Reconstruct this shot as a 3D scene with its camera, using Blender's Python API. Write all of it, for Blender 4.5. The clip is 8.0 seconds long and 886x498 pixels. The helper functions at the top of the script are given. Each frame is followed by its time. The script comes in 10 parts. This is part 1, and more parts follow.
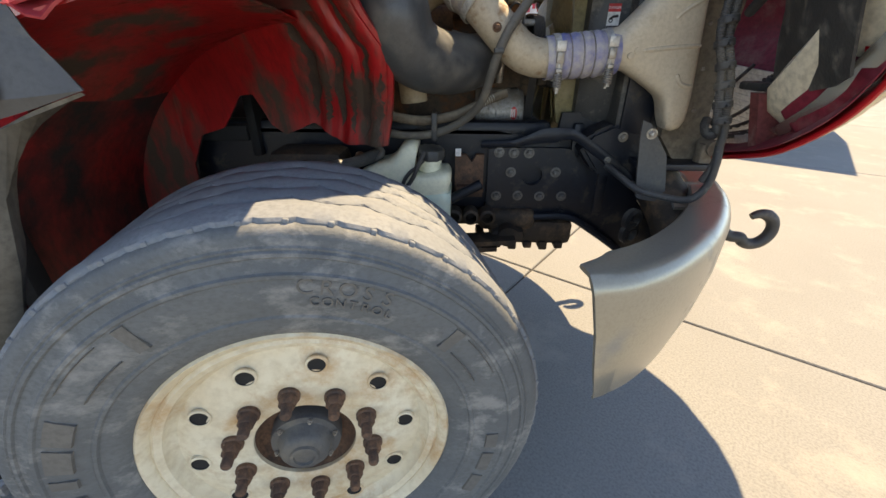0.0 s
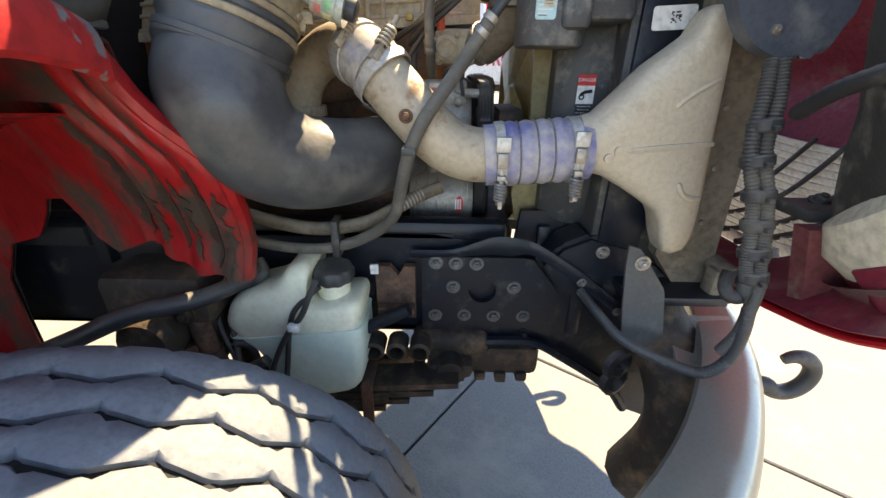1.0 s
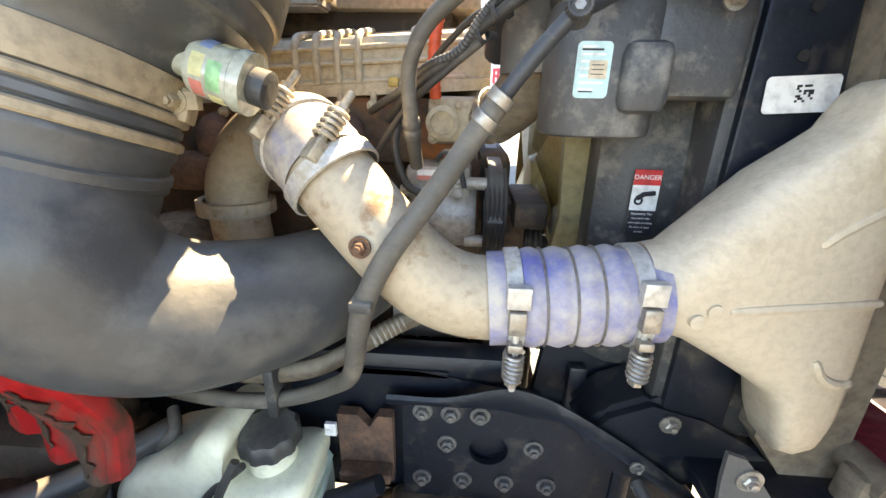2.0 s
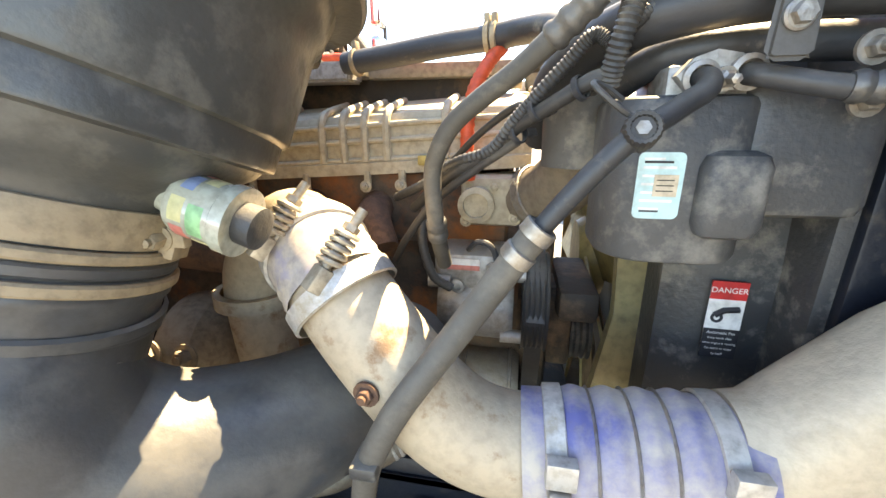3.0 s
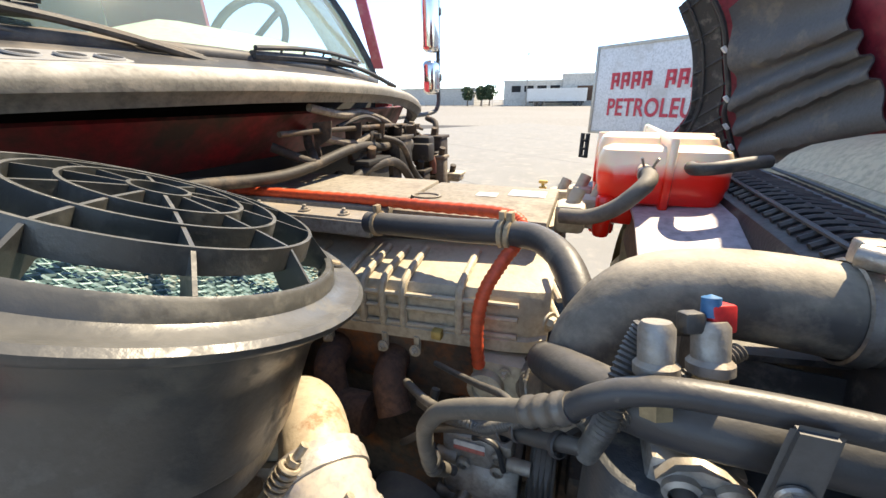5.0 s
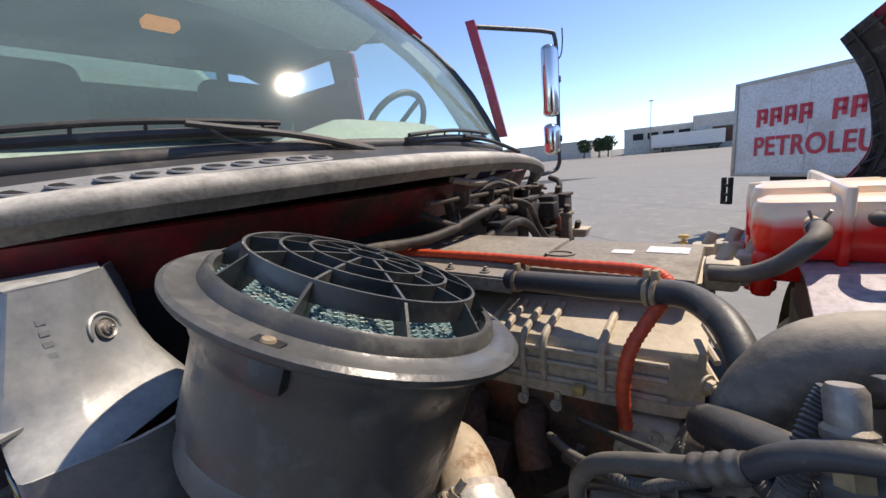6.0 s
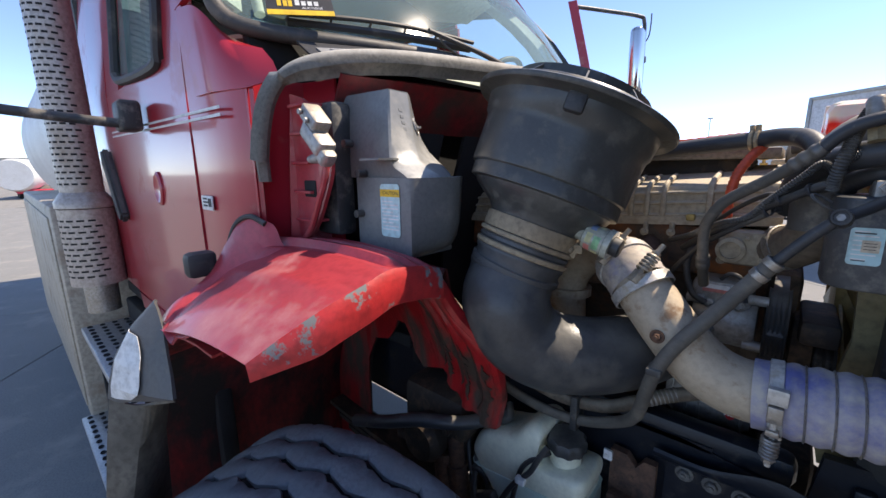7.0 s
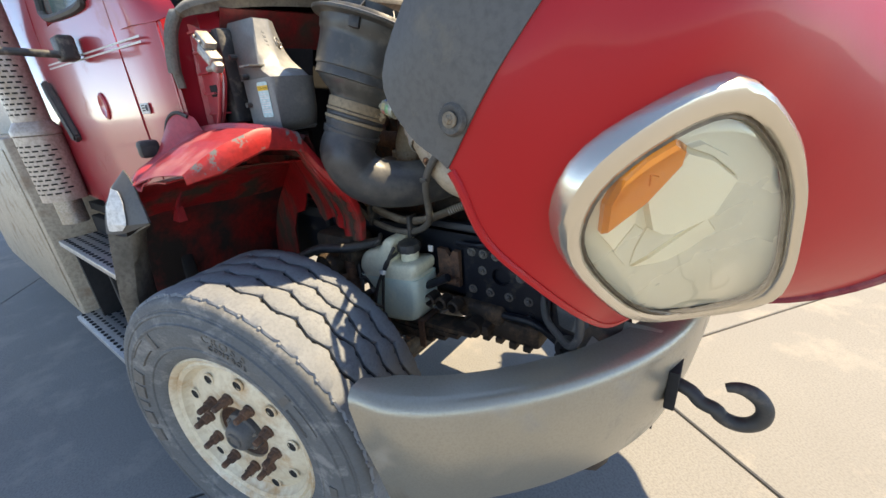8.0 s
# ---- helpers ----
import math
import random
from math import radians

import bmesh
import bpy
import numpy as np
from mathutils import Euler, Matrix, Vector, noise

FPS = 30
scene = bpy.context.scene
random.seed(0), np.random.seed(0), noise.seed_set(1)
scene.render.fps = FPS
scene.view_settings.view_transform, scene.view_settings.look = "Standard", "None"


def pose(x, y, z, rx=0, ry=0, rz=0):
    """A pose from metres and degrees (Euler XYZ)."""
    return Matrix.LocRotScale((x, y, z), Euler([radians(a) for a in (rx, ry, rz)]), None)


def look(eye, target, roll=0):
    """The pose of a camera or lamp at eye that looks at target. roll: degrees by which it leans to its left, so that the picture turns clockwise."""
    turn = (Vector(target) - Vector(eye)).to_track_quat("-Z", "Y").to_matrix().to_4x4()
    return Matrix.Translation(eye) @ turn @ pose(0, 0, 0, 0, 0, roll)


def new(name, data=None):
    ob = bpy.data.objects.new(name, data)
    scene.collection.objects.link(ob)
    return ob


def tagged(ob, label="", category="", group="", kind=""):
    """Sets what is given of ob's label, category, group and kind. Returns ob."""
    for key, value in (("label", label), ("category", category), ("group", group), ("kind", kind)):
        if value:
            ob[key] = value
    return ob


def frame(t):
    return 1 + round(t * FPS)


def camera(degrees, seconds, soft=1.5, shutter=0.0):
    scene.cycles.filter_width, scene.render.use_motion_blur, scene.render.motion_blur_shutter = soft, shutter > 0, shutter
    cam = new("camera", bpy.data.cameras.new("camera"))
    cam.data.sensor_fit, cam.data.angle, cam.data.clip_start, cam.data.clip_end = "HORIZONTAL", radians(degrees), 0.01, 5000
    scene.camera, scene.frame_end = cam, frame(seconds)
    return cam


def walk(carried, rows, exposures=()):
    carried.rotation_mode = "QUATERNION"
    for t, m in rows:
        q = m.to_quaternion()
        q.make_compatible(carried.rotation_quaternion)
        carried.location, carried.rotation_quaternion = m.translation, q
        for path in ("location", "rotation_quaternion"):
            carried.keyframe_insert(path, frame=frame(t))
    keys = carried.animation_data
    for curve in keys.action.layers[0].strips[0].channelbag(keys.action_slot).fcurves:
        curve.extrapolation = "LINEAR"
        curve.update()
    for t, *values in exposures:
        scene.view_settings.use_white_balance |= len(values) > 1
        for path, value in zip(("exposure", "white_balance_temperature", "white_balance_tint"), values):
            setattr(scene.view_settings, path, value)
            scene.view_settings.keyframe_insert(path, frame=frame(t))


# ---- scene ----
cam = camera(97.4, 8.0)
PATH = [
    (0, (0.308, -1.716, 1.27), (0.264, 0.064, 0.358), 0.3),
    (0.3, (0.381, -1.55, 1.309), (0.373, 0.247, 0.43), -0.2),
    (0.5, (0.401, -1.456, 1.329), (0.46, 0.345, 0.462), 0.3),
    (1, (0.488, -1.262, 1.393), (0.463, 0.553, 0.554), 0.8),
    (1.5, (0.543, -1.101, 1.443), (0.441, 0.743, 0.675), 0.7),
    (1.7, (0.527, -1.031, 1.452), (0.421, 0.824, 0.712), 0.7),
    (2.8, (0.522, -0.861, 1.501), (0.241, 1.036, 0.934), 1.6),
    (3, (0.533, -0.849, 1.539), (0.17, 1.027, 0.95), -0.2),
    (3.5, (0.537, -0.833, 1.598), (0.114, 1.033, 1.016), 0.3),
    (4, (0.543, -0.816, 1.659), (0.074, 1.028, 1.042), 0.6),
    (4.5, (0.557, -0.775, 1.766), (0.024, 1.024, 1.074), 0.2),
    (4.7, (0.571, -0.748, 1.798), (0.004, 1.028, 1.074), -0.1),
    (5.8, (0.572, -0.738, 1.841), (-0.447, 0.893, 1.292), -4.5),
    (6, (0.562, -0.811, 1.846), (-0.609, 0.755, 1.425), -5.4),
    (6.5, (0.524, -1.047, 1.755), (-0.815, 0.402, 1.431), -3.0),
    (7, (0.556, -1.292, 1.607), (-0.748, 0.17, 1.205), -0.7),
    (7.5, (0.773, -1.485, 1.522), (-0.428, 0.003, 0.935), -1.8),
    (7.8, (1.024, -1.535, 1.515), (-0.100, -0.037, 0.813), -3.1),
    (8, (1.169, -1.522, 1.512), (0.042, -0.047, 0.767), -4.6),
]
walk(cam, [(t, look(eye, target, roll)) for t, eye, target, roll in PATH],
     exposures=[(0.0, 2.18, 9200, 11), (0.5, 2.27, 8450, 11), (1.0, 2.82, 8800, 11), (1.6, 3.7, 9500, 10), (2.8, 3.73, 9400, 9), (3.5, 3.72, 9300, 8), (4.7, 2.7, 7900, 8), (5.8, 1.17, 6600, 14), (6.5, 1.14, 6500, 15), (7.2, 1.8, 6900, 14), (7.5, 2.08, 7600, 11), (8.0, 2.14, 8100, 10)])

# sun and sky: the sun stands ahead of the truck, on its far side
SUN_AT = Vector((0.30, 0.46, 0.79)).normalized()
sky_world = bpy.data.worlds.new("daylight")
scene.world = sky_world
sky_world.use_nodes = True
_wn = sky_world.node_tree.nodes
_sky = _wn.new("ShaderNodeTexSky")
_sky.sky_type = "NISHITA"
_sky.sun_disc = False
_sky.sun_elevation = math.asin(SUN_AT.z)
_sky.sun_rotation = math.atan2(SUN_AT.x, SUN_AT.y)
_sky.altitude = 2200
_sky.dust_density = 0.05
_sky.air_density = 0.66
_sky.ozone_density = 1.6
sky_world.node_tree.links.new(_sky.outputs[0], _wn["Background"].inputs[0])
_wn["Background"].inputs[1].default_value = 0.13
_sun = bpy.data.lights.new("sun", "SUN")
_sun.energy, _sun.angle, _sun.color = 2.65, radians(0.55), (1.0, 0.89, 0.72)
sun_lamp = new("sun", _sun)
sun_lamp.matrix_world = look(SUN_AT * 30, (0, 0, 0))


# ---------------------------------------------------------------- materials
def mat(name, a, b=None, big=4.0, fine=60.0, rough=0.5, metal=0.0, bump=0.15, dirt=None, amount=0.0,
        dirt_scale=7.0, coat=0.0, spec=0.5, rvar=0.15, clear=0.0, stretch=(1, 1, 1), island=0.0, crisp=0.0, top_pale=None, grain=1.0):
    """A surface with two scales of colour change, fine relief and patches of dirt."""
    m = bpy.data.materials.new(name)
    m.use_nodes = True
    nt = m.node_tree
    n, l = nt.nodes, nt.links
    p = n["Principled BSDF"]
    b = b or tuple(c * 0.7 for c in a)
    tc = n.new("ShaderNodeTexCoord")
    mp = n.new("ShaderNodeMapping")
    mp.inputs["Scale"].default_value = stretch
    l.new(tc.outputs["Object"], mp.inputs[0])

    def noise_at(scale, detail=4.0, roughness=0.6):
        t = n.new("ShaderNodeTexNoise")
        t.inputs["Scale"].default_value = scale
        t.inputs["Detail"].default_value = detail
        t.inputs["Roughness"].default_value = roughness
        l.new(mp.outputs[0], t.inputs["Vector"])
        return t.outputs["Fac"]

    def ramp(src, lo, hi):
        r = n.new("ShaderNodeMapRange")
        r.inputs[1].default_value, r.inputs[2].default_value = lo, hi
        l.new(src, r.inputs[0])
        return r.outputs[0]

    def mix(fac, c0, c1):
        x = n.new("ShaderNodeMix")
        x.data_type = "RGBA"
        for sock, v in ((x.inputs[0], fac), (x.inputs[6], c0), (x.inputs[7], c1)):
            if isinstance(v, (int, float)):
                sock.default_value = v
            elif isinstance(v, tuple):
                sock.default_value = (*v, 1.0)
            else:
                l.new(v, sock)
        return x.outputs[2]

    large, small = noise_at(big), noise_at(fine, 3.0)
    col = mix(ramp(large, 0.35, 0.68), a, b)
    if grain:
        col = mix(ramp(small, 0.42, 0.75), col, tuple(c * (1 - 0.32 * grain) for c in b))
    if island:
        g = n.new("ShaderNodeObjectInfo")
        col = mix(ramp(g.outputs["Random"], 0.0, 1.0 / island), col, b)
    if dirt:
        lo, hi = 0.62 - 0.3 * amount, 0.74 - 0.12 * amount
        mid = (lo + hi) / 2
        d = ramp(noise_at(dirt_scale, 7.0, 0.68), lo + (mid - lo) * crisp, hi + (mid - hi) * crisp)
        col = mix(d, col, dirt)
        rr = n.new("ShaderNodeMapRange")
        rr.inputs[3].default_value, rr.inputs[4].default_value = rough, max(rough, 0.8)
        l.new(d, rr.inputs[0])
        l.new(rr.outputs[0], p.inputs["Roughness"])
    else:
        rr = n.new("ShaderNodeMapRange")
        rr.inputs[3].default_value, rr.inputs[4].default_value = max(0.02, rough - rvar), min(1, rough + rvar)
        l.new(large, rr.inputs[0])
        l.new(rr.outputs[0], p.inputs["Roughness"])
    if top_pale:
        # paler colour on what faces up: settled dust plus brightness of sunlit tops
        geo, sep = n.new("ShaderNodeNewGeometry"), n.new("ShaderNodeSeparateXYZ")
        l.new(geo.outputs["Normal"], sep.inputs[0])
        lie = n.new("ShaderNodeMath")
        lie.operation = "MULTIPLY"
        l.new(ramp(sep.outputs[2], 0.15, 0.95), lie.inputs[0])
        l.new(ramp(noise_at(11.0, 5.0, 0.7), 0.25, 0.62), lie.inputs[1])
        col = mix(lie.outputs[0], col, top_pale)
    l.new(col, p.inputs["Base Color"])
    p.inputs["Metallic"].default_value = metal
    p.inputs["Specular IOR Level"].default_value = spec
    p.inputs["Coat Weight"].default_value = coat
    p.inputs["Coat Roughness"].default_value = 0.08
    if clear:
        p.inputs["Transmission Weight"].default_value = clear
    if bump:
        bn = n.new("ShaderNodeBump")
        bn.inputs["Strength"].default_value = bump
        bn.inputs["Distance"].default_value = 0.004
        l.new(small, bn.inputs["Height"])
        l.new(bn.outputs[0], p.inputs["Normal"])
    return m


DUST = (0.42, 0.35, 0.26)
OIL = (0.035, 0.022, 0.015)
M_concrete = mat("concrete", (0.245, 0.242, 0.228), (0.205, 0.202, 0.19), 0.9, 110, 0.88, bump=0.35, dirt=(0.3, 0.28, 0.245), amount=0.32, dirt_scale=2.2, island=0.25)
M_joint = mat("ground_far", (0.25, 0.238, 0.213), (0.22, 0.208, 0.185), 0.05, 3.0, 0.9, bump=0.1)
M_joint_dark = mat("joint_seal", (0.06, 0.055, 0.05), None, 3, 40, 0.9)
M_tread = mat("tread_rubber", (0.208, 0.222, 0.236), (0.158, 0.172, 0.187), 6, 120, 0.82, bump=0.15, dirt=(0.2, 0.205, 0.205), amount=0.35, dirt_scale=5, grain=0.4)
M_side = mat("sidewall_rubber", (0.1, 0.108, 0.113), (0.138, 0.146, 0.147), 5, 90, 0.8, bump=0.35, dirt=(0.22, 0.22, 0.212), amount=0.42, dirt_scale=9, crisp=0.4, stretch=(1, 1, 1.6))
M_rubber = mat("black_rubber", (0.022, 0.022, 0.024), (0.038, 0.037, 0.036), 8, 90, 0.55, dirt=(0.15, 0.135, 0.11), amount=0.3, top_pale=(0.18, 0.165, 0.14))
M_hose = mat("dusty_hose", (0.024, 0.027, 0.034), (0.045, 0.047, 0.05), 9, 120, 0.48, dirt=(0.19, 0.17, 0.14), amount=0.3, dirt_scale=16, crisp=0.4, top_pale=(0.115, 0.105, 0.09))
M_hose_grey = mat("grey_dusty_hose", (0.075, 0.07, 0.06), (0.11, 0.1, 0.085), 9, 120, 0.65, dirt=(0.19, 0.165, 0.13), amount=0.4, dirt_scale=16, top_pale=(0.2, 0.18, 0.145))
M_crimp = mat("dark_crimp", (0.1, 0.1, 0.1), (0.15, 0.145, 0.135), 12, 120, 0.42, 0.5, 0.2, dirt=(0.2, 0.175, 0.14), amount=0.35, dirt_scale=18)
M_liner_grey = mat("dusty_liner_plastic", (0.075, 0.08, 0.088), (0.1, 0.103, 0.108), 5, 120, 0.6, bump=0.2, dirt=(0.19, 0.165, 0.135), amount=0.25, dirt_scale=9)
M_hose_brown = mat("brown_dusty_hose", (0.13, 0.1, 0.07), (0.09, 0.07, 0.05), 9, 120, 0.7, dirt=(0.22, 0.18, 0.13), amount=0.4, dirt_scale=14, top_pale=(0.3, 0.26, 0.2))
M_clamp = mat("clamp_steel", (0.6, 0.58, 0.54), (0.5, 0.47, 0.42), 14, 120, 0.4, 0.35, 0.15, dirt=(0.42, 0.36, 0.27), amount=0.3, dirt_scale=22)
M_hose_tan = mat("tan_dusty_hose", (0.06, 0.058, 0.055), (0.1, 0.092, 0.078), 9, 120, 0.68, dirt=(0.3, 0.26, 0.2), amount=0.5, dirt_scale=12, top_pale=(0.46, 0.4, 0.31))
M_wheel = mat("wheel_paint", (0.76, 0.69, 0.53), (0.66, 0.55, 0.38), 5, 50, 0.42, dirt=(0.5, 0.3, 0.14), amount=0.42, dirt_scale=8, grain=0.35)
M_rust = mat("rusty_steel", (0.2, 0.105, 0.06), (0.11, 0.06, 0.04), 14, 110, 0.88, 0.0, 0.5, dirt=(0.05, 0.035, 0.03), amount=0.5, dirt_scale=20)
M_frame = mat("frame_paint", (0.006, 0.009, 0.016), (0.011, 0.014, 0.021), 5, 70, 0.42, bump=0.25, dirt=(0.06, 0.05, 0.04), amount=0.3, dirt_scale=16, crisp=0.3, spec=0.4)
M_grease = mat("greasy_steel", (0.025, 0.02, 0.016), (0.055, 0.038, 0.025), 10, 80, 0.7, bump=0.5, dirt=(0.17, 0.11, 0.065), amount=0.45, dirt_scale=13)
M_bumper = mat("bumper_paint", (0.37, 0.347, 0.285), (0.32, 0.298, 0.243), 2, 160, 0.28, 0.5, 0.06, dirt=(0.33, 0.31, 0.27), amount=0.22, dirt_scale=5, grain=0.25)
M_hook = mat("hook_black", (0.03, 0.03, 0.03), (0.06, 0.057, 0.052), 12, 100, 0.55, dirt=(0.16, 0.13, 0.1), amount=0.3)
M_red = mat("red_paint", (0.4, 0.02, 0.034), (0.36, 0.018, 0.03), 2, 90, 0.3, coat=0.65, bump=0.01, rvar=0.05, dirt=(0.45, 0.16, 0.13), amount=0.1, dirt_scale=4, grain=0.0)
M_red_hood = mat("hood_paint", (0.43, 0.006, 0.012), (0.39, 0.006, 0.011), 2, 90, 0.45, coat=0.12, spec=0.3, bump=0.02, grain=0.0)
M_red_dusty = mat("dusty_red_plate", (0.25, 0.07, 0.07), (0.19, 0.05, 0.05), 5, 80, 0.6, bump=0.1, dirt=(0.4, 0.3, 0.26), amount=0.4, dirt_scale=9)
M_red_dull = mat("faded_red_paint", (0.42, 0.045, 0.055), (0.35, 0.036, 0.046), 5, 80, 0.36, coat=0.25, bump=0.05, dirt=(0.52, 0.22, 0.21), amount=0.35, dirt_scale=5, grain=0.4)
M_red_liner = mat("oily_red_liner", (0.38, 0.012, 0.014), (0.27, 0.009, 0.011), 6, 60, 0.36, bump=0.2, dirt=(0.055, 0.034, 0.022), amount=0.66, dirt_scale=5, stretch=(1, 1, 0.3), crisp=0.55)
M_magenta = mat("hood_inner_paint", (0.27, 0.022, 0.045), (0.21, 0.018, 0.035), 4, 70, 0.6, dirt=(0.3, 0.14, 0.13), amount=0.35)
M_plastic = mat("black_plastic", (0.028, 0.03, 0.033), (0.05, 0.05, 0.049), 5, 140, 0.5, bump=0.25, dirt=(0.15, 0.14, 0.12), amount=0.4, dirt_scale=22, crisp=0.3, top_pale=(0.17, 0.155, 0.13))
M_plastic_worn = mat("grey_plastic", (0.075, 0.075, 0.076), (0.1, 0.098, 0.094), 4, 120, 0.55, bump=0.12, dirt=(0.17, 0.15, 0.12), amount=0.3)
M_duct = mat("duct_rubber", (0.042, 0.045, 0.049), (0.068, 0.07, 0.072), 4, 100, 0.36, bump=0.12, dirt=(0.11, 0.105, 0.095), amount=0.4, dirt_scale=12, top_pale=(0.15, 0.145, 0.13))
M_tan = mat("dusty_alloy", (0.5, 0.41, 0.295), (0.43, 0.35, 0.25), 6, 90, 0.62, 0.15, 0.2, dirt=(0.3, 0.19, 0.11), amount=0.3, dirt_scale=24, crisp=0.4, grain=0.35)
M_tank = mat("cooler_tank_alloy", (0.62, 0.53, 0.4), (0.55, 0.465, 0.35), 5, 110, 0.62, 0.2, 0.22, dirt=(0.42, 0.34, 0.24), amount=0.25, dirt_scale=8, grain=0.35)
M_cover = mat("valve_cover_alloy", (0.5, 0.43, 0.31), (0.42, 0.36, 0.26), 8, 80, 0.72, 0.1, 0.3, dirt=(0.32, 0.26, 0.18), amount=0.35, dirt_scale=14, top_pale=(0.56, 0.49, 0.38))
M_block = mat("engine_block", (0.13, 0.09, 0.06), (0.075, 0.055, 0.042), 12, 60, 0.78, 0.1, 0.45, dirt=(0.3, 0.1, 0.025), amount=0.4, dirt_scale=9)
M_blue = mat("blue_silicone", (0.1, 0.115, 0.33), (0.22, 0.22, 0.38), 8, 80, 0.55, bump=0.1, dirt=(0.5, 0.45, 0.38), amount=0.8, dirt_scale=14)
M_steel = mat("dull_steel", (0.42, 0.4, 0.37), (0.33, 0.3, 0.26), 12, 120, 0.42, 0.75, 0.2, dirt=DUST, amount=0.35, dirt_scale=20)
M_alu = mat("cast_aluminium", (0.42, 0.41, 0.39), (0.31, 0.3, 0.28), 10, 90, 0.5, 0.55, 0.3, dirt=(0.22, 0.18, 0.13), amount=0.4, dirt_scale=15, top_pale=(0.42, 0.36, 0.28))
M_khaki = mat("khaki_plastic", (0.23, 0.185, 0.08), (0.19, 0.15, 0.07), 6, 80, 0.6, dirt=(0.3, 0.25, 0.15), amount=0.35, top_pale=(0.42, 0.36, 0.28))
M_plate = mat("dusty_side_plate", (0.25, 0.205, 0.15), (0.185, 0.15, 0.11), 6, 70, 0.75, 0.1, 0.25, dirt=(0.1, 0.08, 0.06), amount=0.3, dirt_scale=7)
M_orange = mat("orange_loom", (0.72, 0.095, 0.03), (0.6, 0.08, 0.03), 8, 90, 0.5)
M_jug = mat("reservoir_plastic", (0.82, 0.79, 0.6), (0.74, 0.72, 0.54), 5, 90, 0.42, bump=0.08, dirt=(0.5, 0.38, 0.2), amount=0.25, dirt_scale=8, grain=0.3)
M_fluid = mat("washer_fluid", (0.7, 0.78, 0.64), (0.58, 0.72, 0.63), 7, 60, 0.4, bump=0.05, grain=0.2)
M_seal = mat("dusty_seal_rubber", (0.15, 0.142, 0.12), (0.11, 0.104, 0.088), 8, 120, 0.72, bump=0.25, dirt=(0.22, 0.2, 0.165), amount=0.4, dirt_scale=14, top_pale=(0.6, 0.57, 0.5))
M_chrome = mat("chrome", (0.75, 0.74, 0.72), (0.7, 0.69, 0.66), 3, 60, 0.14, 1.0, 0.02, rvar=0.06, grain=0.0)
M_chrome_dull = mat("dull_chrome", (0.66, 0.62, 0.54), (0.6, 0.56, 0.48), 5, 80, 0.24, 0.85, 0.04, rvar=0.08, grain=0.0)
M_white = mat("white_paint", (0.72, 0.71, 0.68), (0.64, 0.62, 0.58), 2, 60, 0.5)
M_stack = mat("stack_shield", (0.5, 0.43, 0.37), (0.42, 0.36, 0.31), 4, 70, 0.4, 0.35, dirt=(0.4, 0.32, 0.24), amount=0.3)
M_boxpaint = mat("tan_box_paint", (0.47, 0.4, 0.3), (0.4, 0.34, 0.26), 3, 60, 0.5, dirt=(0.3, 0.22, 0.15), amount=0.3)
M_tread_plate = mat("step_alloy", (0.52, 0.52, 0.52), (0.43, 0.43, 0.42), 6, 90, 0.42, 0.7, 0.2)
M_black = mat("matte_black", (0.012, 0.012, 0.013), None, 6, 60, 0.8)
M_amber = mat("amber_lens", (0.9, 0.3, 0.03), (0.85, 0.25, 0.02), 30, 90, 0.2, bump=0.1, coat=0.6, grain=0.0)
M_amber_lit = mat("amber_lamp_glow", (0.9, 0.32, 0.04), (0.85, 0.27, 0.03), 30, 90, 0.3, bump=0.1, grain=0.0)
# emission added so the lens glows as if sun came through it
M_amber_lit.node_tree.nodes["Principled BSDF"].inputs["Emission Color"].default_value = (1.0, 0.36, 0.04, 1)
M_amber_lit.node_tree.nodes["Principled BSDF"].inputs["Emission Strength"].default_value = 0.28
# pale base colour stands in for what the bright reflector mirrors
M_lens = mat("lamp_reflector", (0.86, 0.81, 0.66), (0.8, 0.75, 0.6), 3, 40, 0.3, 0.2, 0.0, coat=0.5, grain=0.0)
M_yellow = mat("yellow_print", (0.85, 0.55, 0.02), (0.8, 0.5, 0.02), 9, 60, 0.5, bump=0)
M_drier = mat("dusty_box_plastic", (0.045, 0.049, 0.054), (0.075, 0.077, 0.078), 5, 140, 0.5, bump=0.25, dirt=(0.19, 0.18, 0.16), amount=0.45, dirt_scale=24, crisp=0.2, grain=0.7)
M_label_tan = mat("label_tan", (0.62, 0.52, 0.38), None, 30, 90, 0.5, bump=0)
M_label_blue = mat("label_blue", (0.42, 0.64, 0.66), (0.5, 0.69, 0.68), 30, 90, 0.45, bump=0)
M_label_white = mat("label_white", (0.78, 0.77, 0.74), (0.7, 0.69, 0.66), 30, 90, 0.5, bump=0)
M_label_red = mat("label_red", (0.7, 0.03, 0.03), None, 30, 90, 0.5, bump=0)
M_ink = mat("ink", (0.02, 0.02, 0.025), None, 30, 90, 0.6, bump=0)
M_redsign = mat("sign_red", (0.55, 0.025, 0.05), (0.5, 0.03, 0.05), 3, 30, 0.5, bump=0)
M_trailer = mat("trailer_panel", (0.66, 0.65, 0.64), (0.6, 0.59, 0.57), 1.2, 30, 0.5, bump=0.03, dirt=(0.45, 0.42, 0.38), amount=0.25, dirt_scale=1.6)
M_dash = mat("dash_plastic", (0.46, 0.52, 0.46), (0.52, 0.57, 0.51), 4, 60, 0.7)
M_cabtrim = mat("cab_trim", (0.1, 0.115, 0.108), (0.075, 0.086, 0.08), 4, 60, 0.8)
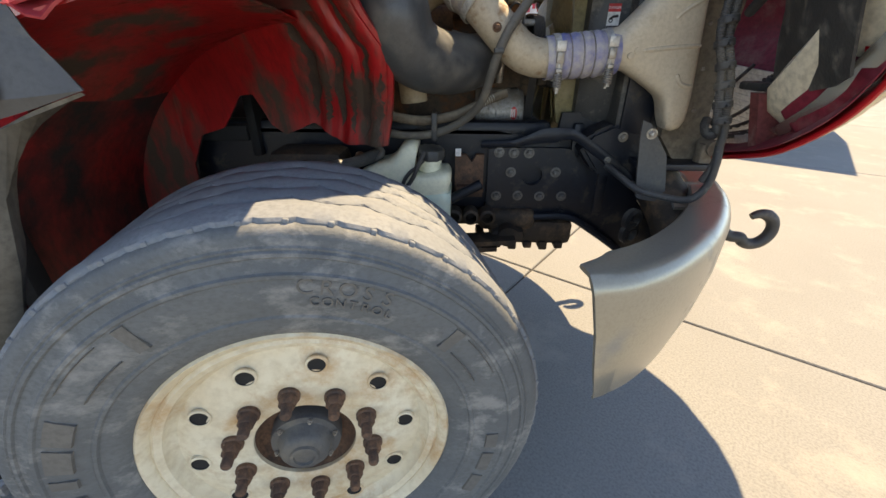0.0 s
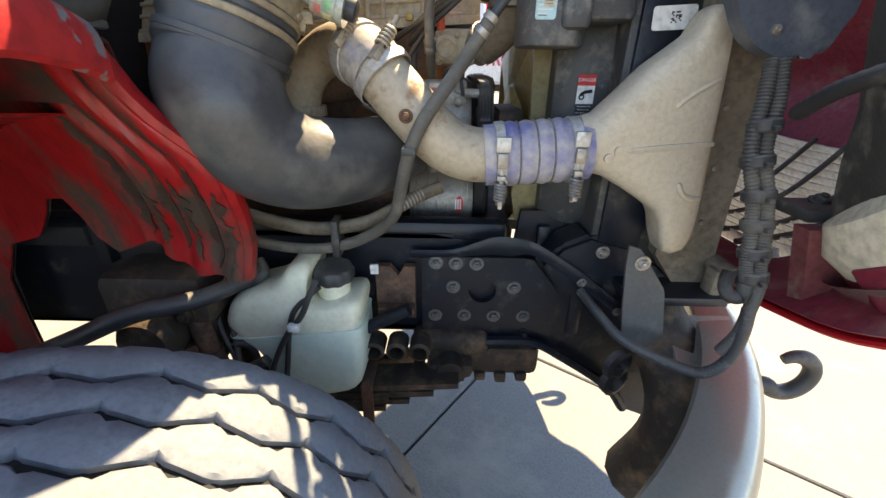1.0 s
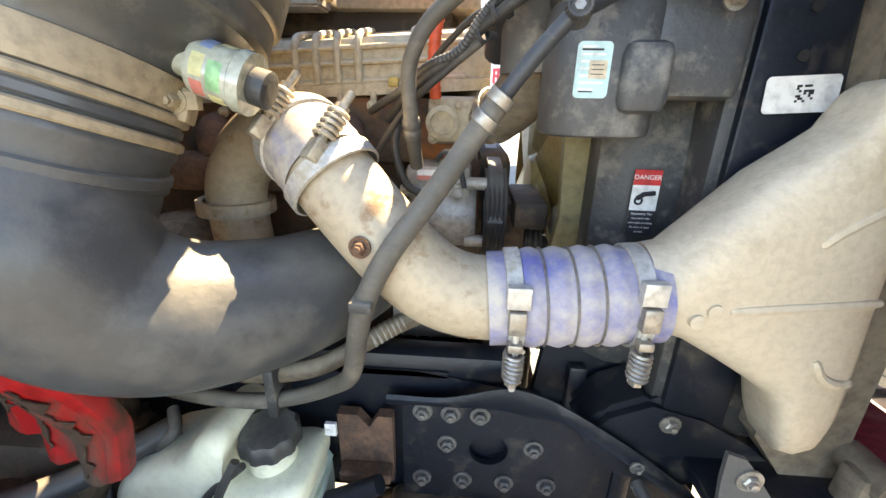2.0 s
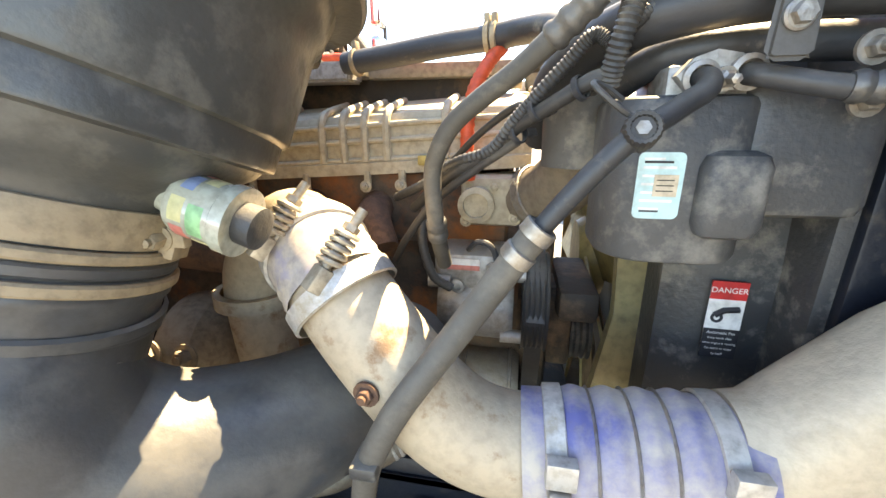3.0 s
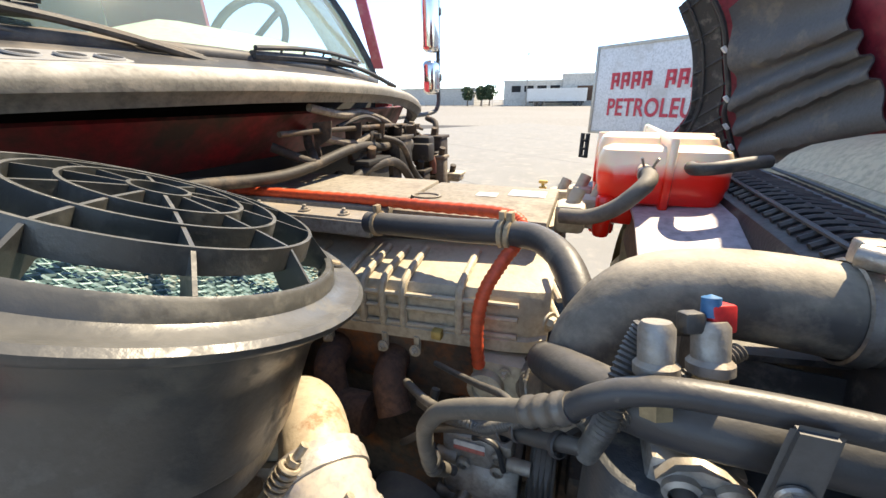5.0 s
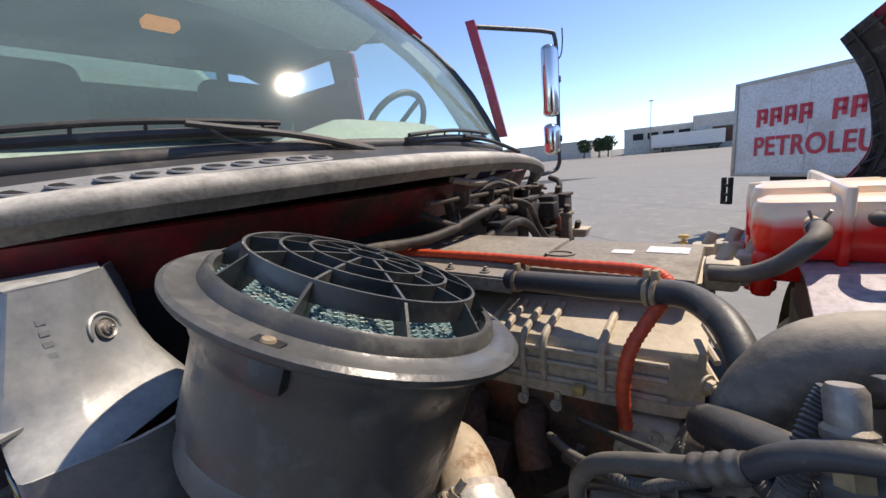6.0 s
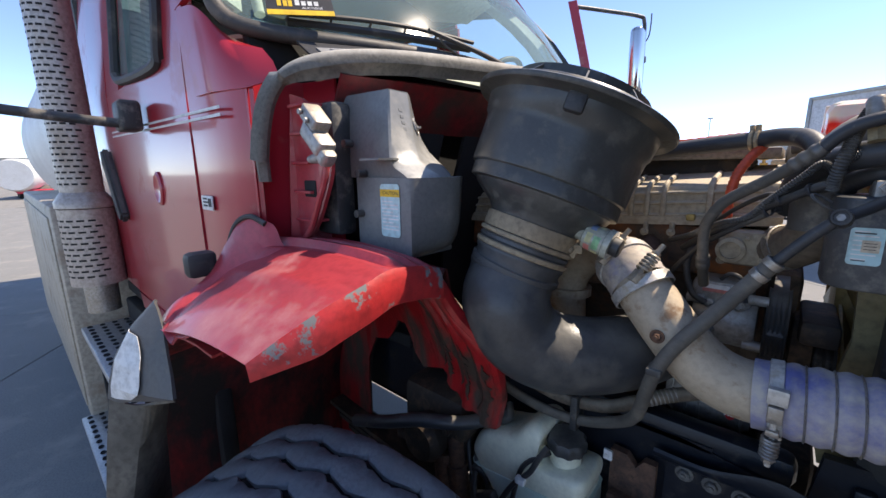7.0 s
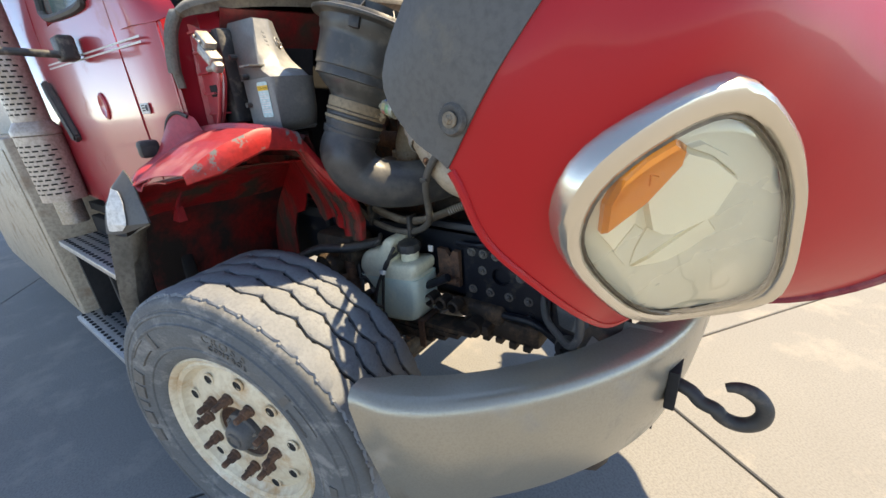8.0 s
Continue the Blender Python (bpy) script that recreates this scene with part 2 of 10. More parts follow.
M_wall = mat("warehouse_wall", (0.55, 0.53, 0.48), (0.48, 0.46, 0.42), 0.2, 3, 0.85, bump=0)
M_bark = mat("bark", (0.12, 0.085, 0.06), None, 6, 40, 0.9)
M_leaf = mat("leaves", (0.05, 0.085, 0.035), (0.035, 0.06, 0.025), 3, 20, 0.8)
M_fan = mat("fan_tan", (0.36, 0.27, 0.1), (0.28, 0.21, 0.08), 6, 60, 0.55)
M_dam = mat("cream_dam", (0.66, 0.57, 0.38), (0.58, 0.5, 0.33), 4, 80, 0.65, bump=0.08, dirt=(0.5, 0.42, 0.3), amount=0.3, dirt_scale=6)
M_cream = mat("cream_baffle", (0.74, 0.67, 0.52), (0.67, 0.6, 0.46), 4, 60, 0.7)


def glass(name, tint, rough=0.02, film=0.0, haze=(0.6, 0.6, 0.56)):
    m = bpy.data.materials.new(name)
    m.use_nodes = True
    n, l = m.node_tree.nodes, m.node_tree.links
    out = n["Material Output"]
    g, t, x, f = (n.new("ShaderNodeBsdf" + k) if k in ("Glossy", "Transparent") else n.new("ShaderNode" + k)
                  for k in ("Glossy", "Transparent", "MixShader", "Fresnel"))
    g.inputs["Roughness"].default_value = rough
    t.inputs["Color"].default_value = (*tint, 1)
    f.inputs["IOR"].default_value = 1.52
    l.new(f.outputs[0], x.inputs[0])
    l.new(t.outputs[0], x.inputs[1])
    l.new(g.outputs[0], x.inputs[2])
    if film:
        d, y = n.new("ShaderNodeBsdfDiffuse"), n.new("ShaderNodeMixShader")
        d.inputs["Color"].default_value = (*haze, 1)
        t2 = n.new("ShaderNodeTexNoise")
        t2.inputs["Scale"].default_value = 5.0
        r2 = n.new("ShaderNodeMapRange")
        r2.inputs[3].default_value, r2.inputs[4].default_value = film * 0.6, film * 1.5
        l.new(t2.outputs["Fac"], r2.inputs[0])
        l.new(r2.outputs[0], y.inputs[0])
        l.new(x.outputs[0], y.inputs[1])
        l.new(d.outputs[0], y.inputs[2])
        l.new(y.outputs[0], out.inputs["Surface"])
    else:
        l.new(x.outputs[0], out.inputs["Surface"])
    return m


M_glass = glass("windshield_glass", (0.76, 0.9, 0.85), 0.075, 0.23, (0.33, 0.46, 0.44))
M_lampglass = glass("lamp_glass", (0.98, 0.97, 0.93), 0.04, 0.025, (0.9, 0.85, 0.72))


# ---------------------------------------------------------------- building helpers
def thing(name, at, label, category, group="", kind=""):
    """An Empty at the base of a thing; its parts hang under it."""
    e = new(name)
    e.location = at
    e.matrix_basis = Matrix.Translation(at)
    return tagged(e, label, category, group, kind)


def part(name, bm, material, parent, label="", smooth=True, out=None):
    """Links a bmesh, in world coordinates, as one mesh object under a thing or a part."""
    bmesh.ops.recalc_face_normals(bm, faces=bm.faces)
    if out is not None and sum(f.normal.dot(Vector(out)) * f.calc_area() for f in bm.faces) < 0:
        bmesh.ops.reverse_faces(bm, faces=bm.faces)
    me = bpy.data.meshes.new(name)
    bm.to_mesh(me)
    bm.free()
    for m in (material if isinstance(material, (list, tuple)) else [material]):
        me.materials.append(m)
    if smooth:
        me.shade_smooth()
    ob = new(name, me)
    if smooth:
        try:
            me.set_sharp_from_angle(angle=radians(38))
        except AttributeError:
            pass
    if parent is not None:
        ob.parent = parent
        base = Matrix.Identity(4)
        q = parent
        while q is not None:
            base = base @ q.matrix_basis if q.parent is None else base
            q = q.parent
        ob.matrix_parent_inverse = base.inverted() if parent.parent is None else Matrix.Identity(4)
    if label:
        tagged(ob, label)
    return ob


def B():
    return bmesh.new()


def box(bm, lo, hi, bevel=0.0, m=None, seg=2):
    """A box from corner to corner, with rounded edges."""
    lo, hi = Vector(lo), Vector(hi)
    got = bmesh.ops.create_cube(bm, size=1.0)["verts"]
    c, s = (lo + hi) / 2, hi - lo
    for v in got:
        v.co = Vector((c.x + v.co.x * s.x, c.y + v.co.y * s.y, c.z + v.co.z * s.z))
    if bevel:
        edges = list({e for v in got for e in v.link_edges})
        out = bmesh.ops.bevel(bm, geom=edges, offset=bevel, segments=seg, profile=0.5, affect="EDGES")
        got = list({v for f in out["faces"] for v in f.verts} | {v for v in got if v.is_valid})
    if m is not None:
        for v in got:
            v.co = m @ v.co
    return bm


def prism(bm, lo, hi, r, bevel, n=7):
    """An upright block with corners of radius r and a small rounding at its top and foot."""
    (x0, y0, z0), (x1, y1, z1) = lo, hi
    rings = []
    for z, d in ((z0, bevel), (z0 + bevel * 0.3, bevel * 0.3), (z0 + bevel, 0), (z1 - bevel, 0), (z1 - bevel * 0.3, bevel * 0.3), (z1, bevel)):
        ring = []
        for cx, cy, a0 in ((x1 - r, y1 - r, 0), (x0 + r, y1 - r, 90), (x0 + r, y0 + r, 180), (x1 - r, y0 + r, 270)):
            for k in range(n):
                a = radians(a0 + 90 * k / (n - 1))
                ring.append((cx + (r - d) * math.cos(a), cy + (r - d) * math.sin(a), z))
        rings.append(ring)
    return loft(bm, rings)


def sweep(bm, pts, r, seg=14, cap=True, close=False):
    """A round tube along points; r is one radius or one for each point."""
    pts = [Vector(p) for p in pts]
    rs = r if isinstance(r, (list, tuple)) else [r] * len(pts)
    rings, prev = [], None
    for i, p in enumerate(pts):
        d = (pts[min(i + 1, len(pts) - 1)] - pts[max(i - 1, 0)]).normalized()
        if prev is None:
            prev = d.orthogonal().normalized()
        prev = (prev - d * prev.dot(d)).normalized()
        w = d.cross(prev)
        rings.append([bm.verts.new(p + (prev * math.cos(a) + w * math.sin(a)) * rs[i])
                      for a in (2 * math.pi * k / seg for k in range(seg))])
    for a, b in zip(rings, rings[1:]):
        for k in range(seg):
            bm.faces.new((a[k], a[(k + 1) % seg], b[(k + 1) % seg], b[k]))
    if cap:
        bm.faces.new(rings[0][::-1])
        bm.faces.new(rings[-1])
    return bm


def spline(pts, n=8):
    """Points along a smooth curve through pts."""
    p = [Vector(q) for q in pts]
    p = [p[0] * 2 - p[1]] + p + [p[-1] * 2 - p[-2]]
    out = []
    for i in range(1, len(p) - 2):
        for k in range(n):
            t = k / n
            a, b, c, d = p[i - 1:i + 3]
            out.append(0.5 * (2 * b + (c - a) * t + (2 * a - 5 * b + 4 * c - d) * t * t + (3 * b - a - 3 * c + d) * t ** 3))
    return out + [p[-2]]


def axis_frame(p, d):
    """A matrix at p whose z looks along d."""
    return Matrix.Translation(Vector(p)) @ Vector(d).to_track_quat("Z", "Y").to_matrix().to_4x4()


def turn(bm, profile, m, seg=40, arc=1.0, cap=False):
    """Turns a profile of (radius, height) about the z axis of m."""
    whole = arc >= 0.999
    n = seg if whole else seg + 1
    rings = []
    for r, h in profile:
        rings.append([bm.verts.new(m @ Vector((r * math.cos(2 * math.pi * arc * k / seg), r * math.sin(2 * math.pi * arc * k / seg), h))) for k in range(n)])
    for a, b in zip(rings, rings[1:]):
        for k in range(n if whole else n - 1):
            q = (k + 1) % n
            bm.faces.new((a[k], a[q], b[q], b[k]))
    if cap:
        bm.faces.new(rings[0][::-1])
        bm.faces.new(rings[-1])
    return bm


def rod(bm, p0, p1, r, seg=12, r1=None):
    p0, p1 = Vector(p0), Vector(p1)
    return sweep(bm, [p0, p1], [r, r if r1 is None else r1], seg)


def bolt(bm, p, d, r=0.011, h=0.008, washer=True):
    """A hexagon head on a washer, looking along d."""
    m = axis_frame(p, d)
    if washer:
        turn(bm, [(0.0001, 0), (r * 1.5, 0), (r * 1.5, 0.003), (0.0001, 0.003)], m, 16)
    turn(bm, [(r, 0.002), (r, h), (r * 0.8, h + 0.002), (0.0001, h + 0.002)], m, 6)
    turn(bm, [(r * 0.5, h), (r * 0.5, h + 0.006), (0.0001, h + 0.007)], m, 10)
    return bm


def plate(bm, outline, thick, m=None, bevel=0.0):
    """A flat plate: an outline in the x-z plane, thick along +y, then moved by m."""
    m = m or Matrix.Identity(4)
    a = [bm.verts.new(m @ Vector((x, 0, z))) for x, z in outline]
    b = [bm.verts.new(m @ Vector((x, thick, z))) for x, z in outline]
    n = len(a)
    bm.faces.new(a)
    bm.faces.new(b[::-1])
    for k in range(n):
        bm.faces.new((a[k], b[k], b[(k + 1) % n], a[(k + 1) % n]))
    return bm


def loft(bm, rings, cap=True, closed=True):
    """Joins rings of the same number of points."""
    vs = [[bm.verts.new(Vector(p)) for p in r] for r in rings]
    n = len(vs[0])
    for a, b in zip(vs, vs[1:]):
        for k in range(n if closed else n - 1):
            q = (k + 1) % n
            bm.faces.new((a[k], a[q], b[q], b[k]))
    if cap and closed:
        bm.faces.new(vs[0][::-1])
        bm.faces.new(vs[-1])
    return bm


def sheet(bm, rows, thick):
    """A sheet through rows of points, given a thickness."""
    vs = [[bm.verts.new(Vector(p)) for p in r] for r in rows]
    fs = []
    for a, b in zip(vs, vs[1:]):
        for k in range(len(a) - 1):
            fs.append(bm.faces.new((a[k], a[k + 1], b[k + 1], b[k])))
    bmesh.ops.recalc_face_normals(bm, faces=bm.faces)
    bmesh.ops.solidify(bm, geom=fs, thickness=thick)
    return bm


def tag_text(name, words, m, size, material, parent, depth=0.0006, spacing=1.0, bold=0.0):
    """Raised letters in the built-in font: m's x is the reading direction and its z looks out."""
    cu = bpy.data.curves.new(name, "FONT")
    cu.body, cu.size, cu.extrude, cu.align_x, cu.align_y, cu.space_character = words, size, depth, "CENTER", "CENTER", spacing
    cu.offset = bold
    tmp = bpy.data.objects.new(name, cu)
    scene.collection.objects.link(tmp)
    me = bpy.data.meshes.new_from_object(tmp.evaluated_get(bpy.context.evaluated_depsgraph_get()))
    bpy.data.objects.remove(tmp)
    bm = B()
    bm.from_mesh(me)
    bpy.data.meshes.remove(me)
    bmesh.ops.transform(bm, matrix=m, verts=bm.verts)
    return part(name, bm, material, parent, smooth=False)


def facing(p, out, right):
    """A matrix at p with x along right and z along out."""
    z = Vector(out).normalized()
    x = Vector(right)
    x = (x - z * x.dot(z)).normalized()
    y = z.cross(x)
    return Matrix.Translation(Vector(p)) @ Matrix((x, y, z)).transposed().to_4x4()


def flat(bm, m, x0, y0, x1, y1, h=0.0008):
    """A thin raised rectangle on the plane of m."""
    box(bm, (x0, y0, 0), (x1, y1, h), 0, m)
    return bm

# strong pale tone on upward faces stands in for sun on its slope
M_heater = mat("heater_grey", (0.165, 0.172, 0.172), (0.13, 0.137, 0.138), 4, 120, 0.36, bump=0.06, dirt=(0.22, 0.215, 0.2), amount=0.25, dirt_scale=14, top_pale=(0.55, 0.54, 0.5), grain=0.3)
M_spring = mat("dusty_spring_steel", (0.5, 0.44, 0.34), (0.4, 0.34, 0.26), 20, 120, 0.5, 0.4, 0.2)


# ---------------------------------------------------------------- ground
bm = B()
for x0, y0, x1, y1 in ((-900, -900, 900, 1500),):
    q = [bm.verts.new((x, y, -0.016)) for x, y in ((x0, y0), (x1, y0), (x1, y1), (x0, y1))]
    bm.faces.new(q)
ground = part("ground", bm, M_joint, None, smooth=False)
tagged(ground, "pale paved yard that reaches to the horizon", "ground", kind="structure")
bm = B()
q = [bm.verts.new((x, y, -0.011)) for x, y in ((-28, -28), (28, -28), (28, 28), (-28, 28))]
bm.faces.new(q)
joint_bed = part("joint_filler", bm, M_joint_dark, ground, "dark filler seen in the joints between the slabs", smooth=False)

# concrete slabs, laid askew to the truck
SLAB, ASKEW, CORNER = 4.45, radians(-36), Vector((0.83, 0.49, 0))
bm = B()
box(bm, (-SLAB / 2 + 0.006, -SLAB / 2 + 0.006, -0.1), (SLAB / 2 - 0.006, SLAB / 2 - 0.006, 0.0), 0.006, None, 1)
first_slab = None
for i in range(-5, 5):
    for j in range(-5, 5):
        c = CORNER + Matrix.Rotation(ASKEW, 3, "Z") @ Vector(((i + 0.5) * SLAB, (j + 0.5) * SLAB, 0))
        if first_slab is None:
            first_slab = part("slab", bm, M_concrete, ground, smooth=False)
            s = first_slab
        else:
            s = first_slab.copy()
            scene.collection.objects.link(s)
        s.matrix_basis = Matrix.Translation(c) @ Matrix.Rotation(ASKEW, 4, "Z")


# ---------------------------------------------------------------- far things
def box_trailer():
    t = thing("box_trailer", (2.6, 7.2, 0), "white box trailer with red lettering parked in the yard", "trailer")
    o, along = Vector((0.6, 8.83, 0)), Vector((1.35, -1.1, 0)).normalized()
    back = Vector((along.y, -along.x, 0)) * -1
    if back.y < 0:
        back = -back
    L, Wd, z0, z1 = 7.0, 2.4, 1.1, 2.80
    m = Matrix((along, back, Vector((0, 0, 1)))).transposed().to_4x4()
    m.translation = o
    bm = B()
    box(bm, (0, 0, z0), (L, Wd, z1), 0.02, m)
    body = part("body", bm, M_trailer, t)
    for z in (z0, z1 - 0.05):
        bm = B()
        box(bm, (-0.015, -0.015, z), (L, 0.0, z + 0.06), 0.004, m)
        part("rail", bm, M_steel, body)
    bm = B()
    box(bm, (-0.015, -0.018, z0), (0.05, 0.0, z1), 0.004, m)
    part("corner_post", bm, M_steel, body)
    for k in range(1, 6):
        bm = B()
        box(bm, (k * 1.22 - 0.012, -0.006, z0 + 0.06), (k * 1.22 + 0.012, 0.0, z1 - 0.05), 0.002, m)
        part("panel_seam", bm, M_trailer, body)
    for k in range(2):
        bm = B()
        box(bm, (0.5, 0.3 + k * 1.5, z0 - 0.16), (L - 0.3, 0.42 + k * 1.5, z0), 0.01, m)
        part("chassis_beam", bm, M_black, t)
    bm = B()
    for a in (-0.14, 0.0):
        box(bm, (a - 0.03, -0.05, 0.55), (a + 0.03, 0.03, z0 - 0.02), 0.006, m)
    for z in (0.55, 0.72, 0.9):
        box(bm, (-0.17, -0.05, z), (0.03, 0.02, z + 0.05), 0.006, m)
    part("rear_guard", bm, M_black, t, "black steel rear guard")
    for x in (4.4, 5.6):
        bm = B()
        turn(bm, [(0.0001, -0.12), (0.42, -0.12), (0.46, -0.07), (0.46, 0.07), (0.42, 0.12), (0.0001, 0.12)],
             m @ pose(x, 0.3, 0.46, 90, 0, 0), 28)
        part("wheel", bm, M_rubber, t)
    for k in range(9):
        # the firm's name as plain red shapes of its size
        if k != 4:
            bm = B()
            x = 0.42 + 0.228 * k
            box(bm, (x, -0.015, 1.975), (x + 0.06, -0.004, 2.285), 0, m)
            box(bm, (x + 0.05, -0.015, 2.225), (x + 0.175, -0.004, 2.285), 0, m)
            box(bm, (x + 0.05, -0.015, 2.10), (x + 0.175, -0.004, 2.155), 0, m)
            box(bm, (x + 0.12, -0.015, 2.03), (x + 0.178, -0.004, 2.26), 0, m)
            part("sign_shape", bm, M_redsign, body, smooth=False)
    for words, z, x, size in (("PETROLEUM", 1.62, 1.42, 0.46),):
        mm = facing(m @ Vector((x, -0.012, z)), -back, along) @ Matrix.Diagonal((0.78, 1.0, 1.0, 1.0))
        tag_text("lettering", words, mm, size, M_redsign, body, 0.003, 1.06, 0.009)
    return t


box_trailer()


def warehouse():
    t = thing("warehouse", (-5, 112, 0), "long pale warehouse with loading docks across the yard", "building")
    ang = radians(4)
    m = Matrix.Translation((-21, 107, 0)) @ Matrix.Rotation(ang, 4, "Z")
    bm = B()
    box(bm, (0, 0, 0), (14.5, 25, 5.9), 0.05, m)
    low = part("wall", bm, M_wall, t, smooth=False)
    bm = B()
    box(bm, (14.5, -1, 0), (60, 25, 7.2), 0.05, m)
    high = part("wall", bm, M_wall, t, smooth=False)
    for host, x0, x1, y, z in ((low, -0.2, 14.6, -0.15, 5.9), (high, 14.3, 60.2, -1.15, 7.2)):
        bm = B()
        box(bm, (x0, y, z - 0.05), (x1, 25, z + 0.25), 0.02, m)
        part("roof_edge", bm, M_white, host, smooth=False)
    for k in range(4):
        bm = B()
        box(bm, (2.0 + k * 3.2, -0.06, 3.3), (4.3 + k * 3.2, 0.1, 4.8), 0.02, m)
        part("window", bm, M_black, low, "dark window", smooth=False)
    for k in range(6):
        bm = B()
        box(bm, (18 + k * 6, -1.08, 1.2), (22.5 + k * 6, -0.9, 4.6), 0.02, m)
        part("dock_door", bm, M_rust if k == 0 else M_black, high, smooth=False)
    bm = B()
    box(bm, (24, 6, 7.2), (26.5, 9, 8.7), 0.05, m)
    part("roof_unit", bm, M_steel, high, smooth=False)
    return t


warehouse()


def parked_trailer():
    t = thing("semi_trailer", (-8, 104, 0), "white semi trailer parked at the loading dock", "trailer")
    bm = B()
    box(bm, (-14.5, 103.5, 1.1), (-0.5, 106.0, 4.0), 0.06)
    part("body", bm, M_white, t, smooth=False)
    bm = B()
    box(bm, (-14, 103.6, 0.75), (-1, 105.9, 1.1), 0.03)
    part("chassis", bm, M_black, t, smooth=False)
    for x in (-12.5, -11.2, -3.0, -1.8):
        bm = B()
        turn(bm, [(0.0001, -1.2), (0.5, -1.2), (0.5, 1.2), (0.0001, 1.2)], pose(x, 104.75, 0.5, 90, 0, 0), 20)
        part("wheel", bm, M_rubber, t)


parked_trailer()


def lamp_post():
    t = thing("lamp_post", (-15, 108, 0), "tall grey yard lamp post with a small head", "lamp post")
    bm = B()
    rod(bm, (-15, 106, 0), (-15, 106, 11.8), 0.14, 10, 0.08)
    part("pole", bm, M_steel, t)
    bm = B()
    box(bm, (-15.5, 105.8, 11.8), (-14.5, 106.2, 12.05), 0.04)
    part("head", bm, M_steel, t)


lamp_post()


def tree(x, y, h, seed):
    rnd = random.Random(seed)
    t = thing("tree", (x, y, 0), "small dark green broadleaf tree far across the yard", "tree", "trees behind the yard")
    bm = B()
    rod(bm, (x, y, 0), (x + 0.2, y, h * 0.55), 0.22, 8, 0.09)
    for k in range(6):
        a = rnd.uniform(0, 6.28)
        rod(bm, (x, y, h * rnd.uniform(0.3, 0.5)), (x + math.cos(a) * h * 0.3, y + math.sin(a) * h * 0.3, h * rnd.uniform(0.6, 0.85)), 0.08, 6, 0.03)
    part("trunk", bm, M_bark, t)
    bm = B()
    for k in range(420):
        a, u, w = rnd.uniform(0, 6.28), rnd.random() ** 0.5, rnd.uniform(-1, 1)
        r = h * 0.42 * u * math.sqrt(1 - w * w * 0.8) * (0.75 + 0.35 * math.sin(3 * a + seed))
        c = Vector((x + math.cos(a) * r, y + math.sin(a) * r, h * 0.66 + w * h * 0.33))
        m = Matrix.Translation(c) @ Euler((rnd.uniform(0, 6), rnd.uniform(0, 6), rnd.uniform(0, 6))).to_matrix().to_4x4()
        s = rnd.uniform(0.18, 0.42)
        q = [bm.verts.new(m @ Vector(v)) for v in ((-s, -s * 0.6, 0), (s, -s * 0.5, 0.1), (s * 0.8, s * 0.6, 0), (-s * 0.7, s * 0.5, 0.12))]
        bm.faces.new(q)
    part("crown", bm, M_leaf, t, smooth=False)


for k, (x, y, h) in enumerate(((-30.5, 106, 4.8), (-27, 107, 4.9), (-25, 108, 5.3), (-36, 140, 5), (-44, 150, 5.5))):
    tree(x, y, h, k)


def yard_fence():
    t = thing("fence", (-24, 96, 0), "low wire fence on grey posts across the yard", "fence")
    for k in range(14):
        x = -38 + k * 2.4
        bm = B()
        rod(bm, (x, 95, 0), (x, 95, 1.5), 0.06, 6)
        part("post", bm, M_steel, t)
    for z in (0.6, 1.0, 1.45):
        bm = B()
        rod(bm, (-38, 95, z), (-6.8, 95, z), 0.02, 6)
        part("wire", bm, M_steel, t)


yard_fence()


def far_shed(x0, y0, x1, y1, h, material, label):
    t = thing("shed", ((x0 + x1) / 2, (y0 + y1) / 2, 0), label, "building")
    bm = B()
    box(bm, (x0, y0, 0), (x1, y1, h), 0.05)
    part("wall", bm, material, t, smooth=False)
    bm = B()
    box(bm, (x0 - 0.3, y0 - 0.3, h), (x1 + 0.3, y1 + 0.3, h + 0.25), 0.04)
    part("roof", bm, M_steel, t, smooth=False)


far_shed(-75, 118, -32, 140, 4.6, M_wall, "low pale shed far beyond the fence")
far_shed(-120, -14, -112, 20, 4.5, M_wall, "low pale shed at the far end of the yard")


def tank_truck():
    """The tanker body behind the cab and the parked equipment past it."""
    t = thing("tank_trailer", (-38, 0.5, 0), "white tank trailer with a red and white rear parked far off", "trailer")
    bm = B()
    turn(bm, [(0.0001, -3.5), (0.95, -3.5), (1.05, -3.2), (1.05, 3.2), (0.95, 3.5), (0.0001, 3.5)], pose(-40, 0.6, 1.55, 90, 0, 70), 28)
    part("tank", bm, M_white, t)
    bm = B()
    box(bm, (-43, -0.6, 0.35), (-37.0, 1.6, 0.6), 0.03)
    part("chassis", bm, M_redsign, t)
    for x in (-42, -38.4):
        bm = B()
        turn(bm, [(0.0001, -1.0), (0.42, -1.0), (0.42, 1.0), (0.0001, 1.0)], pose(x, 0.5, 0.42, 90, 0, 0), 20)
        part("wheel", bm, M_rubber, t)


tank_truck()


# ---------------------------------------------------------------- the truck
truck = thing("truck", (0, 0, 0), "red vocational truck with its hood tilted open in a paved yard", "truck")

# front wheel, turned a little to the left
WHEEL = pose(0, -1.16, 0.515, 0, 0, 13)
OUT = WHEEL @ pose(0, 0, 0, 90, 0, 0)          # z of this frame looks out of the wheel


def ring_at(r, v, a, m=OUT):
    p = m @ Vector((r * math.cos(a), r * math.sin(a), v))
    if p.z < 0.003:
        p.z = 0.003
    return p


M_letter = mat("raised_rubber", (0.1, 0.098, 0.094), (0.15, 0.14, 0.125), 9, 90, 0.75, bump=0.3)
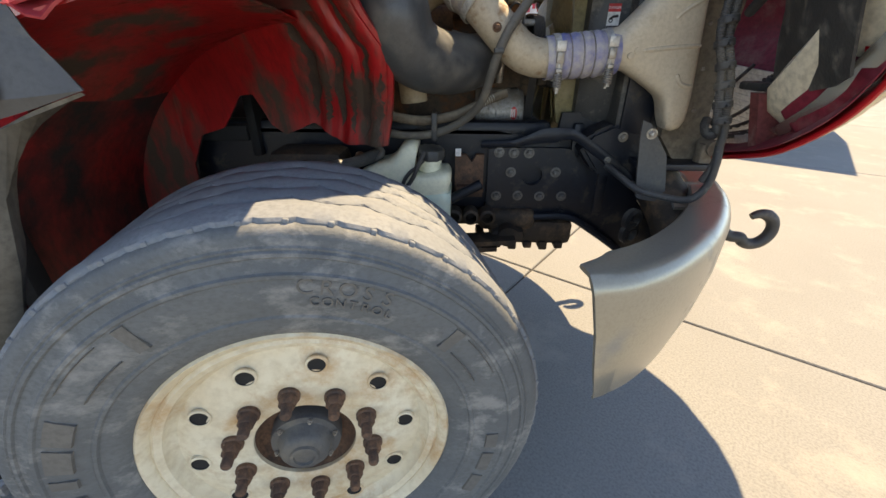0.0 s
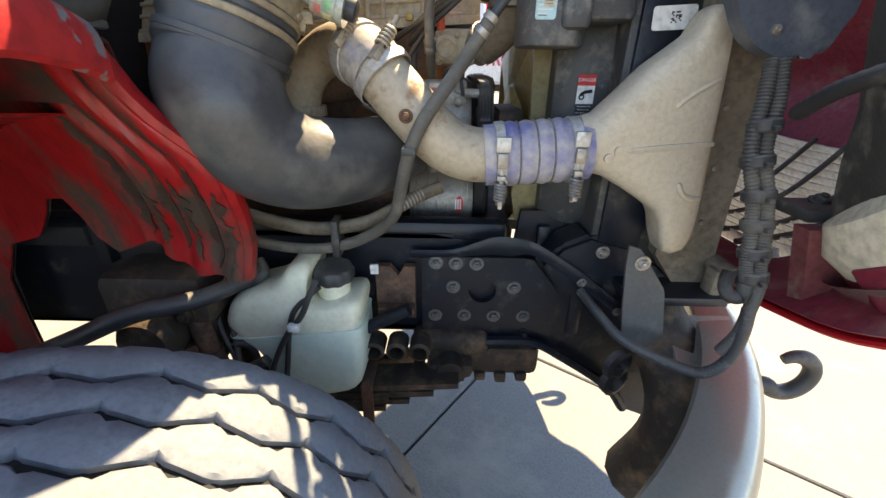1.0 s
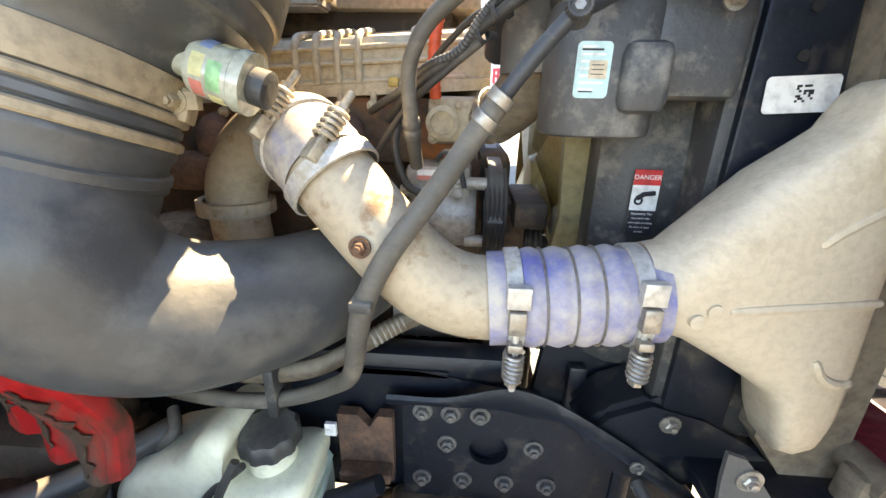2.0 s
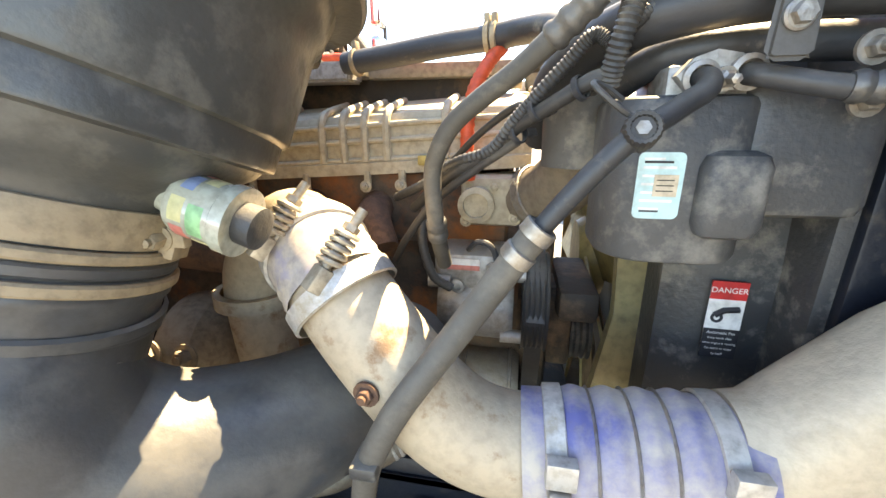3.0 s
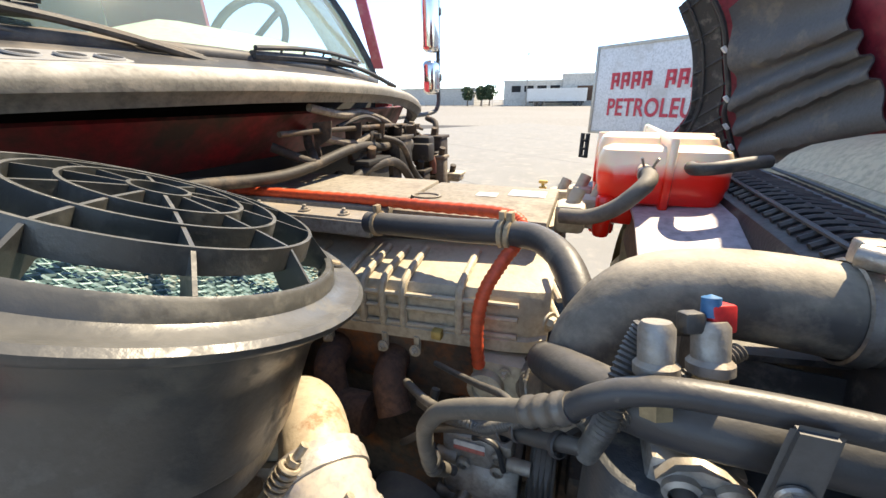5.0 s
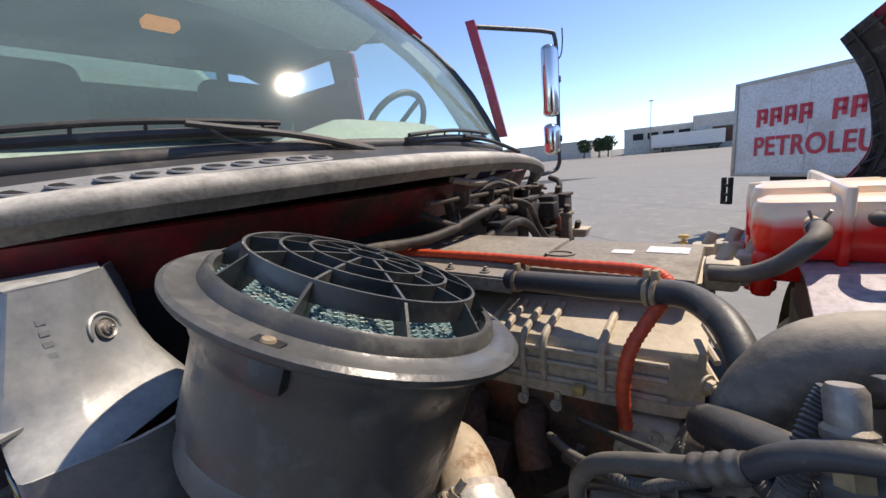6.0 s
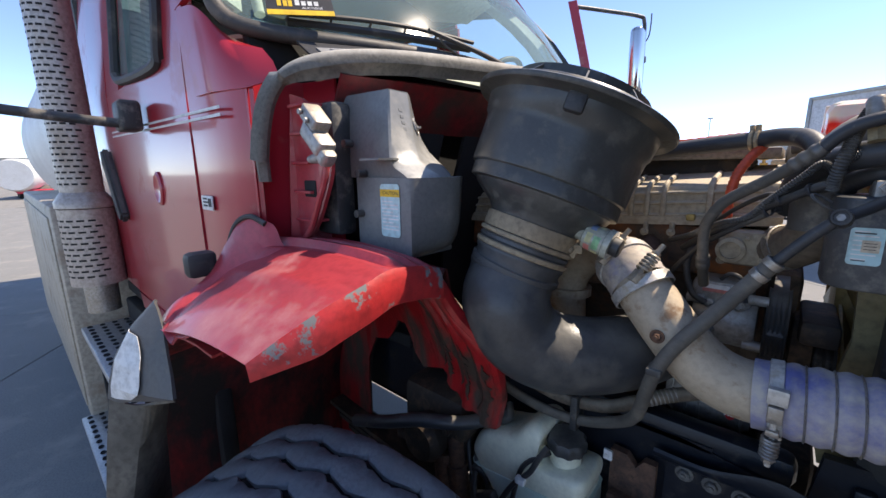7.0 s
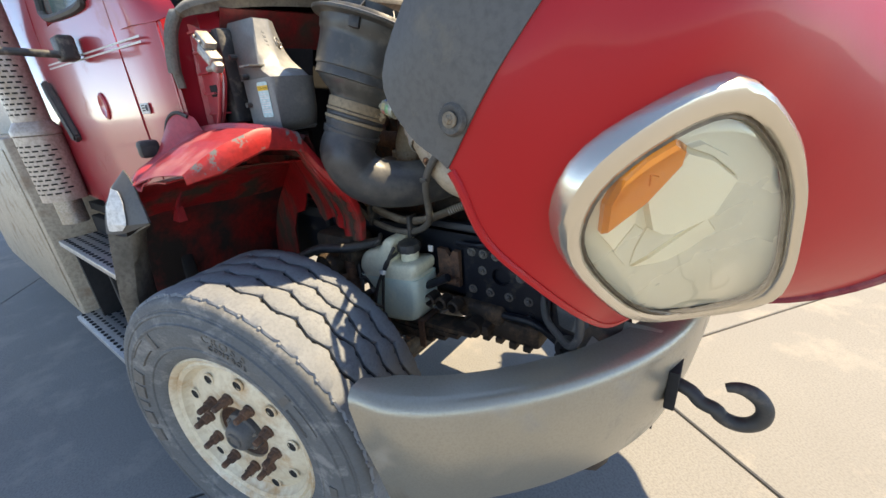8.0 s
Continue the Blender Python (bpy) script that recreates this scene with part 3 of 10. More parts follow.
M_dusty_bolt = mat("dusty_bolt", (0.2, 0.19, 0.17), (0.13, 0.12, 0.11), 20, 120, 0.55, 0.3, 0.2)
M_groove = mat("groove_black", (0.02, 0.02, 0.02), None, 9, 90, 0.9)


def front_wheel():
    m = OUT
    n = 90
    # disc and rim in one turned shape
    bm = B()
    turn(bm, [(0.105, -0.05), (0.105, 0.002), (0.109, 0.005), (0.175, 0.006), (0.205, 0.002), (0.232, -0.006), (0.25, -0.012), (0.262, -0.004),
              (0.268, 0.012), (0.28, 0.018), (0.288, 0.012), (0.293, 0.022), (0.305, 0.03), (0.311, 0.024), (0.308, 0.012), (0.296, 0.0), (0.285, -0.02), (0.27, -0.06), (0.262, -0.28)], m, 80)
    # black discs laid on the wheel stand for the shade in its hand holes
    wheel = None
    me_rim = part("wheel", bm, M_wheel, truck, "cream painted ten-hole steel wheel with rust streaks")
    wheel = me_rim
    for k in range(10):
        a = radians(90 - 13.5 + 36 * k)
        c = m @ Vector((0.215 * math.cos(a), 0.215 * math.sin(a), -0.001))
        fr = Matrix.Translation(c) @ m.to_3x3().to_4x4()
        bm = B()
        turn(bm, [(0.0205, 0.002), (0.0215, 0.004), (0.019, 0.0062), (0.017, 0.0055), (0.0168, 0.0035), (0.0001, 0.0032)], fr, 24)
        part("hand_hole", bm, [M_black], wheel, "black disc standing for a shaded hand hole")
        bm = B()
        turn(bm, [(0.0222, 0.001), (0.022, 0.0058), (0.0195, 0.0072), (0.0175, 0.0068), (0.017, 0.004)], fr, 24)
        part("hole_rim", bm, M_wheel, wheel)
    for k in range(10):
        a = radians(90 - 13.5 + 18 + 36 * k)
        c = m @ Vector((0.143 * math.cos(a), 0.143 * math.sin(a), 0.005))
        fr = Matrix.Translation(c) @ m.to_3x3().to_4x4()
        bm = B()
        turn(bm, [(0.0001, 0.0), (0.0215, 0.0), (0.0215, 0.008), (0.0165, 0.01), (0.0165, 0.01)], fr, 20)
        turn(bm, [(0.0178, 0.008), (0.0178, 0.026), (0.0155, 0.03), (0.0001, 0.03)], fr, 6)
        turn(bm, [(0.0112, 0.028), (0.0112, 0.052), (0.009, 0.056), (0.0001, 0.056)], fr, 12)
        part("lug_nut", bm, M_rust, wheel, "rusty lug nut on its stud")
    bm = B()
    turn(bm, [(0.074, -0.05), (0.074, -0.008), (0.071, 0.004), (0.058, 0.006), (0.054, 0.012), (0.049, 0.03), (0.042, 0.037), (0.03, 0.039), (0.028, 0.045), (0.022, 0.046), (0.02, 0.041), (0.0001, 0.041)], m, 48)
    hub = part("hub", bm, M_plastic_worn, wheel, "dusty dark grey hub cap")
    for k in range(6):
        a = radians(60 * k + 15)
        bm = B()
        bolt(bm, m @ Vector((0.0645 * math.cos(a), 0.0645 * math.sin(a), 0.004)), m.to_3x3() @ Vector((0, 0, 1)), 0.006, 0.005, False)
        part("bolt", bm, M_steel, hub)
    bm = B()
    turn(bm, [(0.06, -0.035), (0.09, -0.032), (0.1, -0.024), (0.1045, -0.006)], m, 48)
    part("hub_seat", bm, M_rust, wheel)

    # tyre: carcass, with rings and lettering on its sidewall
    bm = B()
    prof = [(0.30, 0.012), (0.315, 0.032), (0.335, 0.042), (0.352, 0.044), (0.355, 0.049), (0.36, 0.05), (0.364, 0.047), (0.39, 0.053), (0.415, 0.056), (0.437, 0.055),
            (0.44, 0.058), (0.446, 0.058), (0.449, 0.053), (0.47, 0.046), (0.473, 0.049), (0.479, 0.048), (0.482, 0.043), (0.486, 0.044), (0.489, 0.0405), (0.5, 0.039), (0.511, 0.034), (0.517, 0.026), (0.5185, 0.012),
            (0.516, -0.008), (0.516, -0.31), (0.5, -0.34), (0.43, -0.36), (0.33, -0.34), (0.29, -0.3)]
    rows = [[ring_at(r, v, 2 * math.pi * k / 96) for k in range(96)] for r, v in prof]
    loft(bm, rows, cap=False)
    tyre = part("tyre", bm, M_side, truck, "worn dusty truck tyre with zigzag grooves")
    # ribs of the tread between zigzag grooves
    edges = [0.021, -0.052, -0.063, -0.122, -0.133, -0.186, -0.197, -0.25, -0.261, -0.315]
    bm = B()
    # near-black band that forms the floor of all grooves
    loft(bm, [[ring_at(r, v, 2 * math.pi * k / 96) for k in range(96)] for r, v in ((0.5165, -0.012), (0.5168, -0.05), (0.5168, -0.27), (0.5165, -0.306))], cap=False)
    part("groove_floor", bm, M_groove, tyre, "near-black band under the grooves")
    N = 312
    for k in range(5):
        bm = B()
        rows = []
        for q in range(N):
            a = 2 * math.pi * q / N
            saw = abs(((q + 4 * k) % 12) - 6) / 6 - 0.5
            v0 = edges[2 * k] + (saw * 0.019 if k > 0 else 0)
            v1 = edges[2 * k + 1] + ((abs(((q + 4 * k + 4) % 12) - 6) / 6 - 0.5) * 0.019 if k < 4 else 0)
            notch = 0.005 if ((q + 4 * k) % 12 in (0, 6)) else 0.0
            e0 = 0.006 if k == 0 else 0.0
            rows.append([ring_at(0.512, v0 - 0.001, a), ring_at(0.5265 - e0 - notch, v0 - notch, a), ring_at(0.5285 - e0 * 0.5, v0 - 0.004 - notch, a), ring_at(0.5325, (v0 + v1) / 2, a),
                         ring_at(0.531, v1 + 0.003 + notch, a), ring_at(0.5285 - notch, v1 + notch, a), ring_at(0.512, v1 + 0.001, a)])
        rows.append(rows[0])
        loft(bm, rows, cap=False, closed=False)
        bmesh.ops.remove_doubles(bm, verts=bm.verts, dist=1e-6)
        part("tread_rib", bm, M_tread, tyre)
    # small cut blocks along the outer shoulder
    for k in range(48):
        a = 2 * math.pi * (k + 0.3) / 48
        c = ring_at(0.5215, 0.019, a)
        if c.z < 0.05:
            continue
        bm = B()
        fr = Matrix.Translation(c) @ (OUT @ Matrix.Rotation(a, 4, "Z")).to_3x3().to_4x4()
        box(bm, (-0.006, -0.005, -0.004), (0.0035, 0.005, 0.004), 0.0015, fr, 1)
        part("shoulder_notch", bm, M_tread, tyre)
    # raised letters and bars on the sidewall
    def curved(words, r, mid, size, step):
        for i, ch in enumerate(words):
            a = mid - step * (i - (len(words) - 1) / 2)
            up = Vector((math.cos(a), math.sin(a), 0))
            right = Vector((math.sin(a), -math.cos(a), 0))
            p = m @ Vector((r * math.cos(a), r * math.sin(a), 0.0545))
            R3 = m.to_3x3()
            fr = facing(p, R3 @ Vector((0, 0, 1)), R3 @ right)
            tag_text("lettering", ch, fr, size, M_letter, tyre, 0.0035)
    curved("CROSS", 0.424, radians(72), 0.04, radians(4.6))
    curved("CONTROL", 0.397, radians(70), 0.024, radians(3.0))
    for a0, a1, r0, r1 in ((150, 158, 0.385, 0.43), (160, 168, 0.385, 0.43), (171, 174, 0.385, 0.43), (178, 186, 0.385, 0.43), (189, 197, 0.385, 0.43), (118, 121, 0.38, 0.436),
                           (40, 43, 0.38, 0.436), (330, 338, 0.39, 0.42), (341, 349, 0.39, 0.42), (352, 358, 0.39, 0.42), (126, 142, 0.428, 0.433), (126, 142, 0.385, 0.39),
                           (24, 38, 0.428, 0.433), (24, 38, 0.385, 0.39), (210, 250, 0.428, 0.433)):
        bm = B()
        k = max(2, int((a1 - a0) / 2))
        rows = []
        for i in range(k + 1):
            a = radians(a0 + (a1 - a0) * i / k)
            rows.append([m @ Vector((r * math.cos(a), r * math.sin(a), v)) for r, v in ((r0, 0.05), (r0 + 0.002, 0.0575), (r1 - 0.002, 0.0585), (r1, 0.05))])
        loft(bm, rows)
        part("raised_bar", bm, M_letter, tyre)
    return wheel


front_wheel()

# axle, spring and steering under the frame
bm = B()
rod(bm, (0, -1.0, 0.5), (0, -0.78, 0.5), 0.09, 16)
rod(bm, (0.02, -0.95, 0.38), (0.02, 0.9, 0.34), 0.055, 12)
box(bm, (-0.06, -0.8, 0.3), (0.06, 0.8, 0.42), 0.02)
part("axle", bm, M_grease, truck, "greasy front axle beam")
for k in range(4):
    bm = B()
    zz = 0.60 + 0.022 * k
    ln = 0.44 + 0.06 * k
    pts = [(x, zz + 0.045 * (abs(x + 0.1) / 0.8) ** 2) for x in (-0.1 - ln + ln * 2 * i / 14 for i in range(15))]
    plate(bm, pts + [(x, z + 0.016) for x, z in pts[::-1]], 0.08, Matrix.Translation((0, -0.55, 0)))
    part("leaf_spring", bm, M_grease, truck, "rusty leaf of the front spring", smooth=False)
for x in (-0.05, 0.12):
    bm = B()
    for y in (-0.56, -0.46):
        rod(bm, (x, y, 0.5), (x, y, 0.78), 0.011, 10)
    part("u_bolt", bm, M_rust, truck)

# frame rail with its bolted plate
bm = B()
plate(bm, [(-4.5, 0.76), (0.42, 0.76), (0.42, 0.79), (0.66, 0.79), (0.66, 1.0), (0.45, 1.035), (-4.5, 1.035)], 0.012, Matrix.Translation((0, -0.405, 0)))
plate(bm, [(-4.5, 0.76), (0.66, 0.76), (0.66, 0.772), (-4.5, 0.772)], 0.08, Matrix.Translation((0, -0.405, 0)))
plate(bm, [(-4.5, 1.024), (0.5, 1.024), (0.5, 1.036), (-4.5, 1.036)], 0.08, Matrix.Translation((0, -0.405, 0)))
rail = part("frame_rail", bm, M_frame, truck, "dark blue-black steel frame rail", smooth=False)
bm = B()
plate(bm, [(-4.5, 0.76), (0.9, 0.76), (0.9, 1.03), (-4.5, 1.03)], 0.08, Matrix.Translation((0, 0.33, 0)))
part("frame_rail", bm, M_frame, truck, smooth=False)


def holed(bm, outline, c, r, thick, m):
    """A plate with a round hole."""
    n = 48
    ring, outer = [], []
    for k in range(n):
        a = 2 * math.pi * k / n
        d = Vector((math.cos(a), math.sin(a)))
        ring.append((c[0] + d.x * r, c[1] + d.y * r))
        best = 1e9
        for (x0, z0), (x1, z1) in zip(outline, outline[1:] + outline[:1]):
            e = (x1 - x0, z1 - z0)
            den = d.x * e[1] - d.y * e[0]
            if abs(den) < 1e-9:
                continue
            t = ((x0 - c[0]) * e[1] - (z0 - c[1]) * e[0]) / den
            u = ((x0 - c[0]) * d.y - (z0 - c[1]) * d.x) / den
            if t > 0 and -1e-6 <= u <= 1 + 1e-6:
                best = min(best, t)
        outer.append((c[0] + d.x * best, c[1] + d.y * best))
    rows = []
    for k in range(n + 1):
        q = k % n
        rows.append([m @ Vector((p[0], y, p[1])) for p, y in ((outer[q], thick), (outer[q], 0), (ring[q], 0), (ring[q], thick))])
    loft(bm, rows, cap=False)
    bmesh.ops.remove_doubles(bm, verts=bm.verts, dist=1e-6)
    return bm


bm = B()
holed(bm, [(0.425, 0.725), (0.70, 0.74), (0.76, 0.72), (0.76, 0.90), (0.69, 0.985), (0.425, 0.985)], (0.576, 0.893), 0.034, 0.012, Matrix.Translation((0, -0.425, 0)))
gusset = part("gusset_plate", bm, M_frame, rail, "bolted black plate with a round hole", smooth=False)
for x, z in ((0.46, 0.97), (0.508, 0.969), (0.558, 0.969), (0.503, 0.904), (0.653, 0.905), (0.459, 0.82), (0.533, 0.822), (0.608, 0.821), (0.683, 0.822), (0.5, 0.76), (0.69, 0.765)):
    bm = B()
    bolt(bm, (x, -0.425, z), (0, -1, 0), 0.0115, 0.011)
    part("bolt", bm, M_dusty_bolt if z > 0.78 else M_frame, rail, "dull steel bolt head")
# front horn that drops to the bumper
bm = B()
low = [(0.46, 0.735), (0.66, 0.745), (0.74, 0.74), (0.80, 0.695), (0.93, 0.595), (1.0, 0.50), (1.1, 0.46)]
top = [(1.1, 0.68), (1.0, 0.74), (0.94, 0.82), (0.82, 0.93), (0.74, 0.97), (0.66, 0.90), (0.46, 0.80)]
plate(bm, low + top, 0.012, Matrix.Translation((0, -0.41, 0)))
part("frame_horn", bm, M_frame, truck, "black cranked frame end", smooth=False)
bm = B()
sweep(bm, spline([(0.44, -0.435, 0.738), (0.6, -0.44, 0.752), (0.71, -0.44, 0.752), (0.79, -0.44, 0.71), (0.93, -0.44, 0.61), (0.99, -0.44, 0.53)], 6), 0.014, 8)
part("flange", bm, M_frame, rail)
# upper channel over the rail
bm = B()
box(bm, (-1.2, -0.40, 1.0), (0.63, -0.34, 1.064), 0.02)
part("crossmember_rail", bm, M_frame, truck, "dark rounded channel above the frame rail")
bm = B()
up_edge = spline([(0.40, -0.432, 1.006), (0.5, -0.438, 1.012), (0.588, -0.455, 1.050), (0.64, -0.475, 1.058), (0.678, -0.497, 1.056), (0.733, -0.50, 1.024), (0.801, -0.50, 0.978), (0.885, -0.50, 0.910), (0.897, -0.50, 0.895)], 6)
low_edge = spline([(0.40, -0.43, 0.985), (0.5, -0.435, 0.99), (0.58, -0.45, 1.005), (0.63, -0.47, 1.013), (0.674, -0.493, 1.026), (0.741, -0.495, 0.984), (0.803, -0.496, 0.942), (0.883, -0.496, 0.88), (0.894, -0.496, 0.885)], 6)
sheet(bm, [[a.lerp(b, u) + Vector((0, -0.006 * math.sin(math.pi * u), 0)) for a, b in zip(up_edge, low_edge)] for u in (0, 0.3, 0.7, 1)] + [[b + Vector((0, 0.02, -0.004)) for b in low_edge]], 0.005)
brace = part("brace", bm, M_frame, truck, "dark bowed steel strap along the frame")
for p in ((0.878, -0.505, 0.893), (0.785, -0.505, 0.968)):
    bm = B()
    bolt(bm, p, (0, -1, 0), 0.007, 0.005)
    part("bolt", bm, M_dusty_bolt, brace)

# crossmember web behind the frame end
bm = B()
plate(bm, [(0.62, 0.76), (0.74, 0.735), (0.82, 0.70), (0.93, 0.66), (0.97, 0.72), (0.95, 0.98), (0.86, 1.10), (0.66, 1.09)], 0.02, Matrix.Translation((0, -0.385, 0)), 0.004)
box(bm, (0.70, -0.405, 0.80), (0.73, -0.385, 1.06), 0.006)
box(bm, (0.80, -0.415, 0.76), (0.835, -0.385, 1.02), 0.006)
part("crossmember_web", bm, M_frame, truck, "black steel web of the front crossmember")
# rusty bracket between tank and plate
bm = B()
plate(bm, [(0.315, 0.82), (0.41, 0.82), (0.41, 0.965), (0.385, 0.965), (0.37, 0.94), (0.35, 0.965), (0.315, 0.965)], 0.02, Matrix.Translation((0, -0.44, 0)))
box(bm, (0.32, -0.47, 0.845), (0.41, -0.44, 0.865), 0.004)
rb = part("rusty_bracket", bm, M_rust, truck, "rust-brown bracket on the frame", smooth=False)
bm = B()
rod(bm, (0.30, -0.50, 0.83), (0.40, -0.50, 0.885), 0.016, 12)
part("rod", bm, M_frame, rb)
bm = B()
for k in range(3):
    turn(bm, [(0.026, 0), (0.026, 0.05), (0.018, 0.055), (0.018, 0.01), (0.0001, 0.01)], pose(0.315 + 0.055 * k, -0.47, 0.775, 90, 0, 0), 20)
part("spring_eye", bm, M_grease, truck, "row of greasy round bushes")
bm = B()
box(bm, (0.315, -0.494, 0.972), (0.333, -0.487, 0.995), 0.001)
box(bm, (0.317, -0.496, 0.977), (0.324, -0.4935, 0.985), 0)
part("paper_tag", bm, M_label_white, truck, "small white paper tag", smooth=False)

# engine sump and the dark mechanics under the engine
bm = B()
box(bm, (0.47, -0.36, 0.70), (0.72, 0.1, 0.80), 0.03)
box(bm, (0.10, -0.25, 0.62), (0.62, 0.2, 0.98), 0.04)
part("oil_pan", bm, M_grease, truck, "greasy oil pan under the engine")
for pts, r in (([(-0.35, -0.5, 0.72), (-0.1, -0.52, 0.8), (0.05, -0.5, 0.84), (0.2, -0.47, 0.86)], 0.022), ([(-0.3, -0.46, 0.62), (0.0, -0.48, 0.66), (0.3, -0.46, 0.66)], 0.03),
               ([(-0.05, -0.44, 0.95), (0.0, -0.5, 0.8), (0.02, -0.52, 0.66), (0.08, -0.5, 0.58)], 0.02), ([(0.1, -0.4, 0.6), (0.3, -0.3, 0.55), (0.6, -0.1, 0.52)], 0.028)):
    bm = B()
    sweep(bm, spline(pts, 6), r, 10)
    part("under_pipe", bm, M_grease, truck)
bm = B()
box(bm, (-0.25, -0.58, 0.76), (-0.02, -0.44, 1.0), 0.03)
turn(bm, [(0.0001, 0), (0.06, 0), (0.065, 0.05), (0.05, 0.07), (0.0001, 0.07)], pose(-0.12, -0.58, 0.88, 90, 0, 0), 24)
part("steering_gear", bm, M_grease, truck, "greasy cast steering gear box")
bm = B()
rod(bm, (-0.08, -0.58, 0.84), (-0.04, -0.60, 0.58), 0.035, 12, 0.028)
part("pitman_arm", bm, M_rust, truck)

# washer fluid bottle
RES = [(0.0, 0.885), (0.035, 0.945), (0.12, 0.975), (0.155, 1.015), (0.185, 1.026), (0.203, 1.012), (0.192, 0.965), (0.195, 0.93), (0.28, 0.94), (0.302, 0.93), (0.302, 0.9), (0.292, 0.885),
       (0.302, 0.86), (0.296, 0.745), (0.26, 0.69), (0.11, 0.665), (0.075, 0.69), (0.07, 0.79), (0.02, 0.85)]
bm = B()
cx, cz = 0.17, 0.83
res = spline([Vector((x, 0, z)) for x, z in RES[-2:] + RES + RES[:3]], 4)[8:-8]
SECTION = ((0.80, -0.572), (0.90, -0.569), (0.965, -0.56), (0.995, -0.546), (1.0, -0.53), (1.0, -0.47), (0.98, -0.446), (0.9, -0.436), (0.8, -0.434))
loft(bm, [[(cx + (p.x - cx) * k, y, cz + (p.z - cz) * k) for p in res] for k, y in SECTION])
bottle = part("washer_bottle", bm, M_jug, truck, "milky washer fluid bottle part full of blue fluid")
bm = B()
loft(bm, [[(cx + (p.x - cx) * (k + 0.012), y + (0.0025 if y > -0.5 else -0.0025), min(cz + (p.z - cz) * (k + 0.012), 0.862 + 0.1 * (p.x - cx))) for p in res] for k, y in SECTION])
part("fluid", bm, M_fluid, bottle, "blue-green fluid seen through the bottle")
bm = B()
turn(bm, [(0.036, -0.02), (0.036, 0.02), (0.032, 0.026), (0.0001, 0.026)], axis_frame((0.236, -0.51, 0.955), (0.05, -0.1, 1)), 28)
part("neck", bm, M_jug, bottle)
bm = B()
mm = axis_frame((0.237, -0.511, 0.972), (0.05, -0.1, 1))
wavy = [[mm @ Vector(((r + (0.003 if (k // 2) % 2 else 0.0)) * math.cos(2 * math.pi * k / 40), (r + (0.003 if (k // 2) % 2 else 0.0)) * math.sin(2 * math.pi * k / 40), h)) for k in range(40)] for r, h in ((0.040, 0.0), (0.043, 0.003), (0.043, 0.022), (0.037, 0.03), (0.002, 0.031))]
loft(bm, wavy)
part("cap", bm, M_plastic, bottle, "ribbed black screw cap")
bm = B()
sweep(bm, spline([(0.22, -0.56, 0.975), (0.17, -0.575, 0.93), (0.15, -0.578, 0.88), (0.135, -0.58, 0.80), (0.12, -0.575, 0.73), (0.115, -0.57, 0.68)], 5), 0.006, 8)
part("strap", bm, M_rubber, bottle)
bm = B()
box(bm, (0.085, -0.6, 0.655), (0.135, -0.57, 0.70), 0.008)
box(bm, (0.12, -0.6, 0.63), (0.15, -0.575, 0.66), 0.006)
part("pump_plug", bm, M_plastic, bottle)

# bumper
def bumper():
    path = spline([(0.56, -1.12, 0), (0.66, -1.1, 0), (0.78, -1.03, 0), (0.92, -0.90, 0), (1.04, -0.74, 0), (1.12, -0.58, 0), (1.165, -0.42, 0), (1.19, -0.2, 0), (1.195, 0, 0), (1.19, 0.2, 0),
                   (1.165, 0.42, 0), (1.12, 0.58, 0), (1.04, 0.74, 0), (0.92, 0.9, 0), (0.78, 1.03, 0), (0.66, 1.1, 0), (0.56, 1.12, 0)], 5)
    rows = []
    for i, p in enumerate(path):
        d = (path[min(i + 1, len(path) - 1)] - path[max(i - 1, 0)]).normalized()
        o = Vector((d.y, -d.x, 0))
        s = min(i, len(path) - 1 - i)
        drop = 0.33 - 0.02 * math.exp(-s / 4)
        zt = 0.905
        prof = [(-0.10, 0.0), (-0.095, 0.006), (-0.03, 0.008), (-0.012, 0.004), (0.0, -0.008), (0.006, -0.03), (0.004, -0.12), (-0.01, -0.22), (-0.035, -drop), (-0.05, -drop - 0.012), (-0.06, -drop - 0.008),
                (-0.04, -drop + 0.006), (-0.02, -0.22), (-0.006, -0.12), (-0.006, -0.03), (-0.016, -0.006), (-0.03, -0.002), (-0.095, -0.004)]
        taper = min(1.0, 0.55 + s / 10)
        rows.append([p + o * (a * (taper if a < -0.02 else 1)) + Vector((0.07 * max(0.0, -h) / 0.33 * math.exp(-s / 5), 0, zt + h)) for a, h in prof])
    bm = B()
    loft(bm, rows)
    b = part("bumper", bm, M_bumper, truck, "grey-beige painted steel bumper with a rolled top")
    for sgn in (-1, 1):
        bm = B()
        c = Vector((1.277, sgn * 0.555, 0.765))
        pts = [(1.08, sgn * 0.52, 0.765), (1.14, sgn * 0.53, 0.76), (1.18, sgn * 0.54, 0.755), (1.205, sgn * 0.548, 0.738)]
        pts += [c + Vector((0.05 * math.cos(radians(a)), 0, 0.052 * math.sin(radians(a)))) for a in range(215, 490, 18)]
        sp = spline(pts, 4)
        k = len(sp)
        sweep(bm, sp, [0.018 if i < k * 0.82 else 0.018 - 0.008 * (i - k * 0.82) / (k * 0.18) for i in range(k)], 14)
        part("tow_hook", bm, M_hook, b, "black forged tow hook")
        bm = B()
        box(bm, (1.172 - 0.02, sgn * 0.53 - 0.045, 0.70), (1.172 + 0.006, sgn * 0.53 + 0.045, 0.82), 0.004, Matrix.Translation((-0.025, 0, 0)))
        part("hook_slot", bm, M_black, b)
    return b


bumper()

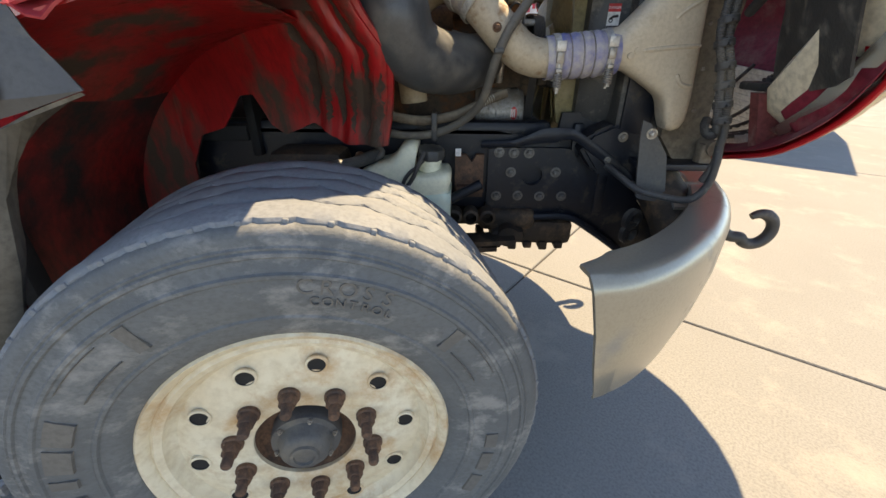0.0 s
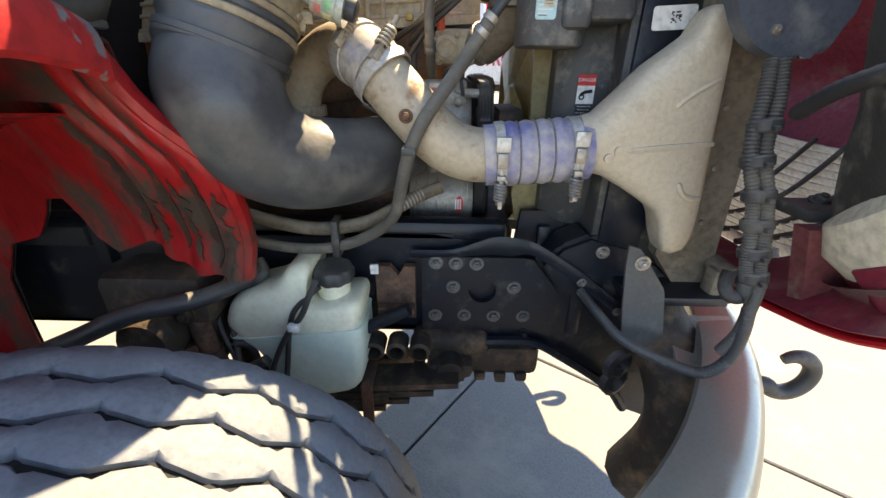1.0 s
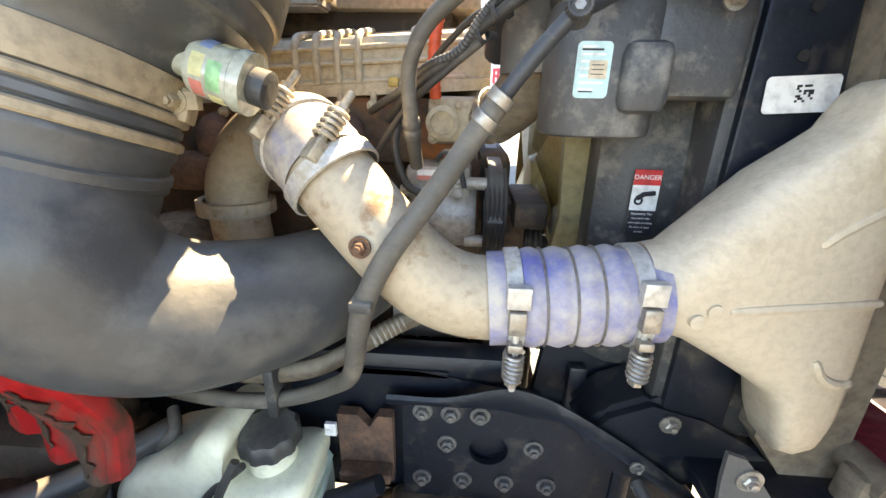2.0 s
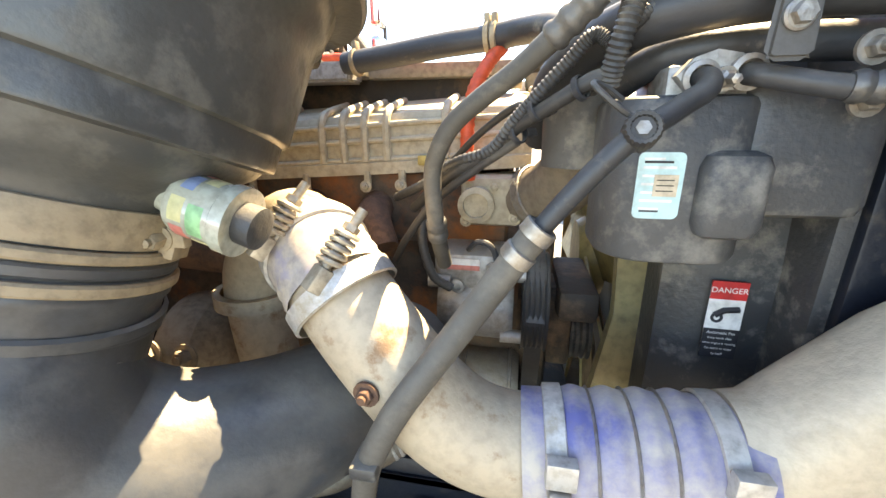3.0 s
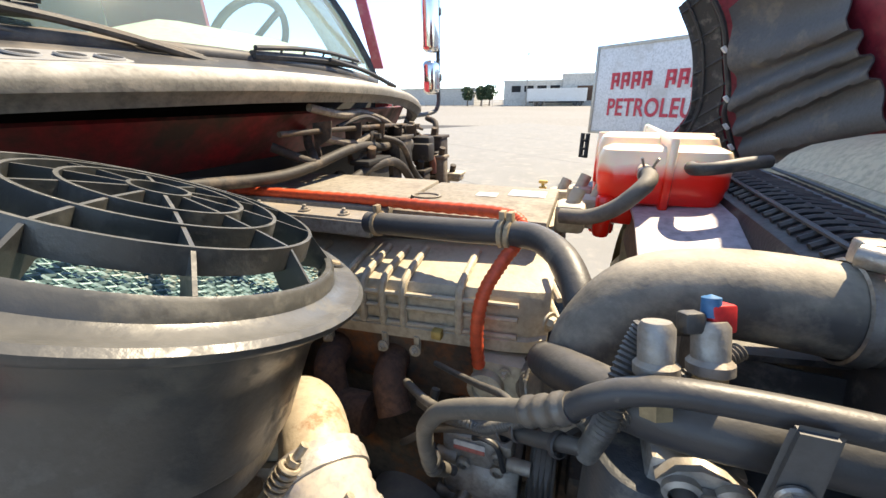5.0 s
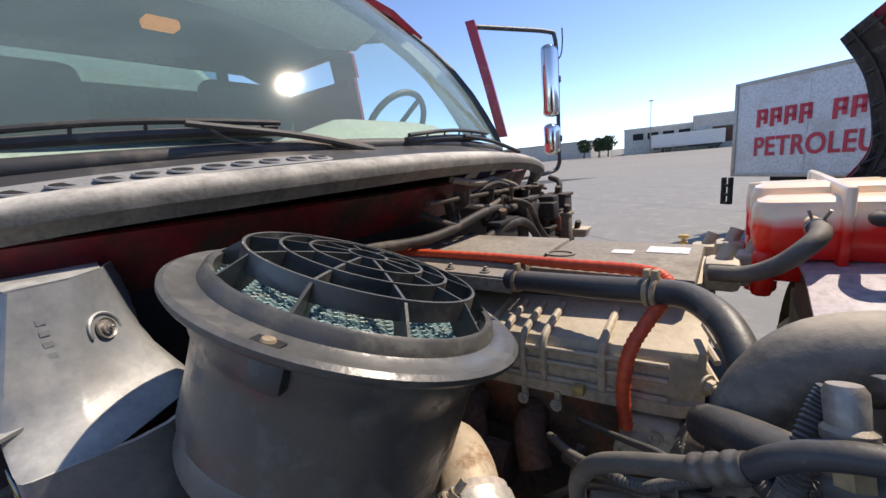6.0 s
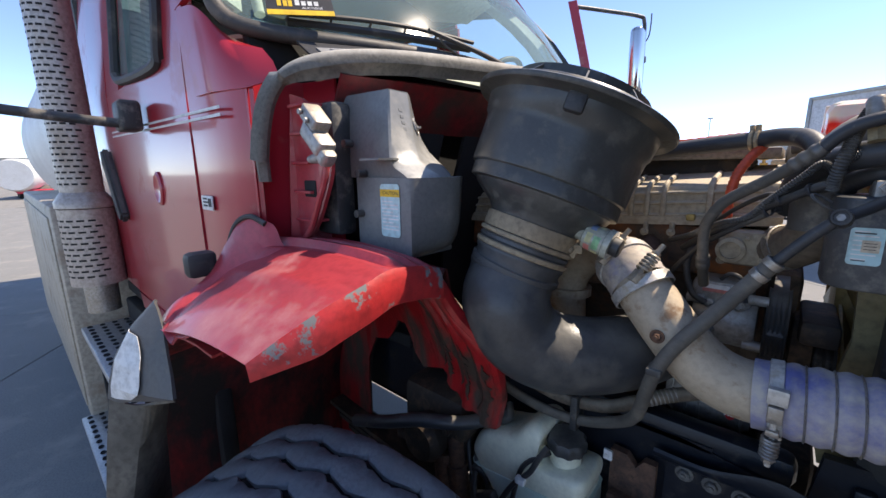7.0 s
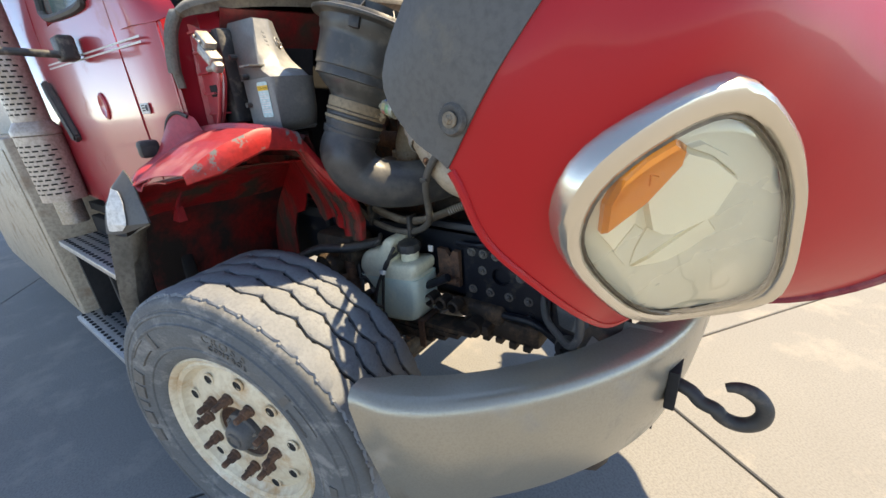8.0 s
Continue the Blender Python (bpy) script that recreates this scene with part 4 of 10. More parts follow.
# dusty bracket, rubber mount and plates near the bumper
bm = B()
plate(bm, [(0.824, 1.101), (0.846, 1.094), (0.853, 1.086), (0.908, 1.012), (0.913, 1.0), (0.938, 0.885), (0.93, 0.874), (0.916, 0.869), (0.865, 0.876), (0.852, 0.884), (0.838, 0.97), (0.826, 1.06)], 0.006, Matrix.Translation((0, -0.6, 0)))
hb = part("hinge_bracket", bm, M_plastic_worn, truck, "flat dark dusty steel hood bracket", smooth=False)
bm = B()
bolt(bm, (0.855, -0.60, 1.066), (0, -1, 0), 0.010, 0.006)
part("bolt", bm, M_steel, hb)
bm = B()
box(bm, (0.86, -0.575, 0.955), (1.065, -0.4, 0.975), 0.004)
part("radiator_shelf", bm, M_frame, truck, "dark steel shelf under the radiator")
bm = B()
for k in range(2):
    turn(bm, [(0.022, 0), (0.036, 0.004), (0.036, 0.02), (0.022, 0.024), (0.022, 0)], pose(0.865, -0.565 - 0.0, 0.80 - 0.045 * k, 90, 0, 25), 22)
part("mount_ring", bm, M_rubber, truck, "pair of black rubber rings")
bm = B()
sweep(bm, spline([(0.95, -0.5, 0.9), (0.98, -0.62, 0.8), (0.98, -0.66, 0.68), (0.95, -0.62, 0.5)], 6), [0.07] * 19, 10)
part("bumper_support", bm, M_grease, truck, "dirty steel bumper support arm")
bm = B()
plate(bm, [(0.94, 0.0), (1.06, 0.0), (1.10, 0.12), (0.96, 0.12)], 0.01, Matrix.Translation((0, -0.66, 0.875)) @ pose(0, 0, 0, -70, 0, 0))
part("alloy_bracket", bm, M_alu, truck, smooth=False)

# shock absorber and its bracket behind the wheel
bm = B()
rod(bm, (-0.05, -0.575, 0.93), (-0.035, -0.58, 0.80), 0.022, 16)
rod(bm, (-0.038, -0.58, 0.82), (-0.015, -0.58, 0.58), 0.029, 16)
shock = part("shock_absorber", bm, M_rust, truck, "rusty brown shock absorber beside the frame")
bm = B()
box(bm, (-0.10, -0.60, 0.90), (0.0, -0.44, 0.95), 0.015)
bolt(bm, (-0.05, -0.60, 0.925), (0, -1, 0.1), 0.014, 0.012)
part("shock_bracket", bm, M_grease, shock)
# ragged stepped ends of the lower leaves, and spring clips
for k, (x, z) in enumerate(((0.20, 0.605), (0.26, 0.63), (0.32, 0.652), (0.38, 0.672))):
    bm = B()
    box(bm, (x - 0.03, -0.553, z - 0.01), (x + 0.03, -0.467, z + 0.01), 0.006)
    part("leaf_end", bm, M_grease, truck, "grimy stepped leaf end")
bm = B()
box(bm, (0.286, -0.565, 0.585), (0.314, -0.555, 0.70), 0.003)
box(bm, (0.286, -0.565, 0.695), (0.314, -0.46, 0.705), 0.003)
part("spring_clip", bm, M_rust, truck, "rusty spring clip")
# grimy casting hanging under the rail, and steering gear
bm = B()
box(bm, (0.40, -0.46, 0.70), (0.60, -0.33, 0.775), 0.025, None, 3)
box(bm, (0.44, -0.50, 0.67), (0.56, -0.38, 0.72), 0.02, None, 2)
rod(bm, (0.50, -0.51, 0.70), (0.50, -0.40, 0.70), 0.035, 16)
gear = part("steering_gear", bm, M_grease, truck, "grimy steering gear casting under the rail")
bm = B()
box(bm, (0.47, -0.45, 0.645), (0.735, -0.28, 0.735), 0.02, None, 2)
part("cover", bm, M_grease, gear)
for k in range(6):
    bm = B()
    box(bm, (0.40 + 0.055 * k, -0.46, 0.628 + 0.006 * (k % 2)), (0.43 + 0.055 * k, -0.30, 0.66), 0.006)
    part("lug", bm, M_grease, gear)
# wire wound down the washer bottle
bm = B()
sweep(bm, spline([(0.222, -0.575, 1.0), (0.205, -0.588, 0.965), (0.187, -0.592, 0.925), (0.15, -0.592, 0.875), (0.125, -0.592, 0.83), (0.105, -0.592, 0.785), (0.085, -0.585, 0.735), (0.07, -0.58, 0.75)], 6), 0.0065, 8)
pw = part("pump_wire", bm, M_rubber, truck, "taped black pump wire on the washer bottle")
bm = B()
box(bm, (-0.034, -0.012, -0.012), (0.034, 0.012, 0.012), 0.005, Matrix.Translation((0.066, -0.59, 0.785)) @ Matrix.Rotation(radians(-32), 4, "Y"))
part("plug", bm, M_plastic, pw)
bm = B()
box(bm, (-0.012, -0.008, -0.008), (0.012, 0.008, 0.008), 0.003, Matrix.Translation((0.17, -0.60, 0.90)))
part("clip", bm, M_label_white, pw)


# ---------------------------------------------------------------- engine bay: cooling pack
# end tank of the charge-air cooler
def end_tank():
    # for each station: x at its top, x at its foot, foot, top, half depth, how square
    st = [(0.715, 0.715, 1.222, 1.322, 0.050, 1.0), (0.735, 0.735, 1.222, 1.327, 0.050, 1.0), (0.752, 0.748, 1.222, 1.343, 0.050, 0.85), (0.772, 0.765, 1.219, 1.362, 0.050, 0.7), (0.812, 0.808, 1.196, 1.405, 0.049, 0.55),
          (0.850, 0.848, 1.172, 1.434, 0.047, 0.48), (0.872, 0.872, 1.155, 1.452, 0.046, 0.45), (0.879, 0.886, 1.132, 1.468, 0.045, 0.42), (0.886, 0.896, 1.095, 1.483, 0.044, 0.42), (0.896, 0.906, 1.072, 1.490, 0.043, 0.42),
          (0.908, 0.926, 1.065, 1.490, 0.041, 0.42), (0.919, 0.946, 1.072, 1.480, 0.038, 0.42), (0.922, 0.956, 1.088, 1.468, 0.033, 0.45), (0.926, 0.960, 1.115, 1.445, 0.026, 0.5)]
    bm = B()
    rings = []
    for xt, xb, lo, hi, d, e in st:
        ring = []
        for k in range(32):
            a = 2 * math.pi * k / 32
            ca, sa = math.cos(a), math.sin(a)
            f = 0.5 + 0.5 * math.copysign(abs(sa) ** e, sa)
            ring.append((xb + (xt - xb) * f, -0.537 + math.copysign(abs(ca) ** e, ca) * d, lo + (hi - lo) * f))
        rings.append(ring)
    loft(bm, rings)
    t = part("cooler_end_tank", bm, M_tank, truck, "cream cast end tank of the charge-air cooler")
    for pts in ([(0.922, -0.572, 1.385), (0.895, -0.577, 1.372), (0.87, -0.579, 1.355), (0.855, -0.579, 1.34)], [(0.945, -0.57, 1.185), (0.925, -0.576, 1.185), (0.905, -0.578, 1.195), (0.892, -0.579, 1.215)], [(0.938, -0.573, 1.282), (0.87, -0.580, 1.278), (0.79, -0.584, 1.27)]):
        bm = B()
        line = spline(pts, 5)
        sweep(bm, line, [0.004] + [0.0065] * (len(line) - 2) + [0.004], 8)
        part("web", bm, M_tank, t)
    for x, z in ((0.775, 1.27), (0.76, 1.258)):
        bm = B()
        turn(bm, [(0.0001, 0.0), (0.008, 0.0), (0.008, 0.006), (0.0001, 0.007)], axis_frame((x, -0.584, z), (0, -1, 0)), 12)
        part("boss", bm, M_tank, t)


end_tank()
bm = B()
plate(bm, [(0.90, 1.66), (1.03, 1.66), (1.062, 1.4), (1.05, 1.25), (1.058, 0.968), (0.99, 0.962), (0.93, 1.04), (0.93, 1.4)], 0.05, Matrix.Translation((0, -0.505, 0)))
side = part("cooler_side_plate", bm, M_plate, truck, "dusty brown cooler side plate", smooth=False)
for x, z in ((0.985, 1.335), (0.997, 1.226), (1.005, 1.115), (1.0, 1.45)):
    bm = B()
    turn(bm, [(0.0001, 0), (0.006, 0), (0.005, 0.004), (0.0001, 0.005)], axis_frame((x, -0.505, z), (0, -1, 0)), 12)
    part("rivet", bm, M_steel, side)
# radiator body and fan shroud, open inside towards the fan
bm = B()
box(bm, (0.80, -0.47, 1.0), (0.97, 0.47, 1.665), 0.012)
rad = part("radiator", bm, M_plastic, truck, "black plastic-sided radiator")
bm = B()
box(bm, (0.815, -0.480, 1.02), (0.905, -0.466, 1.60), 0.004)
part("side_channel", bm, M_frame, rad)
for z in (1.42, 1.515, 1.56):
    bm = B()
    turn(bm, [(0.0001, 0), (0.006, 0), (0.006, 0.002), (0.0001, 0.002)], axis_frame((0.86, -0.4805, z), (0, -1, 0)), 12)
    part("hole", bm, M_black, rad)
bm = B()
sh = []
for z, y in ((1.03, -0.36), (1.1, -0.395), (1.25, -0.41), (1.4, -0.41), (1.5, -0.4), (1.60, -0.37)):
    sh.append([(0.80, y - 0.01, z), (0.76, y - 0.008, z), (0.725, y, z), (0.70, y + 0.02, z), (0.70, y + 0.09, z)])
sheet(bm, sh, 0.006)
shroud = part("fan_shroud", bm, M_plastic, truck, "dusty black fan shroud with warning labels")
bm = B()
sheet(bm, [[(0.80, 0.43, z), (0.70, 0.40, z)] for z in (1.03, 1.6)], 0.006)
sheet(bm, [[(0.80, y, 1.61), (0.70, y, 1.60)] for y in (-0.38, 0.4)], 0.006)
part("shroud_wall", bm, M_plastic, shroud)
bm = B()
turn(bm, [(0.33, -0.03), (0.335, 0.05), (0.315, 0.055), (0.31, -0.03)], pose(0.70, 0.0, 1.28, 0, 90, 0), 48)
part("fan_ring", bm, M_khaki, shroud, "khaki fan ring")
bm = B()
turn(bm, [(0.0001, -0.03), (0.07, -0.03), (0.09, 0.0), (0.09, 0.02), (0.0001, 0.03)], pose(0.69, 0.0, 1.28, 0, 90, 0), 24)
fan = part("fan", bm, M_fan, truck, "tan plastic engine fan")
for k in range(9):
    a = 2 * math.pi * k / 9
    bm = B()
    rows = []
    for r in (0.08, 0.16, 0.24, 0.3):
        w = 0.05 + 0.05 * r
        rows.append([(0.69 + s * 0.02, 0.0 + r * math.cos(a) - s * w * math.sin(a), 1.28 + r * math.sin(a) + s * w * math.cos(a)) for s in (-1, 0, 1)])
    sheet(bm, rows, 0.005)
    part("blade", bm, M_fan, fan)
bm = B()
plate(bm, [(0.655, 1.05), (0.70, 1.05), (0.71, 1.2), (0.71, 1.45), (0.66, 1.45), (0.668, 1.3), (0.64, 1.12)], 0.02, Matrix.Translation((0, -0.34, 0)))
part("shroud_flange", bm, M_khaki, shroud, smooth=False)
# radiator foot
bm = B()
foot = [(0.70, 1.0), (0.735, 1.045), (0.80, 1.075), (0.84, 1.05), (0.87, 1.03), (0.95, 1.0), (1.0, 0.975), (1.0, 0.93), (0.84, 0.9), (0.76, 0.92)]
plate(bm, foot, 0.10, Matrix.Translation((0, -0.485, 0)))
bmesh.ops.bevel(bm, geom=bm.edges[:], offset=0.012, segments=2, affect="EDGES")
ft = part("radiator_foot", bm, M_frame, truck, "dark cast radiator mounting foot")
bm = B()
bolt(bm, (0.826, -0.487, 1.035), (0, -1, 0), 0.010, 0.009)
part("bolt", bm, M_steel, ft)

# warning labels
def sticker(name, p, out, right, w, h, material, parent, label):
    m = facing(p, out, right)
    bm = B()
    r = 0.14 * min(w, h)
    ring = [(sx * (w / 2 - r) + r * math.cos(a), sy * (h / 2 - r) + r * math.sin(a)) for sx, sy, a0 in ((1, 1, 0), (-1, 1, 90), (-1, -1, 180), (1, -1, 270)) for a in [radians(a0 + 18 * q) for q in range(6)]]
    loft(bm, [[m @ Vector((x, y, z)) for x, y in ring] for z in (0.0, 0.001)])
    return part(name, bm, material, parent, label, smooth=False), m


st, m = sticker("warning_label", (0.755, -0.4245, 1.343), (-0.04, -1, 0.02), (1, -0.1, 0.0), 0.034, 0.088, M_label_white, shroud, "white danger label with a red band")
bm = B()
flat(bm, m, -0.017, 0.024, 0.017, 0.044, 0.0016)
part("red_band", bm, M_label_red, st, smooth=False)
bm = B()
flat(bm, m, -0.017, -0.044, 0.017, -0.010, 0.0016)
part("black_band", bm, M_ink, st, smooth=False)
tag_text("lettering", "DANGER", m @ Matrix.Translation((0, 0.034, 0.0016)), 0.0085, M_label_white, st, 0.0002)
for k, w in enumerate(("Automatic Fan", "Keep hands clear", "when engine is running", "Fan starts or stops", "by itself.")):
    tag_text("lettering", w, m @ Matrix.Translation((0, -0.0145 - 0.0062 * k, 0.0016)), 0.0046 if k == 0 else 0.0034, M_label_white, st, 0.0002)
bm = B()
sweep(bm, [m @ Vector(v) for v in ((-0.010, 0.006, 0.002), (-0.002, 0.012, 0.002), (0.012, 0.014, 0.002))], 0.0035, 6)
turn(bm, [(0.006, 0.0), (0.006, 0.001), (0.003, 0.001), (0.003, 0.0)], m @ Matrix.Translation((-0.007, 0.003, 0.0008)), 14)
part("pictogram", bm, M_ink, st)
st, m = sticker("code_label", (0.868, -0.4835, 1.478), (0, -1, 0.02), (1, 0, 0.06), 0.074, 0.037, M_label_white, rad, "white paper label with a small code block")
bm = B()
rnd = random.Random(3)
for i in range(7):
    for j in range(7):
        if rnd.random() < 0.5:
            flat(bm, m, -0.006 + i * 0.0025, -0.008 + j * 0.0025, -0.0036 + i * 0.0025, -0.0056 + j * 0.0025, 0.0014)
part("print_block", bm, M_ink, st, smooth=False)

# receiver box with its blue label
bm = B()
prism(bm, (0.603, -0.515, 1.43), (0.72, -0.40, 1.563), 0.04, 0.007)
drier = part("expansion_box", bm, M_drier, truck, "dusty black plastic box with a blue label")
bm = B()
prism(bm, (0.668, -0.53, 1.455), (0.716, -0.49, 1.523), 0.012, 0.012)
part("bulge", bm, M_drier, drier)
bm = B()
prism(bm, (0.69, -0.508, 1.47), (0.80, -0.40, 1.578), 0.025, 0.012)
part("upper_body", bm, M_drier, drier)
st, m = sticker("data_label", (0.641, -0.5155, 1.4955), (0, -1, 0.0), (1, 0, 0.0), 0.034, 0.052, M_label_blue, drier, "light blue printed label")
bm = B()
for k in range(7):
    flat(bm, m, -0.013, 0.02 - k * 0.0065, -0.013 + (0.024 if k % 3 else 0.015), 0.022 - k * 0.0065, 0.0014)
part("print_line", bm, M_label_white, st, smooth=False)
bm = B()
flat(bm, m, -0.004, -0.008, 0.0135, 0.009, 0.0017)
part("tan_patch", bm, M_label_tan, st, smooth=False)
bm = B()
flat(bm, m, -0.0125, 0.0178, 0.008, 0.0195, 0.0019)
for k in range(3):
    flat(bm, m, -0.002, -0.004 + k * 0.0042, 0.0105, -0.0032 + k * 0.0042, 0.0021)
flat(bm, m, -0.012, -0.0205, 0.002, -0.0192, 0.0019)
part("dark_print", bm, M_ink, st, smooth=False)

# hose bracket with two big bolts
bm = B()
plate(bm, [(0.68, 1.582), (0.684, 1.579), (0.704, 1.579), (0.708, 1.582), (0.705, 1.672), (0.683, 1.672)], 0.006, Matrix.Translation((0, -0.548, 0)))
bmesh.ops.bevel(bm, geom=bm.edges[:], offset=0.003, segments=2, affect="EDGES")
br = part("pipe_bracket", bm, M_plastic_worn, truck, "grey steel pipe bracket with two bolts")
for z in (1.629, 1.604):
    bm = B()
    turn(bm, [(0.0001, 0), (0.0088, 0), (0.0091, 0.002), (0.0078, 0.0033), (0.0001, 0.0033)], axis_frame((0.693, -0.549, z), (0, -1, 0)), 28)
    turn(bm, [(0.0066, 0.002), (0.0068, 0.007), (0.0059, 0.0083), (0.0001, 0.0085)], axis_frame((0.693, -0.549, z), (0, -1, 0)), 6)
    part("bolt", bm, M_steel, br, "dull steel bolt head")
bm = B()
bolt(bm, (0.752, -0.525, 1.588), (0, -1, 0), 0.0072, 0.008)
bolt(bm, (0.756, -0.525, 1.556), (0, -1, 0), 0.0072, 0.008)
part("bolt", bm, M_steel, drier)

# refrigerant fitting on top of the box
bm = B()
plate(bm, [(0.643, 1.576), (0.654, 1.588), (0.668, 1.593), (0.684, 1.590), (0.703, 1.578), (0.697, 1.567), (0.655, 1.563)], 0.012, Matrix.Translation((0, -0.511, 0)), 0.003)
box(bm, (0.64, -0.50, 1.555), (0.70, -0.45, 1.585), 0.004)
blk = part("fitting_block", bm, M_alu, truck, "grey alloy pipe fitting block")
bm = B()
turn(bm, [(0.0001, 0), (0.0085, 0), (0.0085, 0.005), (0.0001, 0.005)], axis_frame((0.674, -0.511, 1.573), (0, -1, -0.1)), 20)
turn(bm, [(0.0065, 0.004), (0.0065, 0.011), (0.004, 0.013), (0.0035, 0.022), (0.0001, 0.023)], axis_frame((0.674, -0.511, 1.573), (0, -1, -0.1)), 6)
part("valve", bm, M_steel, blk)
for x, z in ((0.659, 1.574), (0.689, 1.577)):
    bm = B()
    turn(bm, [(0.0001, -0.002), (0.0125, -0.002), (0.0125, 0.004), (0.009, 0.006)], axis_frame((x, -0.511, z), (0, -1, -0.1)), 24)
    part("pipe_seat", bm, M_alu, blk)
for pts, r in (([(0.659, -0.505, 1.574), (0.661, -0.522, 1.572), (0.656, -0.534, 1.564), (0.643, -0.541, 1.556), (0.628, -0.552, 1.547), (0.609, -0.565, 1.537)], 0.0078),
               ([(0.689, -0.505, 1.577), (0.694, -0.52, 1.574), (0.712, -0.53, 1.569), (0.74, -0.54, 1.563), (0.775, -0.545, 1.562), (0.83, -0.54, 1.565)], 0.0078)):
    bm = B()
    sweep(bm, spline(pts, 7), r, 14)
    part("pipe", bm, M_hose, blk)
bm = B()
sweep(bm, spline([(0.735, -0.539, 1.564), (0.755, -0.543, 1.5625), (0.775, -0.545, 1.562)], 6), [0.0105 if i % 3 else 0.009 for i in range(13)], 14)
part("crimp", bm, M_crimp, blk)
bm = B()
capm = axis_frame((0.609, -0.567, 1.537), (-0.12, -1, 0.28))
loft(bm, [[capm @ Vector(((r + (0.0008 if k % 2 else 0.0)) * math.cos(math.pi * k / 20), (r + (0.0008 if k % 2 else 0.0)) * math.sin(math.pi * k / 20), h)) for k in range(40)] for r, h in ((0.0095, -0.012), (0.0112, -0.01), (0.0112, 0.009), (0.0098, 0.011), (0.0075, 0.0105), (0.007, 0.0085), (0.0005, 0.0085))])
part("service_cap", bm, M_rubber, blk, "black ribbed service cap")
bm = B()
turn(bm, [(0.0001, 0.0102), (0.0048, 0.0102), (0.0048, 0.008)], capm, 6)
part("cap_core", bm, M_alu, blk)
bm = B()
sweep(bm, spline([(0.604, -0.568, 1.545), (0.592, -0.572, 1.552), (0.580, -0.571, 1.562), (0.577, -0.565, 1.567), (0.584, -0.56, 1.566), (0.598, -0.557, 1.557)], 5), 0.002, 6)
part("cap_strap", bm, M_plastic, blk)

# ---------------------------------------------------------------- charge-air pipe
def charge_pipe():
    path = spline([(0.56, -0.54, 1.25), (0.525, -0.54, 1.252), (0.49, -0.54, 1.264), (0.455, -0.538, 1.29), (0.42, -0.532, 1.325), (0.385, -0.522, 1.362), (0.355, -0.508, 1.392)], 5)
    bm = B()
    sweep(bm, path, 0.049, 28, cap=False)
    pipe = part("charge_air_pipe", bm, M_tan, truck, "dusty tan charge-air pipe with rust freckles")
    bm = B()
    sweep(bm, spline([(0.362, -0.512, 1.385), (0.335, -0.492, 1.408), (0.31, -0.47, 1.422)], 6), [0.0535, 0.055, 0.053, 0.055, 0.053, 0.0545, 0.053, 0.055, 0.053, 0.055, 0.0545, 0.053, 0.0535], 28, cap=False)
    part("sleeve", bm, M_sleeve, pipe, "dusty hose sleeve under the clamps")
    bm = B()
    sweep(bm, spline([(0.318, -0.478, 1.418), (0.285, -0.44, 1.43), (0.24, -0.405, 1.42), (0.195, -0.39, 1.385), (0.168, -0.385, 1.33), (0.168, -0.382, 1.24), (0.18, -0.38, 1.12)], 6), 0.043, 24)
    part("outlet_bend", bm, M_tan, pipe)
    bm = B()
    turn(bm, [(0.046, 0.0), (0.056, 0.0), (0.056, 0.02), (0.046, 0.02)], axis_frame((0.165, -0.385, 1.30), (0.02, 0.0, 1)), 28)
    part("flange", bm, M_tan, pipe)
    bm = B()
    bolt(bm, (0.414, -0.582, 1.321), (-0.1, -1, 0), 0.008, 0.006)
    part("bolt", bm, M_rust, pipe)
    # spring-loaded clamps on the sleeve
    for c, d, tip in (((0.325, -0.484, 1.414), (-0.68, 0.57, 0.34), (0.333, -0.505, 1.49)), ((0.368, -0.516, 1.38), (-0.66, 0.3, 0.68), (0.398, -0.525, 1.470))):
        m = axis_frame(c, d)
        bm = B()
        turn(bm, [(0.0545, -0.010), (0.0575, -0.009), (0.0575, 0.009), (0.0545, 0.010)], m, 36)
        cl = part("hose_clamp", bm, M_clamp, pipe, "dusty steel spring clamp")
        tipv = Vector(tip)
        base = tipv + Vector((-0.03, -0.034, -0.052))
        rodd = (tipv - base).normalized()
        bm = B()
        rod(bm, base, tipv, 0.0048, 10)
        part("t_bolt", bm, M_spring, cl)
        coil = []
        o = rodd.orthogonal().normalized()
        for k in range(65):
            a = 2 * math.pi * k / 13
            coil.append(base + rodd * (0.010 + 0.034 * k / 65) + o * 0.0098 * math.cos(a) + rodd.cross(o) * 0.0098 * math.sin(a))
        bm = B()
        sweep(bm, coil, 0.0028, 6)
        part("spring", bm, M_spring, cl)
        bm = B()
        turn(bm, [(0.0001, 0.0), (0.008, 0.0), (0.008, 0.006), (0.0001, 0.006)], axis_frame(base + rodd * 0.046, rodd), 6)
        part("nut", bm, M_spring, cl)
        bm = B()
        box(bm, (-0.009, -0.007, -0.016), (0.009, 0.007, 0.008), 0.002, axis_frame(base, rodd))
        part("trunnion", bm, M_spring, cl)
        bm = B()
        mm = axis_frame(c, d)
        for q in range(5):
            a = 3.4 + 0.22 * q
            box(bm, (-0.004, -0.0022, -0.003), (0.004, 0.0022, 0.003), 0.001, mm @ Matrix.Rotation(a, 4, "Z") @ Matrix.Translation((0.0578, 0, 0)) @ Matrix.Rotation(math.pi / 2, 4, "Y"))
        part("band_slot", bm, M_black, cl)
    # blue silicone hose with steel rings
    bm = B()
    xs = [0.55 + 0.185 * k / 60 for k in range(61)]
